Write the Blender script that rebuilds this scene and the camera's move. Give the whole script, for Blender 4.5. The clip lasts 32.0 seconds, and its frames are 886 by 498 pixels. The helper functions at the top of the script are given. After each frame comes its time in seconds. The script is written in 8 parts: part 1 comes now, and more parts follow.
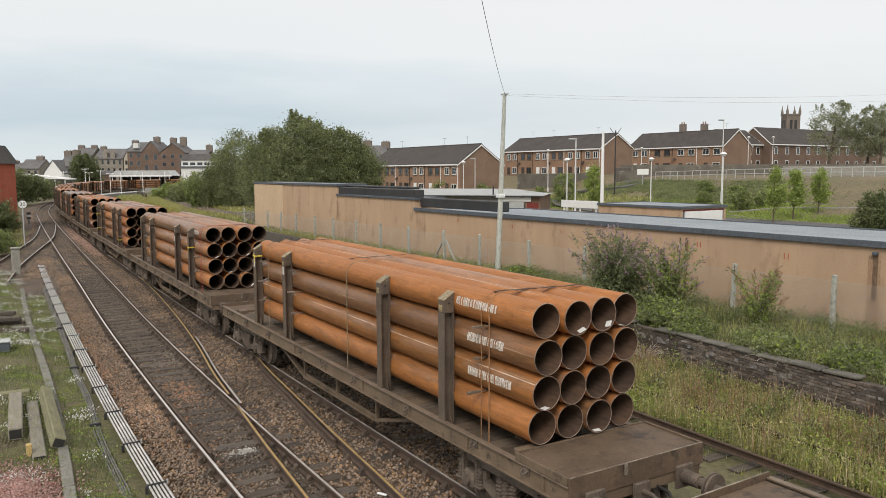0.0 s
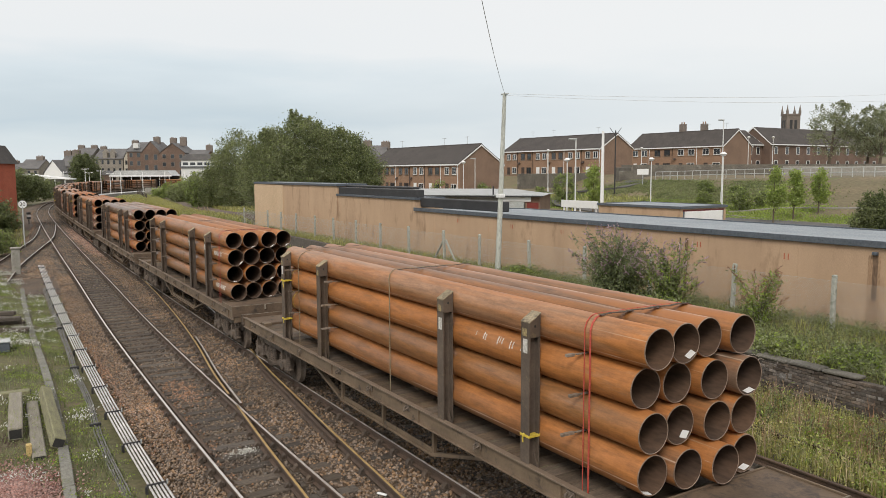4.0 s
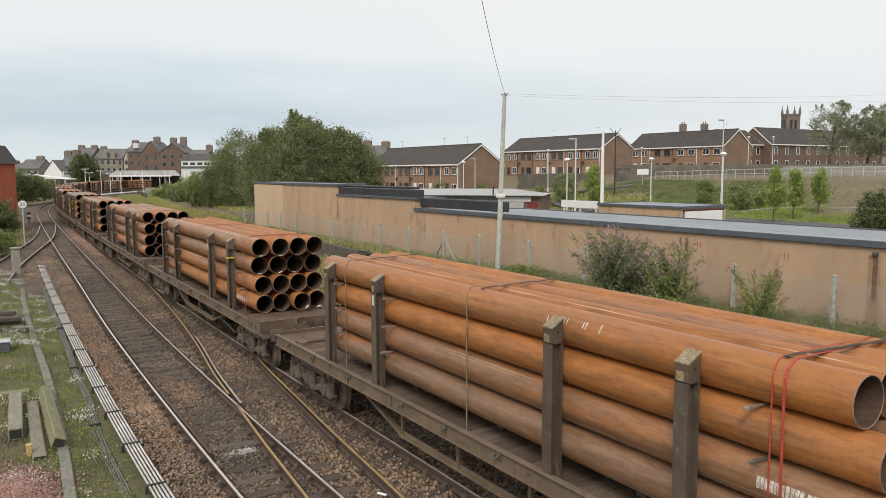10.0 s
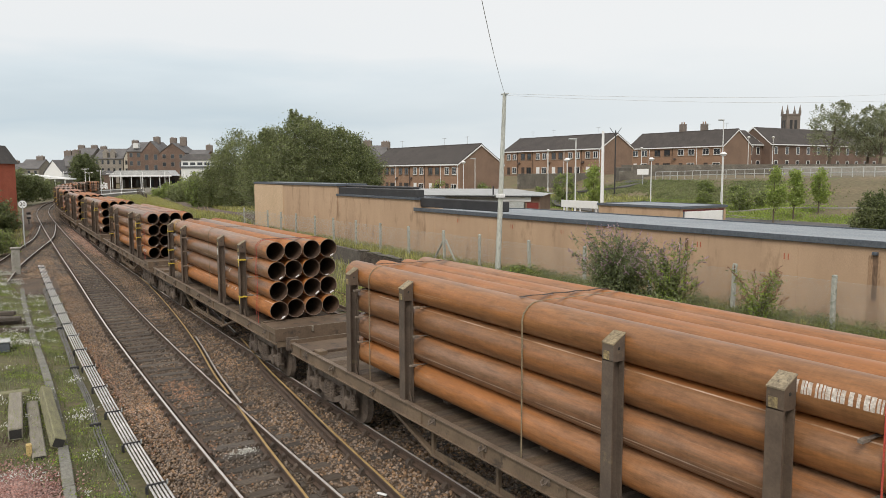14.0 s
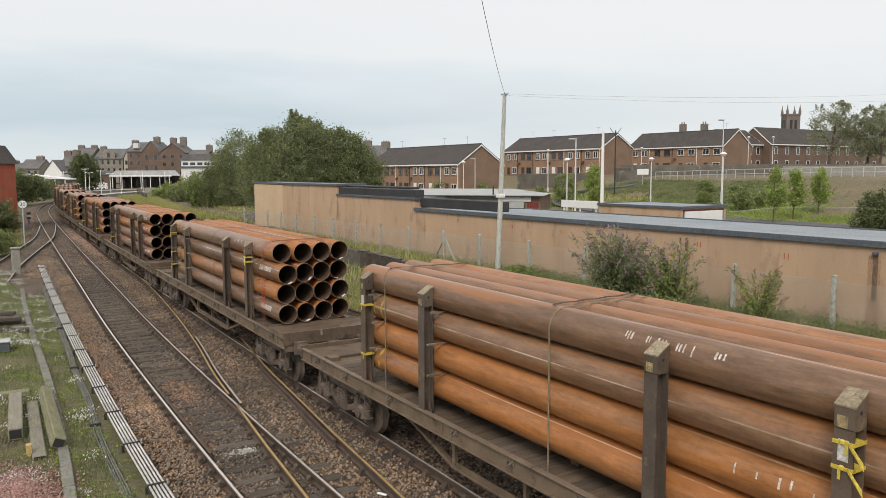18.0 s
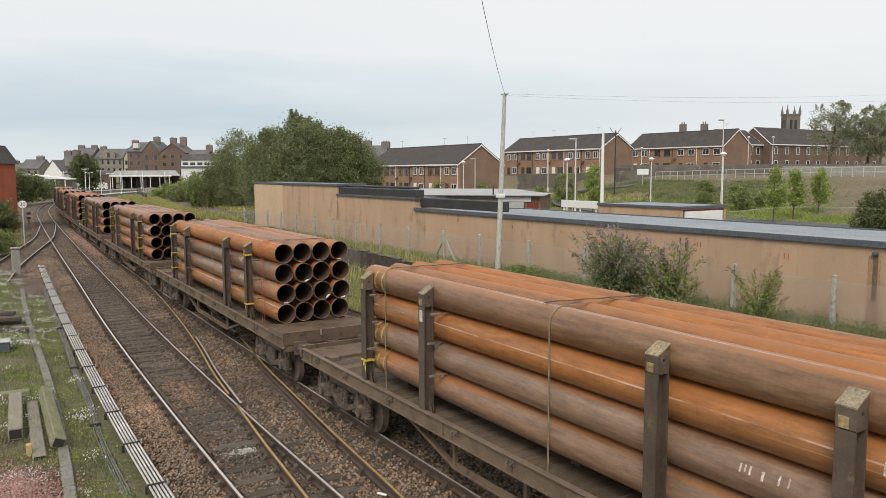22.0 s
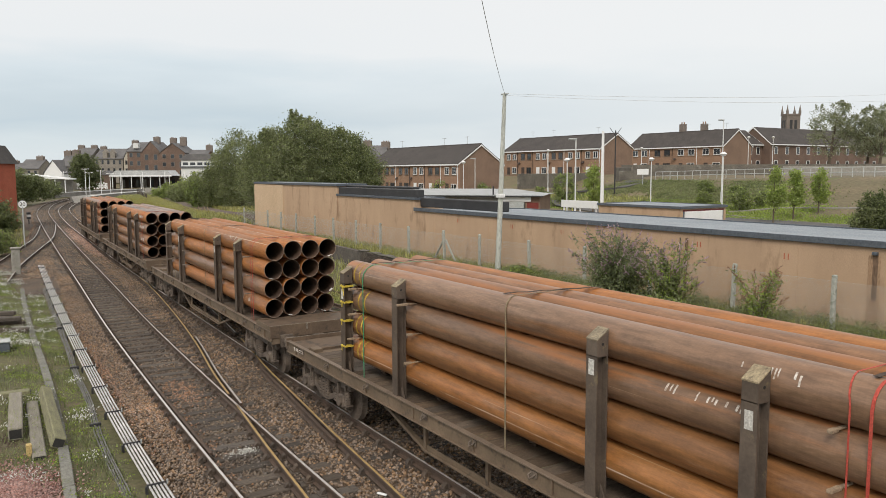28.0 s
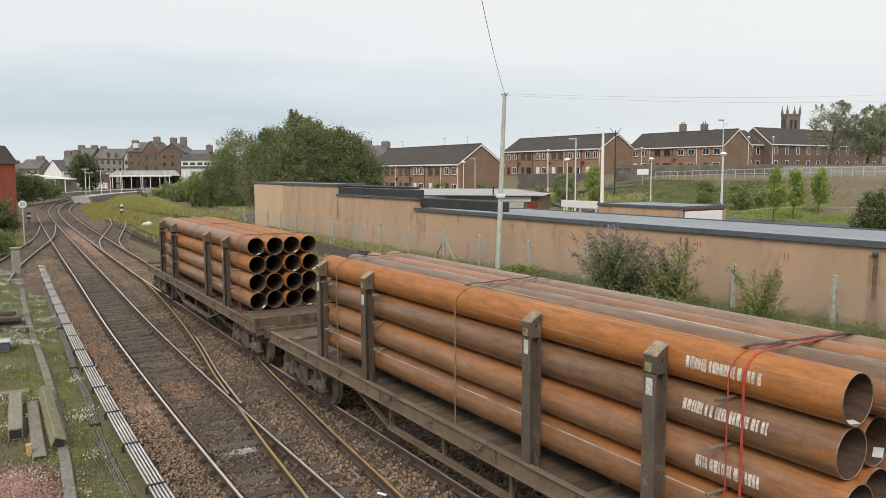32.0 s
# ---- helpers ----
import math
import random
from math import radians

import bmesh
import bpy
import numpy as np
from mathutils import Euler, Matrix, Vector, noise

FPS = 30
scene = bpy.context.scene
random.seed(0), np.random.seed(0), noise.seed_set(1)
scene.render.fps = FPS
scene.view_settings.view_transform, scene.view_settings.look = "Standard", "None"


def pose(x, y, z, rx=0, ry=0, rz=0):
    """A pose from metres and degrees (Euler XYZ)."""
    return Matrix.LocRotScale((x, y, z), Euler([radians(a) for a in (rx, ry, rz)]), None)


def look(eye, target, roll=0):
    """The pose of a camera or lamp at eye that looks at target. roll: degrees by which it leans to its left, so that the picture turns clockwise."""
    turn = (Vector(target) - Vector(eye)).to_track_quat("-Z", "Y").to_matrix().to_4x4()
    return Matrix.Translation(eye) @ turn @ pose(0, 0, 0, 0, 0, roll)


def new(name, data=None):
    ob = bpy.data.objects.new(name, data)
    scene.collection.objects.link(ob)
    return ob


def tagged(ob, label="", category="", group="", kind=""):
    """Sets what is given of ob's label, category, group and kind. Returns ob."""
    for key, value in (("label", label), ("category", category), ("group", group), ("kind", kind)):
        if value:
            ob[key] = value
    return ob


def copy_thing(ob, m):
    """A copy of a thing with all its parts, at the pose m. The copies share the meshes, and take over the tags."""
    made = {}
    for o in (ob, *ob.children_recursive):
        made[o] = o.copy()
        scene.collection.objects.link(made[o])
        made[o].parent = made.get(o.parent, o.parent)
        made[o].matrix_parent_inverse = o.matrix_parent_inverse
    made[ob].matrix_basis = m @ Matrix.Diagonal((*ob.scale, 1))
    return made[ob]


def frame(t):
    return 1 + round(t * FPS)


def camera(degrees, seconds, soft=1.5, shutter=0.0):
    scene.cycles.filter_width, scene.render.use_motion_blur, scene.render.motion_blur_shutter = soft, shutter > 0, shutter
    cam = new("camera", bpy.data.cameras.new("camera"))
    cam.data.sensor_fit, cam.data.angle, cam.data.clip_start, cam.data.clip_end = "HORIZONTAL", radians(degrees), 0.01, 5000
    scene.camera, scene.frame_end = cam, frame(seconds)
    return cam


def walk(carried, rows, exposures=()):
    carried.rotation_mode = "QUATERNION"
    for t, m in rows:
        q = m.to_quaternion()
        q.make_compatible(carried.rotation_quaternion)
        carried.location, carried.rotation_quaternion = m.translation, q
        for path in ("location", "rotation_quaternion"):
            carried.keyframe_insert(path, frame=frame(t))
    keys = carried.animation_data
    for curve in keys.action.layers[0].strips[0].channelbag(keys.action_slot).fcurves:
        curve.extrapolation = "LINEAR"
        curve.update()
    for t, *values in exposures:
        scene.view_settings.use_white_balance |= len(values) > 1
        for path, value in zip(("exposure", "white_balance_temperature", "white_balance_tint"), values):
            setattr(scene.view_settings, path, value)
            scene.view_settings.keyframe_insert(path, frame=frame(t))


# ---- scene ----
EYE = (-7.80, 0.0, 5.46)
cam = camera(60.3, 32.0, soft=0.75)
_a, _b = radians(-5.789), radians(33.0)
VIEW = look(EYE, (EYE[0] + math.sin(_b) * math.cos(_a), EYE[1] + math.cos(_b) * math.cos(_a), EYE[2] + math.sin(_a)), -0.198)
walk(cam, [(0.0, VIEW), (32.0, VIEW)])

# ---- world, sun, exposure ----
scene.view_settings.exposure = 0.25
SUN_EL, SUN_ROT = radians(44), radians(226)


def make_world():
    w = bpy.data.worlds.new("overcast_sky")
    scene.world = w
    w.use_nodes = True
    nt = w.node_tree
    nt.nodes.clear()
    N, L = nt.nodes.new, nt.links.new
    out = N("ShaderNodeOutputWorld")
    sky = N("ShaderNodeTexSky")
    sky.sky_type, sky.sun_disc = "NISHITA", False
    sky.sun_elevation, sky.sun_rotation = SUN_EL, SUN_ROT
    sky.air_density, sky.dust_density = 1.0, 3.0
    b1 = N("ShaderNodeBackground")
    b1.inputs[1].default_value = 0.10
    L(sky.outputs[0], b1.inputs[0])
    # cloud deck: height bands and streaks, brightest overhead
    tc = N("ShaderNodeTexCoord")
    sep = N("ShaderNodeSeparateXYZ")
    L(tc.outputs["Generated"], sep.inputs[0])
    mp = N("ShaderNodeMapping")
    mp.inputs["Scale"].default_value = (2.2, 2.2, 13.0)
    L(tc.outputs["Generated"], mp.inputs[0])
    no = N("ShaderNodeTexNoise")
    no.inputs["Scale"].default_value, no.inputs["Detail"].default_value = 1.6, 6.0
    L(mp.outputs[0], no.inputs["Vector"])
    ad = N("ShaderNodeMath")
    ad.operation = "MULTIPLY_ADD"
    L(no.outputs[0], ad.inputs[0])
    ad.inputs[1].default_value = 0.10
    L(sep.outputs[2], ad.inputs[2])
    rp = N("ShaderNodeValToRGB")
    e = rp.color_ramp.elements
    e[0].position, e[0].color = 0.0, (0.70, 0.76, 0.78, 1)
    e[1].position, e[1].color = 1.0, (0.88, 0.85, 0.81, 1)
    for p, c in ((0.045, (0.72, 0.77, 0.79, 1)), (0.085, (0.66, 0.73, 0.76, 1)), (0.115, (0.54, 0.63, 0.69, 1)), (0.135, (0.57, 0.65, 0.70, 1)),
                 (0.165, (0.66, 0.73, 0.77, 1)), (0.20, (0.79, 0.81, 0.82, 1)), (0.30, (0.83, 0.83, 0.825, 1))):
        k = e.new(p)
        k.color = c
    L(ad.outputs[0], rp.inputs[0])
    # the cloud thins towards the east, where the sky is whiter
    ea = N("ShaderNodeMapRange")
    ea.inputs[1].default_value, ea.inputs[2].default_value, ea.inputs[4].default_value = 0.35, 0.85, 0.7
    L(sep.outputs[0], ea.inputs[0])
    wh = N("ShaderNodeMix")
    wh.data_type = "RGBA"
    wh.inputs[7].default_value = (0.84, 0.845, 0.84, 1)
    L(ea.outputs[0], wh.inputs[0])
    L(rp.outputs[0], wh.inputs[6])
    b2 = N("ShaderNodeBackground")
    b2.inputs[1].default_value = 0.92
    L(wh.outputs[2], b2.inputs[0])
    mx = N("ShaderNodeMixShader")
    mx.inputs[0].default_value = 0.93
    L(b1.outputs[0], mx.inputs[1])
    L(b2.outputs[0], mx.inputs[2])
    L(mx.outputs[0], out.inputs[0])


make_world()
_s = bpy.data.lights.new("sun", "SUN")
_s.energy, _s.angle, _s.color = 1.62, radians(20), (1.0, 0.925, 0.83)
sun = new("sun", _s)
_d = Vector((math.sin(SUN_ROT) * math.cos(SUN_EL), math.cos(SUN_ROT) * math.cos(SUN_EL), math.sin(SUN_EL)))
sun.matrix_world = look(_d * 100, (0, 0, 0))

# ---- materials ----
def mat(name, c1, c2, rough=0.8, scale=3.0, fine=40.0, bump=0.2, metal=0.0, c3=None, spots=0.0, stretch=(1, 1, 1), vary=0.0, world=False, dist=0.01, spec=0.4, island=0.0, contrast=0.5, grain=0.28):
    """Procedural surface: broad blotches c1..c2, fine grain, optional stains c3, variation from object to object."""
    m = bpy.data.materials.new(name)
    m.use_nodes = True
    nt = m.node_tree
    N, L = nt.nodes.new, nt.links.new
    bs = nt.nodes["Principled BSDF"]
    bs.inputs["Roughness"].default_value, bs.inputs["Metallic"].default_value = rough, metal
    bs.inputs["Specular IOR Level"].default_value = spec
    tc = N("ShaderNodeTexCoord")
    geo = N("ShaderNodeNewGeometry")
    oi = N("ShaderNodeObjectInfo")
    src = geo.outputs["Position"] if world else tc.outputs["Object"]
    if not world:
        va = N("ShaderNodeVectorMath")
        va.operation = "MULTIPLY_ADD"
        L(oi.outputs["Random"], va.inputs[0])
        va.inputs[1].default_value = (31.7, 17.3, 23.9)
        L(src, va.inputs[2])
        src = va.outputs[0]
    mp = N("ShaderNodeMapping")
    mp.inputs["Scale"].default_value = stretch
    L(src, mp.inputs[0])
    n1 = N("ShaderNodeTexNoise")
    n1.inputs["Scale"].default_value, n1.inputs["Detail"].default_value, n1.inputs["Roughness"].default_value = scale, 6.0, 0.65
    L(mp.outputs[0], n1.inputs["Vector"])
    n2 = N("ShaderNodeTexNoise")
    n2.inputs["Scale"].default_value, n2.inputs["Detail"].default_value = fine, 4.0
    L(mp.outputs[0], n2.inputs["Vector"])
    r1 = N("ShaderNodeMapRange")
    r1.inputs[1].default_value, r1.inputs[2].default_value = 0.5 - contrast * 0.4, 0.5 + contrast * 0.4
    L(n1.outputs[0], r1.inputs[0])
    mx = N("ShaderNodeMix")
    mx.data_type = "RGBA"
    mx.inputs[6].default_value, mx.inputs[7].default_value = (*c1, 1), (*c2, 1)
    L(r1.outputs[0], mx.inputs[0])
    col = mx.outputs[2]
    # fine grain lightens and darkens
    g = N("ShaderNodeMapRange")
    g.inputs[1].default_value, g.inputs[2].default_value, g.inputs[3].default_value, g.inputs[4].default_value = 0.3, 0.7, 1 - grain, 1 + grain
    L(n2.outputs[0], g.inputs[0])
    gm = N("ShaderNodeMix")
    gm.data_type, gm.blend_type = "RGBA", "MULTIPLY"
    gm.inputs[0].default_value = 1.0
    L(col, gm.inputs[6])
    cb = N("ShaderNodeCombineColor")
    for i in range(3):
        L(g.outputs[0], cb.inputs[i])
    L(cb.outputs[0], gm.inputs[7])
    col = gm.outputs[2]
    if c3:
        n3 = N("ShaderNodeTexNoise")
        n3.inputs["Scale"].default_value, n3.inputs["Detail"].default_value, n3.inputs["Roughness"].default_value = scale * 1.7, 8.0, 0.7
        v3 = N("ShaderNodeVectorMath")
        v3.operation = "ADD"
        v3.inputs[1].default_value = (13.1, 7.7, 5.3)
        L(mp.outputs[0], v3.inputs[0])
        L(v3.outputs[0], n3.inputs["Vector"])
        r3 = N("ShaderNodeMapRange")
        r3.inputs[1].default_value, r3.inputs[2].default_value = 0.62 - spots * 0.3, 0.72 - spots * 0.25
        L(n3.outputs[0], r3.inputs[0])
        m3 = N("ShaderNodeMix")
        m3.data_type = "RGBA"
        m3.inputs[7].default_value = (*c3, 1)
        L(r3.outputs[0], m3.inputs[0])
        L(col, m3.inputs[6])
        col = m3.outputs[2]
    if vary or island:
        hv = N("ShaderNodeHueSaturation")
        rv = N("ShaderNodeMapRange")
        k = vary or island
        rv.inputs[3].default_value, rv.inputs[4].default_value = 1 - k, 1 + k
        L(oi.outputs["Random"] if vary else geo.outputs["Random Per Island"], rv.inputs[0])
        L(rv.outputs[0], hv.inputs["Value"])
        rs = N("ShaderNodeMapRange")
        rs.inputs[3].default_value, rs.inputs[4].default_value = 1 + k * 0.5, 1 - k * 0.6
        fr = N("ShaderNodeMath")
        fr.operation = "FRACT"
        ml = N("ShaderNodeMath")
        ml.operation = "MULTIPLY"
        ml.inputs[1].default_value = 7.31
        L(oi.outputs["Random"] if vary else geo.outputs["Random Per Island"], ml.inputs[0])
        L(ml.outputs[0], fr.inputs[0])
        L(fr.outputs[0], rs.inputs[0])
        L(rs.outputs[0], hv.inputs["Saturation"])
        L(col, hv.inputs["Color"])
        col = hv.outputs[0]
    L(col, bs.inputs["Base Color"])
    if bump:
        b = N("ShaderNodeBump")
        b.inputs["Strength"].default_value, b.inputs["Distance"].default_value = bump, dist
        L(n2.outputs[0], b.inputs["Height"])
        L(b.outputs[0], bs.inputs["Normal"])
    return m


def leafmat(name, c1, c2, scale=0.6, island=0.3):
    m = mat(name, c1, c2, rough=0.75, scale=scale, fine=6.0, bump=0.0, world=True, island=island, spec=0.08)
    nt = m.node_tree
    bs = nt.nodes["Principled BSDF"]
    out = nt.nodes["Material Output"]
    tr = nt.nodes.new("ShaderNodeBsdfTranslucent")
    mx = nt.nodes.new("ShaderNodeMixShader")
    mx.inputs[0].default_value = 0.4
    src = bs.inputs["Base Color"].links[0].from_socket
    nt.links.new(src, tr.inputs[0])
    nt.links.new(bs.outputs[0], mx.inputs[1])
    nt.links.new(tr.outputs[0], mx.inputs[2])
    nt.links.new(mx.outputs[0], out.inputs[0])
    return m


def glassmat(name, tint, rough=0.06):
    m = bpy.data.materials.new(name)
    m.use_nodes = True
    bs = m.node_tree.nodes["Principled BSDF"]
    bs.inputs["Base Color"].default_value = (*tint, 1)
    bs.inputs["Roughness"].default_value = rough
    bs.inputs["Specular IOR Level"].default_value = 0.8
    return m


M_ground = mat("earth_grass", (0.085, 0.085, 0.035), (0.13, 0.115, 0.06), scale=0.35, fine=9, bump=0.5, world=True, c3=(0.16, 0.12, 0.075), spots=0.2, dist=0.04)
M_hill = mat("hill_earth", (0.115, 0.102, 0.052), (0.190, 0.145, 0.085), scale=0.12, fine=3, bump=0.4, world=True, c3=(0.12, 0.135, 0.05), spots=0.2, dist=0.05)
M_ballast = mat("ballast_bed", (0.071, 0.055, 0.044), (0.161, 0.113, 0.078), scale=0.5, fine=26, bump=1.0, world=True, c3=(0.07, 0.055, 0.045), spots=0.25, dist=0.05)
M_stone = mat("ballast_stone", (0.121, 0.093, 0.071), (0.286, 0.197, 0.132), scale=0.30, fine=30, bump=0.3, world=True, island=0.62, contrast=0.45)
M_stonedark = mat("oily_ballast_stone", (0.082, 0.068, 0.058), (0.195, 0.150, 0.112), scale=0.30, fine=30, bump=0.3, world=True, island=0.66, contrast=0.45)
M_pink = mat("pink_gravel", (0.275, 0.15, 0.128), (0.37, 0.235, 0.205), scale=2, fine=30, bump=0.3, world=True, island=0.35)
M_railhead = mat("worn_rail_head", (0.54, 0.505, 0.475), (0.68, 0.65, 0.62), rough=0.32, scale=2, fine=30, bump=0.02, metal=0.45, world=True)
M_railside = mat("rusty_rail_side", (0.060, 0.043, 0.034), (0.105, 0.069, 0.048), scale=3, fine=40, bump=0.25, world=True)
M_railyellow = mat("rusty_unused_rail_head", (0.33, 0.21, 0.08), (0.42, 0.30, 0.13), rough=0.6, scale=2, fine=30, bump=0.1, world=True, c3=(0.22, 0.12, 0.05), spots=0.1)
M_sleeper = mat("old_timber_sleeper", (0.056, 0.046, 0.038), (0.112, 0.092, 0.075), scale=2.0, fine=14, bump=0.5, stretch=(1, 8, 8), vary=0.35, c3=(0.19, 0.15, 0.10), spots=0.1)
M_steel_dirty = mat("grimy_wagon_steel", (0.096, 0.071, 0.049), (0.228, 0.166, 0.112), rough=0.64, scale=1.6, fine=30, bump=0.12, c3=(0.06, 0.047, 0.036), spots=0.18, grain=0.10, contrast=0.7)
M_stanchion = mat("grimy_stanchion_steel", (0.066, 0.050, 0.040), (0.150, 0.112, 0.083), rough=0.68, scale=2.5, fine=30, bump=0.12, c3=(0.20, 0.155, 0.09), spots=0.10, vary=0.2, grain=0.10, contrast=0.7)
M_deck = mat("weathered_wagon_deck", (0.087, 0.060, 0.041), (0.169, 0.117, 0.078), rough=0.7, scale=1.6, fine=22, bump=0.2, c3=(0.055, 0.042, 0.034), spots=0.32, grain=0.12, contrast=0.6)
M_bogie = mat("bogie_grime", (0.071, 0.056, 0.047), (0.187, 0.147, 0.114), rough=0.75, scale=4, fine=40, bump=0.3)
M_black = mat("dark_rubber", (0.02, 0.02, 0.02), (0.035, 0.033, 0.03), rough=0.7, bump=0.05)
M_render = mat("buff_render", (0.403, 0.278, 0.183), (0.561, 0.395, 0.264), rough=0.92, scale=0.55, fine=60, bump=0.25, world=True, c3=(0.315, 0.21, 0.135), spots=0.22, stretch=(1, 1, 0.30), dist=0.006, grain=0.12, contrast=0.7)
M_flash = mat("grey_roof_edge", (0.075, 0.088, 0.105), (0.115, 0.13, 0.15), rough=0.5, scale=0.6, fine=14, bump=0.1, world=True)
M_roof = mat("roof_felt", (0.209, 0.237, 0.264), (0.297, 0.325, 0.352), rough=0.7, scale=0.5, fine=14, bump=0.15, world=True)
M_fascia = mat("black_fascia", (0.028, 0.028, 0.03), (0.05, 0.05, 0.052), rough=0.55, scale=1.0, fine=20, bump=0.1, world=True)
M_brickdark = mat("old_wall_brick", (0.074, 0.063, 0.055), (0.203, 0.169, 0.142), rough=0.9, scale=3, fine=30, bump=0.4, vary=0.55, c3=(0.24, 0.225, 0.20), spots=0.12)
M_mortar = mat("mortar", (0.088, 0.077, 0.069), (0.150, 0.135, 0.119), rough=0.95, scale=3, fine=30, bump=0.3, world=True)
M_concrete = mat("weathered_concrete", (0.24, 0.23, 0.205), (0.34, 0.325, 0.29), rough=0.9, scale=2, fine=30, bump=0.25, c3=(0.20, 0.20, 0.15), spots=0.15, world=True)
M_lid = mat("mossy_trough_lid", (0.140, 0.137, 0.118), (0.215, 0.21, 0.185), rough=0.92, scale=2, fine=30, bump=0.3, c3=(0.12, 0.13, 0.06), spots=0.2, vary=0.15)
M_deckplank = mat("dark_deck_planks", (0.077, 0.057, 0.041), (0.154, 0.111, 0.078), rough=0.88, scale=1.5, fine=20, bump=0.4, stretch=(1, 6, 1), vary=0.3, c3=(0.15, 0.145, 0.085), spots=0.12)
M_postgreen = mat("mossy_concrete_post", (0.30, 0.32, 0.28), (0.50, 0.50, 0.46), rough=0.9, scale=6, fine=30, bump=0.25, c3=(0.17, 0.19, 0.14), spots=0.3)
M_timber = mat("weathered_grey_timber", (0.178, 0.161, 0.133), (0.295, 0.271, 0.228), rough=0.9, scale=2, fine=18, bump=0.5, stretch=(8, 1, 8), c3=(0.20, 0.21, 0.085), spots=0.28, vary=0.2)
M_cable = mat("grey_cable", (0.27, 0.265, 0.26), (0.70, 0.69, 0.68), rough=0.6, scale=1.5, fine=20, bump=0.05, world=True, contrast=0.8)
M_dullcable = mat("dull_weathered_cable", (0.085, 0.083, 0.078), (0.24, 0.235, 0.22), rough=0.8, scale=1.8, fine=20, bump=0.05, world=True, contrast=0.7)
M_white = mat("white_paint", (0.74, 0.75, 0.75), (0.82, 0.82, 0.81), rough=0.5, scale=1.5, fine=20, bump=0.02, world=True, grain=0.05)
M_galv = mat("galvanised_steel", (0.40, 0.42, 0.42), (0.52, 0.54, 0.53), rough=0.5, scale=1.5, fine=20, bump=0.03, metal=0.3, world=True)
M_lampwhite = mat("pale_grey_lamp_paint", (0.60, 0.61, 0.60), (0.70, 0.71, 0.70), rough=0.5, scale=1.5, fine=20, bump=0.02, world=True, grain=0.05)
M_polewood = mat("grey_green_pole", (0.36, 0.38, 0.34), (0.47, 0.48, 0.44), rough=0.8, scale=2, fine=25, bump=0.1, stretch=(1, 1, 0.15))
M_brickhouse = mat("brown_house_brick", (0.245, 0.155, 0.102), (0.325, 0.208, 0.140), rough=0.9, scale=0.4, fine=12, bump=0.2, world=True)
M_brickhouse2 = mat("dark_house_brick", (0.185, 0.125, 0.09), (0.25, 0.168, 0.122), rough=0.9, scale=0.4, fine=12, bump=0.2, world=True)
M_tile = mat("dark_roof_tiles", (0.050, 0.044, 0.042), (0.080, 0.070, 0.064), rough=0.85, scale=0.6, fine=7, bump=0.4, world=True, dist=0.05)
M_slate = mat("slate_roof", (0.102, 0.100, 0.102), (0.162, 0.156, 0.154), rough=0.7, scale=0.6, fine=7, bump=0.3, world=True, dist=0.04)
M_redbrick = mat("red_brick", (0.36, 0.085, 0.045), (0.44, 0.12, 0.065), rough=0.9, scale=0.6, fine=10, bump=0.2, world=True)
M_sandstone = mat("old_sandstone", (0.21, 0.19, 0.165), (0.31, 0.28, 0.24), rough=0.9, scale=0.4, fine=8, bump=0.2, world=True)
M_redstone = mat("red_sandstone", (0.117, 0.083, 0.065), (0.193, 0.128, 0.098), rough=0.9, scale=0.4, fine=8, bump=0.2, world=True)
M_towerstone = mat("tower_stone", (0.156, 0.131, 0.115), (0.225, 0.190, 0.163), rough=0.9, scale=0.4, fine=8, bump=0.2, world=True)
M_glass = glassmat("window_glass", (0.035, 0.04, 0.045))
M_asphalt = mat("asphalt", (0.085, 0.083, 0.08), (0.125, 0.12, 0.115), rough=0.9, scale=0.5, fine=20, bump=0.2, world=True)
M_wallgrey = mat("grey_block_wall", (0.20, 0.19, 0.17), (0.29, 0.275, 0.25), rough=0.9, scale=0.5, fine=10, bump=0.2, world=True)
M_bark = mat("bark", (0.09, 0.07, 0.05), (0.15, 0.12, 0.09), rough=0.9, scale=4, fine=30, bump=0.5, stretch=(1, 1, 0.3))
M_leafdark = leafmat("dark_green_leaves", (0.105, 0.130, 0.061), (0.198, 0.220, 0.110), island=0.42)
M_leafmid = leafmat("mid_green_leaves", (0.155, 0.188, 0.085), (0.280, 0.308, 0.150), island=0.42)
M_leafbright = leafmat("bright_green_leaves", (0.21, 0.29, 0.065), (0.34, 0.41, 0.12))
M_weed = leafmat("weeds", (0.246, 0.269, 0.095), (0.470, 0.454, 0.202), island=0.45)
M_straw = leafmat("dry_straw", (0.42, 0.30, 0.18), (0.58, 0.46, 0.31), island=0.4)
M_seed = leafmat("brown_seed_heads", (0.27, 0.165, 0.11), (0.38, 0.25, 0.175), island=0.4)
M_yellowgrass = leafmat("yellow_flowering_grass", (0.27, 0.27, 0.085), (0.44, 0.375, 0.11), island=0.4)
M_flower = leafmat("white_flowers", (0.70, 0.70, 0.66), (0.80, 0.80, 0.76), island=0.1)
M_lilac = leafmat("lilac_flower_spikes", (0.290, 0.196, 0.217), (0.580, 0.434, 0.493), island=0.3)
M_redstrap = mat("red_webbing_strap", (0.391, 0.052, 0.036), (0.468, 0.085, 0.060), rough=0.7, scale=6, fine=60, bump=0.1)
M_weedgold = leafmat("yellow_green_weeds", (0.30, 0.30, 0.11), (0.48, 0.45, 0.20), island=0.45)
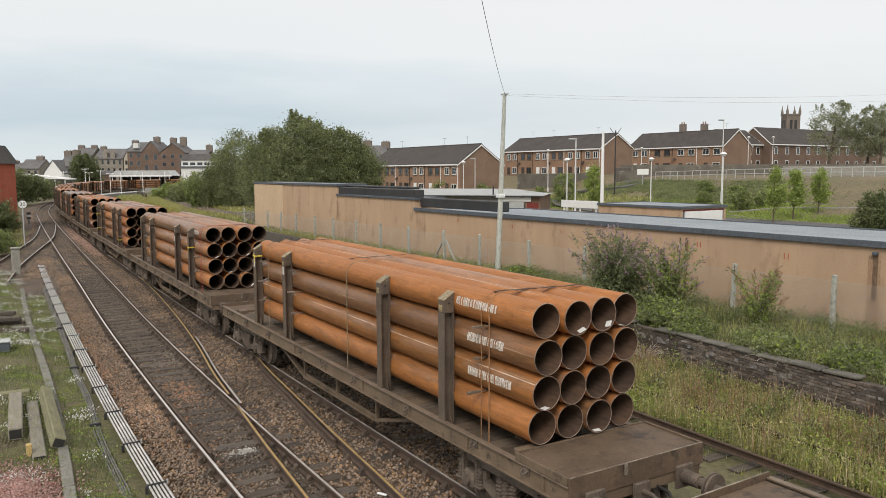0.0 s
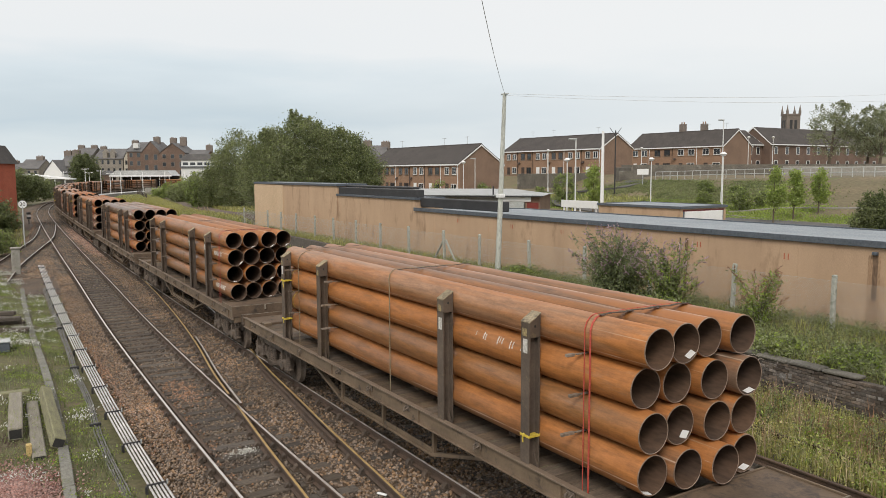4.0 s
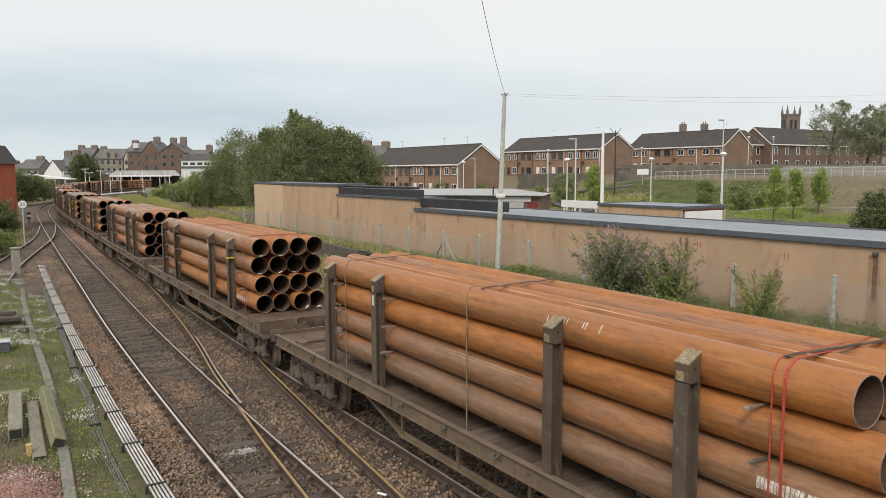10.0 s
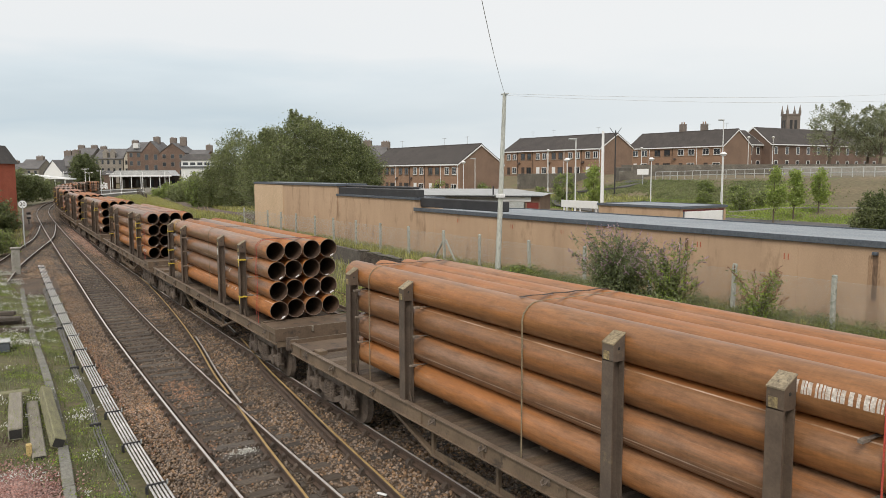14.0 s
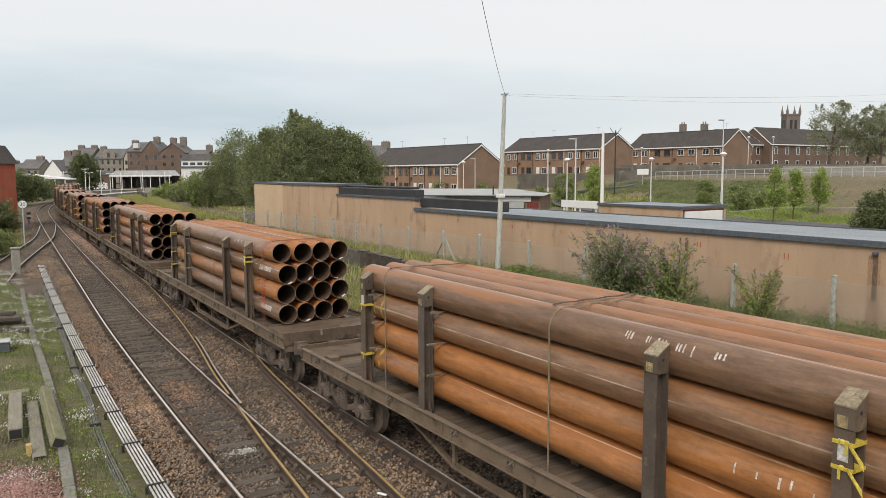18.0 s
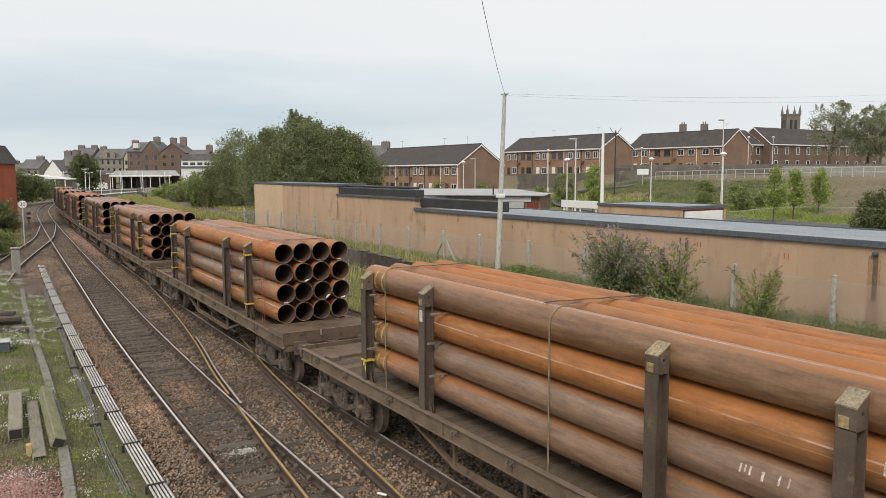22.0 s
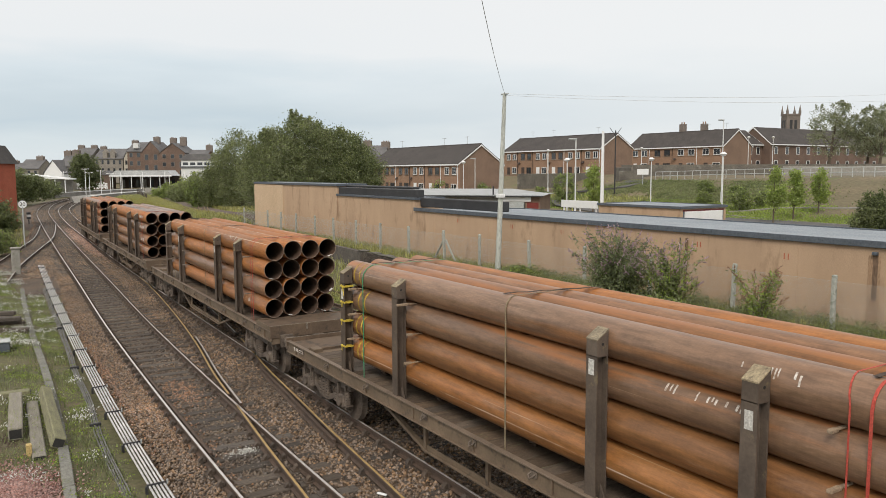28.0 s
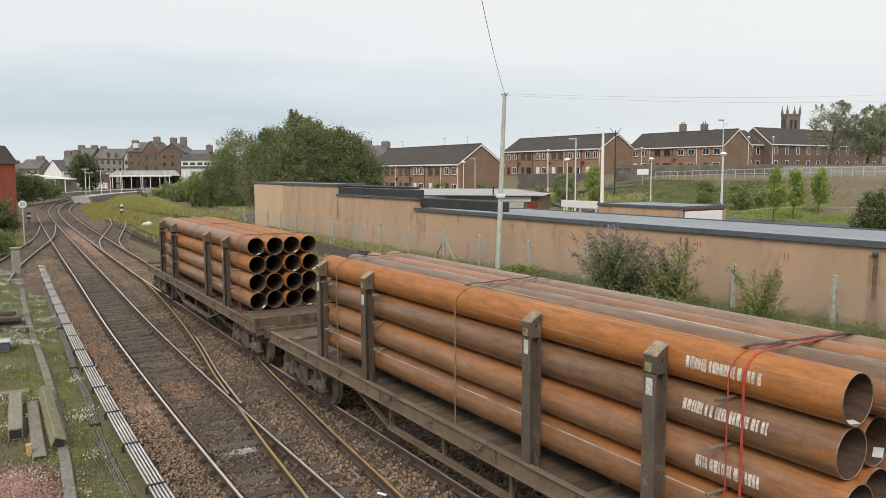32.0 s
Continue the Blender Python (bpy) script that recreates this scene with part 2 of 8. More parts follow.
M_leafsap = leafmat("yellow_green_sapling_leaves", (0.26, 0.34, 0.095), (0.40, 0.46, 0.16))
M_leafpale = leafmat("pale_olive_leaves", (0.19, 0.21, 0.11), (0.31, 0.33, 0.19))
M_oldwall = mat("old_dark_wall", (0.105, 0.095, 0.080), (0.19, 0.172, 0.145), rough=0.92, scale=0.7, fine=8, bump=0.3, world=True, c3=(0.30, 0.29, 0.26), spots=0.05)
M_brownstrap = mat("brown_webbing_strap", (0.26, 0.13, 0.06), (0.34, 0.18, 0.085), rough=0.8, scale=6, fine=60, bump=0.1)
M_yellow = mat("yellow_paint", (0.55, 0.42, 0.05), (0.68, 0.53, 0.09), rough=0.6, scale=6, fine=40, bump=0.05)
M_yellowworn = mat("worn_yellow_paint", (0.24, 0.13, 0.05), (0.62, 0.44, 0.06), rough=0.6, scale=7, fine=40, bump=0.05, contrast=0.35)
M_greencord = mat("green_lashing_cord", (0.03, 0.22, 0.10), (0.05, 0.30, 0.15), rough=0.7, scale=6, fine=60, bump=0.1)
M_mosstimber = mat("mossy_timber", (0.162, 0.152, 0.103), (0.258, 0.252, 0.138), rough=0.92, scale=2, fine=18, bump=0.5, stretch=(8, 1, 8), c3=(0.14, 0.125, 0.10), spots=0.2)
M_chalk = mat("white_stencil_paint", (0.36, 0.27, 0.20), (0.74, 0.72, 0.68), rough=0.8, scale=14, fine=40, bump=0.05)
M_wood = mat("pale_dunnage_wood", (0.24, 0.175, 0.12), (0.38, 0.29, 0.20), rough=0.9, scale=6, fine=40, bump=0.2)


def pipemat(name, lo, hi, dark, mid, rough, scuff=0.57):
    """Mill pipe: brown-grey scale to orange rust, chosen per pipe, streaked along the length; lo..hi is the share of rust."""
    m = mat(name, dark, mid, rough=rough, scale=1.8, fine=30, bump=0.03, stretch=(1, 0.045, 1), spec=0.5, dist=0.003, contrast=0.7, vary=0.22, grain=0.06)
    nt = m.node_tree
    N, L = nt.nodes.new, nt.links.new
    bs = nt.nodes["Principled BSDF"]
    col = bs.inputs["Base Color"].links[0].from_socket
    tc, oi = N("ShaderNodeTexCoord"), N("ShaderNodeObjectInfo")
    va = N("ShaderNodeVectorMath")
    va.operation = "MULTIPLY_ADD"
    L(oi.outputs["Random"], va.inputs[0])
    va.inputs[1].default_value = (11.0, 57.0, 19.0)
    L(tc.outputs["Object"], va.inputs[2])
    mp = N("ShaderNodeMapping")
    mp.inputs["Scale"].default_value = (3.2, 0.15, 3.2)
    L(va.outputs[0], mp.inputs[0])
    no = N("ShaderNodeTexNoise")
    no.inputs["Scale"].default_value, no.inputs["Detail"].default_value, no.inputs["Roughness"].default_value = 1.0, 8.0, 0.62
    L(mp.outputs[0], no.inputs["Vector"])
    # share of orange differs from pipe to pipe
    sh = N("ShaderNodeMapRange")
    sh.inputs[3].default_value, sh.inputs[4].default_value = lo, hi
    L(oi.outputs["Random"], sh.inputs[0])
    # cut ends rust first
    sy, en = N("ShaderNodeSeparateXYZ"), N("ShaderNodeMapRange")
    L(tc.outputs["Object"], sy.inputs[0])
    en.inputs[1].default_value, en.inputs[2].default_value, en.inputs[3].default_value, en.inputs[4].default_value = 0.0, 0.9, 0.15, 0.0
    L(sy.outputs[1], en.inputs[0])
    s2 = N("ShaderNodeMath")
    L(sh.outputs[0], s2.inputs[0])
    L(en.outputs[0], s2.inputs[1])
    ad = N("ShaderNodeMath")
    L(no.outputs[0], ad.inputs[0])
    L(s2.outputs[0], ad.inputs[1])
    rg = N("ShaderNodeMapRange")
    rg.inputs[1].default_value, rg.inputs[2].default_value = 0.42, 0.66
    L(ad.outputs[0], rg.inputs[0])
    mx = N("ShaderNodeMix")
    mx.data_type = "RGBA"
    mx.inputs[7].default_value = (0.400, 0.155, 0.042, 1)
    L(rg.outputs[0], mx.inputs[0])
    L(col, mx.inputs[6])
    # patches and handling scuffs, paler scale
    n2 = N("ShaderNodeTexNoise")
    n2.inputs["Scale"].default_value, n2.inputs["Detail"].default_value, n2.inputs["Roughness"].default_value = 2.2, 9.0, 0.72
    mq = N("ShaderNodeMapping")
    mq.inputs["Scale"].default_value = (2.0, 0.30, 2.0)
    L(va.outputs[0], mq.inputs[0])
    L(mq.outputs[0], n2.inputs["Vector"])
    r2 = N("ShaderNodeMapRange")
    r2.inputs[1].default_value, r2.inputs[2].default_value, r2.inputs[4].default_value = scuff, scuff + 0.16, 0.60
    L(n2.outputs[0], r2.inputs[0])
    m2 = N("ShaderNodeMix")
    m2.data_type = "RGBA"
    m2.inputs[7].default_value = (0.315, 0.205, 0.135, 1)
    L(r2.outputs[0], m2.inputs[0])
    L(mx.outputs[2], m2.inputs[6])
    n3 = N("ShaderNodeTexNoise")
    n3.inputs["Scale"].default_value, n3.inputs["Detail"].default_value, n3.inputs["Roughness"].default_value = 5.5, 10.0, 0.8
    L(mq.outputs[0], n3.inputs["Vector"])
    r3 = N("ShaderNodeMapRange")
    r3.inputs[1].default_value, r3.inputs[2].default_value, r3.inputs[3].default_value, r3.inputs[4].default_value = 0.34, 0.66, 0.54, 1.22
    L(n3.outputs[0], r3.inputs[0])
    hv = N("ShaderNodeHueSaturation")
    L(r3.outputs[0], hv.inputs["Value"])
    L(m2.outputs[2], hv.inputs["Color"])
    # long pale rub lines where pipes have lain on one another
    ms = N("ShaderNodeMapping")
    ms.inputs["Scale"].default_value = (17.0, 0.16, 17.0)
    L(va.outputs[0], ms.inputs[0])
    n4 = N("ShaderNodeTexNoise")
    n4.inputs["Scale"].default_value, n4.inputs["Detail"].default_value = 1.0, 3.0
    L(ms.outputs[0], n4.inputs["Vector"])
    r4 = N("ShaderNodeMapRange")
    r4.inputs[1].default_value, r4.inputs[2].default_value, r4.inputs[4].default_value = 0.67, 0.74, 0.65
    L(n4.outputs[0], r4.inputs[0])
    m4 = N("ShaderNodeMix")
    m4.data_type = "RGBA"
    m4.inputs[7].default_value = (0.48, 0.36, 0.25, 1)
    L(r4.outputs[0], m4.inputs[0])
    L(hv.outputs[0], m4.inputs[6])
    # fine striations round the pipe from the mill
    mw = N("ShaderNodeMapping")
    mw.inputs["Scale"].default_value = (2.5, 26.0, 2.5)
    L(va.outputs[0], mw.inputs[0])
    n5 = N("ShaderNodeTexNoise")
    n5.inputs["Scale"].default_value, n5.inputs["Detail"].default_value, n5.inputs["Roughness"].default_value = 1.0, 4.0, 0.7
    L(mw.outputs[0], n5.inputs["Vector"])
    r5 = N("ShaderNodeMapRange")
    r5.inputs[1].default_value, r5.inputs[2].default_value, r5.inputs[3].default_value, r5.inputs[4].default_value = 0.3, 0.7, 0.93, 1.06
    L(n5.outputs[0], r5.inputs[0])
    h5 = N("ShaderNodeHueSaturation")
    L(r5.outputs[0], h5.inputs["Value"])
    L(m4.outputs[2], h5.inputs["Color"])
    # weld seam along the pipe, rubbed bright in places, at its own angle on each pipe
    at2 = N("ShaderNodeMath")
    at2.operation = "ARCTAN2"
    L(sy.outputs[2], at2.inputs[0])
    L(sy.outputs[0], at2.inputs[1])
    rm, rf, ra = N("ShaderNodeMath"), N("ShaderNodeMath"), N("ShaderNodeMapRange")
    rm.operation, rf.operation = "MULTIPLY", "FRACT"
    rm.inputs[1].default_value = 37.7
    L(oi.outputs["Random"], rm.inputs[0])
    L(rm.outputs[0], rf.inputs[0])
    ra.inputs[3].default_value, ra.inputs[4].default_value = -3.1, 3.1
    L(rf.outputs[0], ra.inputs[0])
    sd, sa = N("ShaderNodeMath"), N("ShaderNodeMath")
    sd.operation, sa.operation = "SUBTRACT", "ABSOLUTE"
    L(at2.outputs[0], sd.inputs[0])
    L(ra.outputs[0], sd.inputs[1])
    L(sd.outputs[0], sa.inputs[0])
    sm = N("ShaderNodeMapRange")
    sm.inputs[1].default_value, sm.inputs[2].default_value, sm.inputs[3].default_value, sm.inputs[4].default_value = 0.015, 0.050, 1.0, 0.0
    L(sa.outputs[0], sm.inputs[0])
    sn = N("ShaderNodeMapRange")
    sn.inputs[1].default_value, sn.inputs[2].default_value, sn.inputs[4].default_value = 0.42, 0.60, 0.8
    L(n2.outputs[0], sn.inputs[0])
    sx = N("ShaderNodeMath")
    sx.operation = "MULTIPLY"
    L(sm.outputs[0], sx.inputs[0])
    L(sn.outputs[0], sx.inputs[1])
    m5 = N("ShaderNodeMix")
    m5.data_type = "RGBA"
    m5.inputs[7].default_value = (0.66, 0.55, 0.45, 1)
    L(sx.outputs[0], m5.inputs[0])
    # fresh orange rust where rain lies along the upper side of some pipes, with a ragged border
    zr, rt, rs, rx = N("ShaderNodeMath"), N("ShaderNodeMapRange"), N("ShaderNodeMapRange"), N("ShaderNodeMath")
    zr.operation, rx.operation = "MULTIPLY_ADD", "MULTIPLY"
    zr.inputs[1].default_value = 0.55
    L(no.outputs[0], zr.inputs[0])
    L(sy.outputs[2], zr.inputs[2])
    rt.inputs[1].default_value, rt.inputs[2].default_value, rt.inputs[4].default_value = 0.475, 0.525, 0.65
    L(zr.outputs[0], rt.inputs[0])
    rs.inputs[1].default_value, rs.inputs[2].default_value = 0.35, 0.55
    L(rf.outputs[0], rs.inputs[0])
    L(rt.outputs[0], rx.inputs[0])
    L(rs.outputs[0], rx.inputs[1])
    m6 = N("ShaderNodeMix")
    m6.data_type = "RGBA"
    m6.inputs[7].default_value = (0.335, 0.132, 0.042, 1)
    L(rx.outputs[0], m6.inputs[0])
    L(h5.outputs[0], m6.inputs[6])
    L(m6.outputs[2], m5.inputs[6])
    L(m5.outputs[2], bs.inputs["Base Color"])
    # bare scale shines more than rust
    rr_ = N("ShaderNodeMapRange")
    rr_.inputs[3].default_value, rr_.inputs[4].default_value = rough, min(0.85, rough + 0.14)
    L(rg.outputs[0], rr_.inputs[0])
    L(rr_.outputs[0], bs.inputs["Roughness"])
    bs.inputs["Specular IOR Level"].default_value = 0.48
    return m


M_pipe = pipemat("rusty_steel_pipe", -0.14, 0.06, (0.192, 0.093, 0.046), (0.368, 0.180, 0.077), 0.36)
M_pipe_rust = pipemat("orange_rust_pipe", 0.02, 0.24, (0.238, 0.108, 0.046), (0.402, 0.172, 0.060), 0.44)
M_pipe_grey = pipemat("scuffed_grey_brown_pipe", -0.22, -0.03, (0.151, 0.088, 0.055), (0.299, 0.178, 0.108), 0.34, 0.52)
M_topband = mat("dark_webbing", (0.045, 0.030, 0.022), (0.085, 0.055, 0.038), rough=0.8, scale=6, fine=60, bump=0.1)
M_string = mat("pale_lashing_cord", (0.15, 0.115, 0.07), (0.31, 0.245, 0.155), rough=0.8, scale=6, fine=60, bump=0.1)
M_capaint = mat("worn_cream_paint", (0.15, 0.115, 0.07), (0.42, 0.33, 0.16), rough=0.7, scale=11, fine=40, bump=0.1, contrast=0.4)
# bore far darker than the skin: the shade inside is put into its colour
M_pipein = mat("shaded_pipe_bore", (0.055, 0.038, 0.030), (0.130, 0.076, 0.047), rough=0.8, scale=1.5, fine=20, bump=0.1, stretch=(1, 0.3, 1))

# ---- mesh helpers ----
class G:
    """Collects vertices, faces and material slots of one mesh."""

    def __init__(self):
        self.v, self.f, self.k = [], [], []

    def add(self, vs, fs, slot=0, m=None):
        o = len(self.v)
        if m is not None:
            vs = [tuple(m @ Vector(p)) for p in vs]
        self.v.extend(vs)
        self.f.extend([tuple(i + o for i in q) for q in fs])
        self.k.extend([slot] * len(fs))
        return self

    def box(self, c, s, slot=0, bev=0.0, m=None):
        hx, hy, hz = s[0] / 2, s[1] / 2, s[2] / 2
        cx, cy, cz = c
        if bev <= 0:
            vs = [(cx + a * hx, cy + b * hy, cz + d * hz) for a in (-1, 1) for b in (-1, 1) for d in (-1, 1)]
            return self.add(vs, [(0, 1, 3, 2), (4, 6, 7, 5), (0, 4, 5, 1), (2, 3, 7, 6), (0, 2, 6, 4), (1, 5, 7, 3)], slot, m)
        b = min(bev, hx * 0.9, hy * 0.9, hz * 0.9)
        vs, idx = [], {}
        for a in (-1, 1):
            for e in (-1, 1):
                for d in (-1, 1):
                    for ax in range(3):
                        h = [hx - b, hy - b, hz - b]
                        h[ax] += b
                        idx[a, e, d, ax] = len(vs)
                        vs.append((cx + a * h[0], cy + e * h[1], cz + d * h[2]))
        fs = []
        for ax in range(3):
            o1, o2 = [i for i in range(3) if i != ax]
            for sg in (-1, 1):
                q = []
                for s1, s2 in ((-1, -1), (1, -1), (1, 1), (-1, 1)):
                    t = [0, 0, 0]
                    t[ax], t[o1], t[o2] = sg, s1, s2
                    q.append(idx[(*t, ax)])
                flip = (sg < 0) != (ax == 1)
                fs.append(tuple(q[::-1] if flip else q))
        for ax in range(3):
            o1, o2 = [i for i in range(3) if i != ax]
            for s1 in (-1, 1):
                for s2 in (-1, 1):
                    q = []
                    for sg, w in ((-1, o1), (1, o1), (1, o2), (-1, o2)):
                        t = [0, 0, 0]
                        t[ax], t[o1], t[o2] = sg, s1, s2
                        q.append(idx[(*t, w)])
                    fs.append(tuple(q))
        for a in (-1, 1):
            for e in (-1, 1):
                for d in (-1, 1):
                    fs.append(tuple(idx[a, e, d, ax] for ax in range(3)))
        return self.add(vs, fs, slot, m)

    def cyl(self, p, q, r, n=12, r2=None, slot=0, caps=True, m=None):
        p, q = Vector(p), Vector(q)
        r2 = r if r2 is None else r2
        w = (q - p).normalized()
        u = w.orthogonal().normalized()
        t = w.cross(u)
        vs = []
        for c, rr in ((p, r), (q, r2)):
            for i in range(n):
                a = 2 * math.pi * i / n
                vs.append(tuple(c + (u * math.cos(a) + t * math.sin(a)) * rr))
        fs = [(i, (i + 1) % n, n + (i + 1) % n, n + i) for i in range(n)]
        if caps:
            fs += [tuple(range(n))[::-1], tuple(range(n, 2 * n))]
        return self.add(vs, fs, slot, m)

    def tube(self, pts, r, n=6, slot=0):
        pts = [Vector(p) for p in pts]
        vs, fs = [], []
        for i, p in enumerate(pts):
            w = (pts[min(i + 1, len(pts) - 1)] - pts[max(i - 1, 0)]).normalized()
            u = w.cross(Vector((0, 0, 1)))
            u = u.normalized() if u.length > 1e-4 else Vector((1, 0, 0))
            t = u.cross(w)
            rr = r[i] if isinstance(r, (list, tuple)) else r
            for k in range(n):
                a = 2 * math.pi * k / n
                vs.append(tuple(p + (u * math.cos(a) + t * math.sin(a)) * rr))
        for i in range(len(pts) - 1):
            for k in range(n):
                fs.append((i * n + k, i * n + (k + 1) % n, (i + 1) * n + (k + 1) % n, (i + 1) * n + k))
        fs += [tuple(range(n))[::-1], tuple(range((len(pts) - 1) * n, len(pts) * n))]
        return self.add(vs, fs, slot)

    def sweep(self, pts, prof, slots=None, closed=True):
        """Sweep a profile of (offset to the right, height) along plan points (x, y, z)."""
        n, vs, fs, o = len(prof), [], [], len(self.v)
        for i, p in enumerate(pts):
            a, b = pts[max(i - 1, 0)], pts[min(i + 1, len(pts) - 1)]
            dx, dy = b[0] - a[0], b[1] - a[1]
            l = math.hypot(dx, dy)
            nx, ny = dy / l, -dx / l
            vs += [(p[0] + nx * q[0], p[1] + ny * q[0], p[2] + q[1]) for q in prof]
        ks = []
        for i in range(len(pts) - 1):
            for k in range(n if closed else n - 1):
                k2 = (k + 1) % n
                fs.append((i * n + k, i * n + k2, (i + 1) * n + k2, (i + 1) * n + k))
                ks.append(slots[k] if slots else 0)
        if closed:
            fs += [tuple(range(n))[::-1], tuple(range((len(pts) - 1) * n, len(pts) * n))]
            ks += [0, 0]
        self.v.extend(vs)
        self.f.extend([tuple(i + o for i in q) for q in fs])
        self.k.extend(ks)
        return self

    def prism(self, poly, lo, hi, axis=1, slot=0, m=None):
        """Extrude a polygon along an axis: axis 1 takes (x, z), axis 0 takes (y, z), axis 2 takes (x, y)."""
        n, vs = len(poly), []
        for w in (lo, hi):
            for a, b in poly:
                vs.append((a, w, b) if axis == 1 else (w, a, b) if axis == 0 else (a, b, w))
        fs = [(i, (i + 1) % n, n + (i + 1) % n, n + i) for i in range(n)] + [tuple(range(n))[::-1], tuple(range(n, 2 * n))]
        return self.add(vs, fs, slot, m)

    def mesh(self, name, mats, smooth=False):
        me = bpy.data.meshes.new(name)
        me.from_pydata(self.v, [], self.f)
        for m in mats if isinstance(mats, (list, tuple)) else [mats]:
            me.materials.append(m)
        if any(self.k):
            me.polygons.foreach_set("material_index", self.k)
        if smooth:
            me.shade_smooth()
            me.set_sharp_from_angle(angle=radians(40))
        me.update()
        return me


def fixn(me):
    bm = bmesh.new()
    bm.from_mesh(me)
    bmesh.ops.recalc_face_normals(bm, faces=bm.faces)
    bm.to_mesh(me)
    bm.free()
    return me


def part(name, g, mats, parent=None, label="", at=None, smooth=False):
    """One mesh object, under a thing or a part."""
    me = g if isinstance(g, bpy.types.Mesh) else fixn(g.mesh(name, mats, smooth))
    ob = new(name, me)
    if parent is not None:
        ob.parent = parent
    if at is not None:
        ob.matrix_basis = at if isinstance(at, Matrix) else Matrix.Translation(at)
    if label:
        ob["label"] = label
    return ob


def thing(name, at, label, category, group="", kind=""):
    ob = new(name)
    ob.empty_display_size = 0.3
    ob.matrix_basis = at if isinstance(at, Matrix) else Matrix.Translation(at)
    return tagged(ob, label, category, group, kind)


def cloud(name, vs, fs, mats, slots=None):
    """A mesh from numpy arrays of vertices and equal-sided faces."""
    me = bpy.data.meshes.new(name)
    n, k = fs.shape
    me.vertices.add(len(vs))
    me.vertices.foreach_set("co", vs.astype(np.float32).ravel())
    me.loops.add(n * k)
    me.loops.foreach_set("vertex_index", fs.astype(np.int32).ravel())
    me.polygons.add(n)
    me.polygons.foreach_set("loop_start", np.arange(0, n * k, k, dtype=np.int32))
    me.polygons.foreach_set("loop_total", np.full(n, k, dtype=np.int32))
    for m in mats if isinstance(mats, (list, tuple)) else [mats]:
        me.materials.append(m)
    if slots is not None:
        me.polygons.foreach_set("material_index", slots.astype(np.int32))
    me.update(calc_edges=True)
    me.validate()
    return me


# ---- plan: lines of the tracks, x over y ----
class Line:
    def __init__(self, knots):
        k = np.array(knots, float)
        self.y, self.x = k[:, 0], k[:, 1]
        s = np.diff(self.x) / np.diff(self.y)
        h = np.diff(self.y)
        m = np.empty(len(k))
        m[0], m[-1] = s[0], s[-1]
        m[1:-1] = (s[:-1] * h[1:] + s[1:] * h[:-1]) / (h[1:] + h[:-1])
        self.m = m
        yy = np.linspace(self.y[0], self.y[-1], 4000)
        xx = np.array([self(v) for v in yy])
        a = np.concatenate([[0], np.cumsum(np.hypot(np.diff(yy), np.diff(xx)))])
        self.yy, self.arc = yy, a - np.interp(0.0, yy, a)

    def __call__(self, y):
        if y <= self.y[0]:
            return float(self.x[0] + self.m[0] * (y - self.y[0]))
        if y >= self.y[-1]:
            return float(self.x[-1] + self.m[-1] * (y - self.y[-1]))
        i = int(np.searchsorted(self.y, y, side="right")) - 1
        h = self.y[i + 1] - self.y[i]
        t = (y - self.y[i]) / h
        return float((2 * t ** 3 - 3 * t ** 2 + 1) * self.x[i] + (t ** 3 - 2 * t ** 2 + t) * h * self.m[i]
                     + (-2 * t ** 3 + 3 * t ** 2) * self.x[i + 1] + (t ** 3 - t ** 2) * h * self.m[i + 1])

    def at(self, s):
        y = float(np.interp(s, self.arc, self.yy))
        return Vector((self(y), y, 0.0))

    def pts(self, y0, y1, step, z=0.0, off=0.0):
        n = max(2, int((y1 - y0) / step) + 1)
        out = []
        for y in np.linspace(y0, y1, n):
            d = (self(y + 0.2) - self(y - 0.2)) / 0.4
            l = math.hypot(d, 1)
            out.append((self(y) + off / l, y - off * d / l, z))
        return out


TRAIN = Line([(-70, -0.2), (-10, 0.0), (0, 0.02), (20, 0.40), (42, 1.20), (67, 2.40), (92, 3.80), (116, 5.70), (128, 7.0), (149, 10.6), (178, 17.3), (200, 25.5), (214.5, 35), (225, 45), (240, 62), (262, 90), (300, 145), (340, 205)])
MAIN = Line([(-70, -3.6), (-10, -3.42), (0, -3.35), (12, -3.2), (27, -2.65), (41.5, -1.80), (62, -0.6), (93, 1.35), (117, 3.1), (138, 5.5), (161, 9.4), (177, 13.2), (196, 19.6), (216.7, 32.3), (227.5, 42.6), (243, 60), (265, 88), (300, 138), (340, 198)])
CROSS = Line([(-20, -3.45), (-4, -3.4), (3, -3.15), (8, -2.7), (11.5, -2.28), (14.4, -1.97), (17.7, -1.57), (20, -1.3), (24.2, -0.66), (31.7, 0.27), (42, 1.20), (50, 1.56)])
SIDING = Line([(-20, 5.0), (0, 5.55), (11.5, 5.90), (18, 6.12), (35, 6.4), (56, 6.3), (84, 7.6), (110, 10.5)])
SPUR = Line([(50, 1.56), (58, 2.0), (66, 3.0), (75, 4.9), (88, 7.6), (100, 9.4)])
LEFTSPUR = Line([(44, -6.2), (52, -5.0), (62, -3.1), (72, -1.2), (82, 0.1), (92, 1.2)])
GAUGE = 1.44
WALLX = 15.0  # face of the long rendered building
RETAIN = Line([(-30, 6.0), (0, 8.2), (15, 9.35), (25, 10.9), (40, 12.4), (70, 13.6)])


def smooth01(a, b, v):
    t = min(1.0, max(0.0, (v - a) / (b - a)))
    return t * t * (3 - 2 * t)


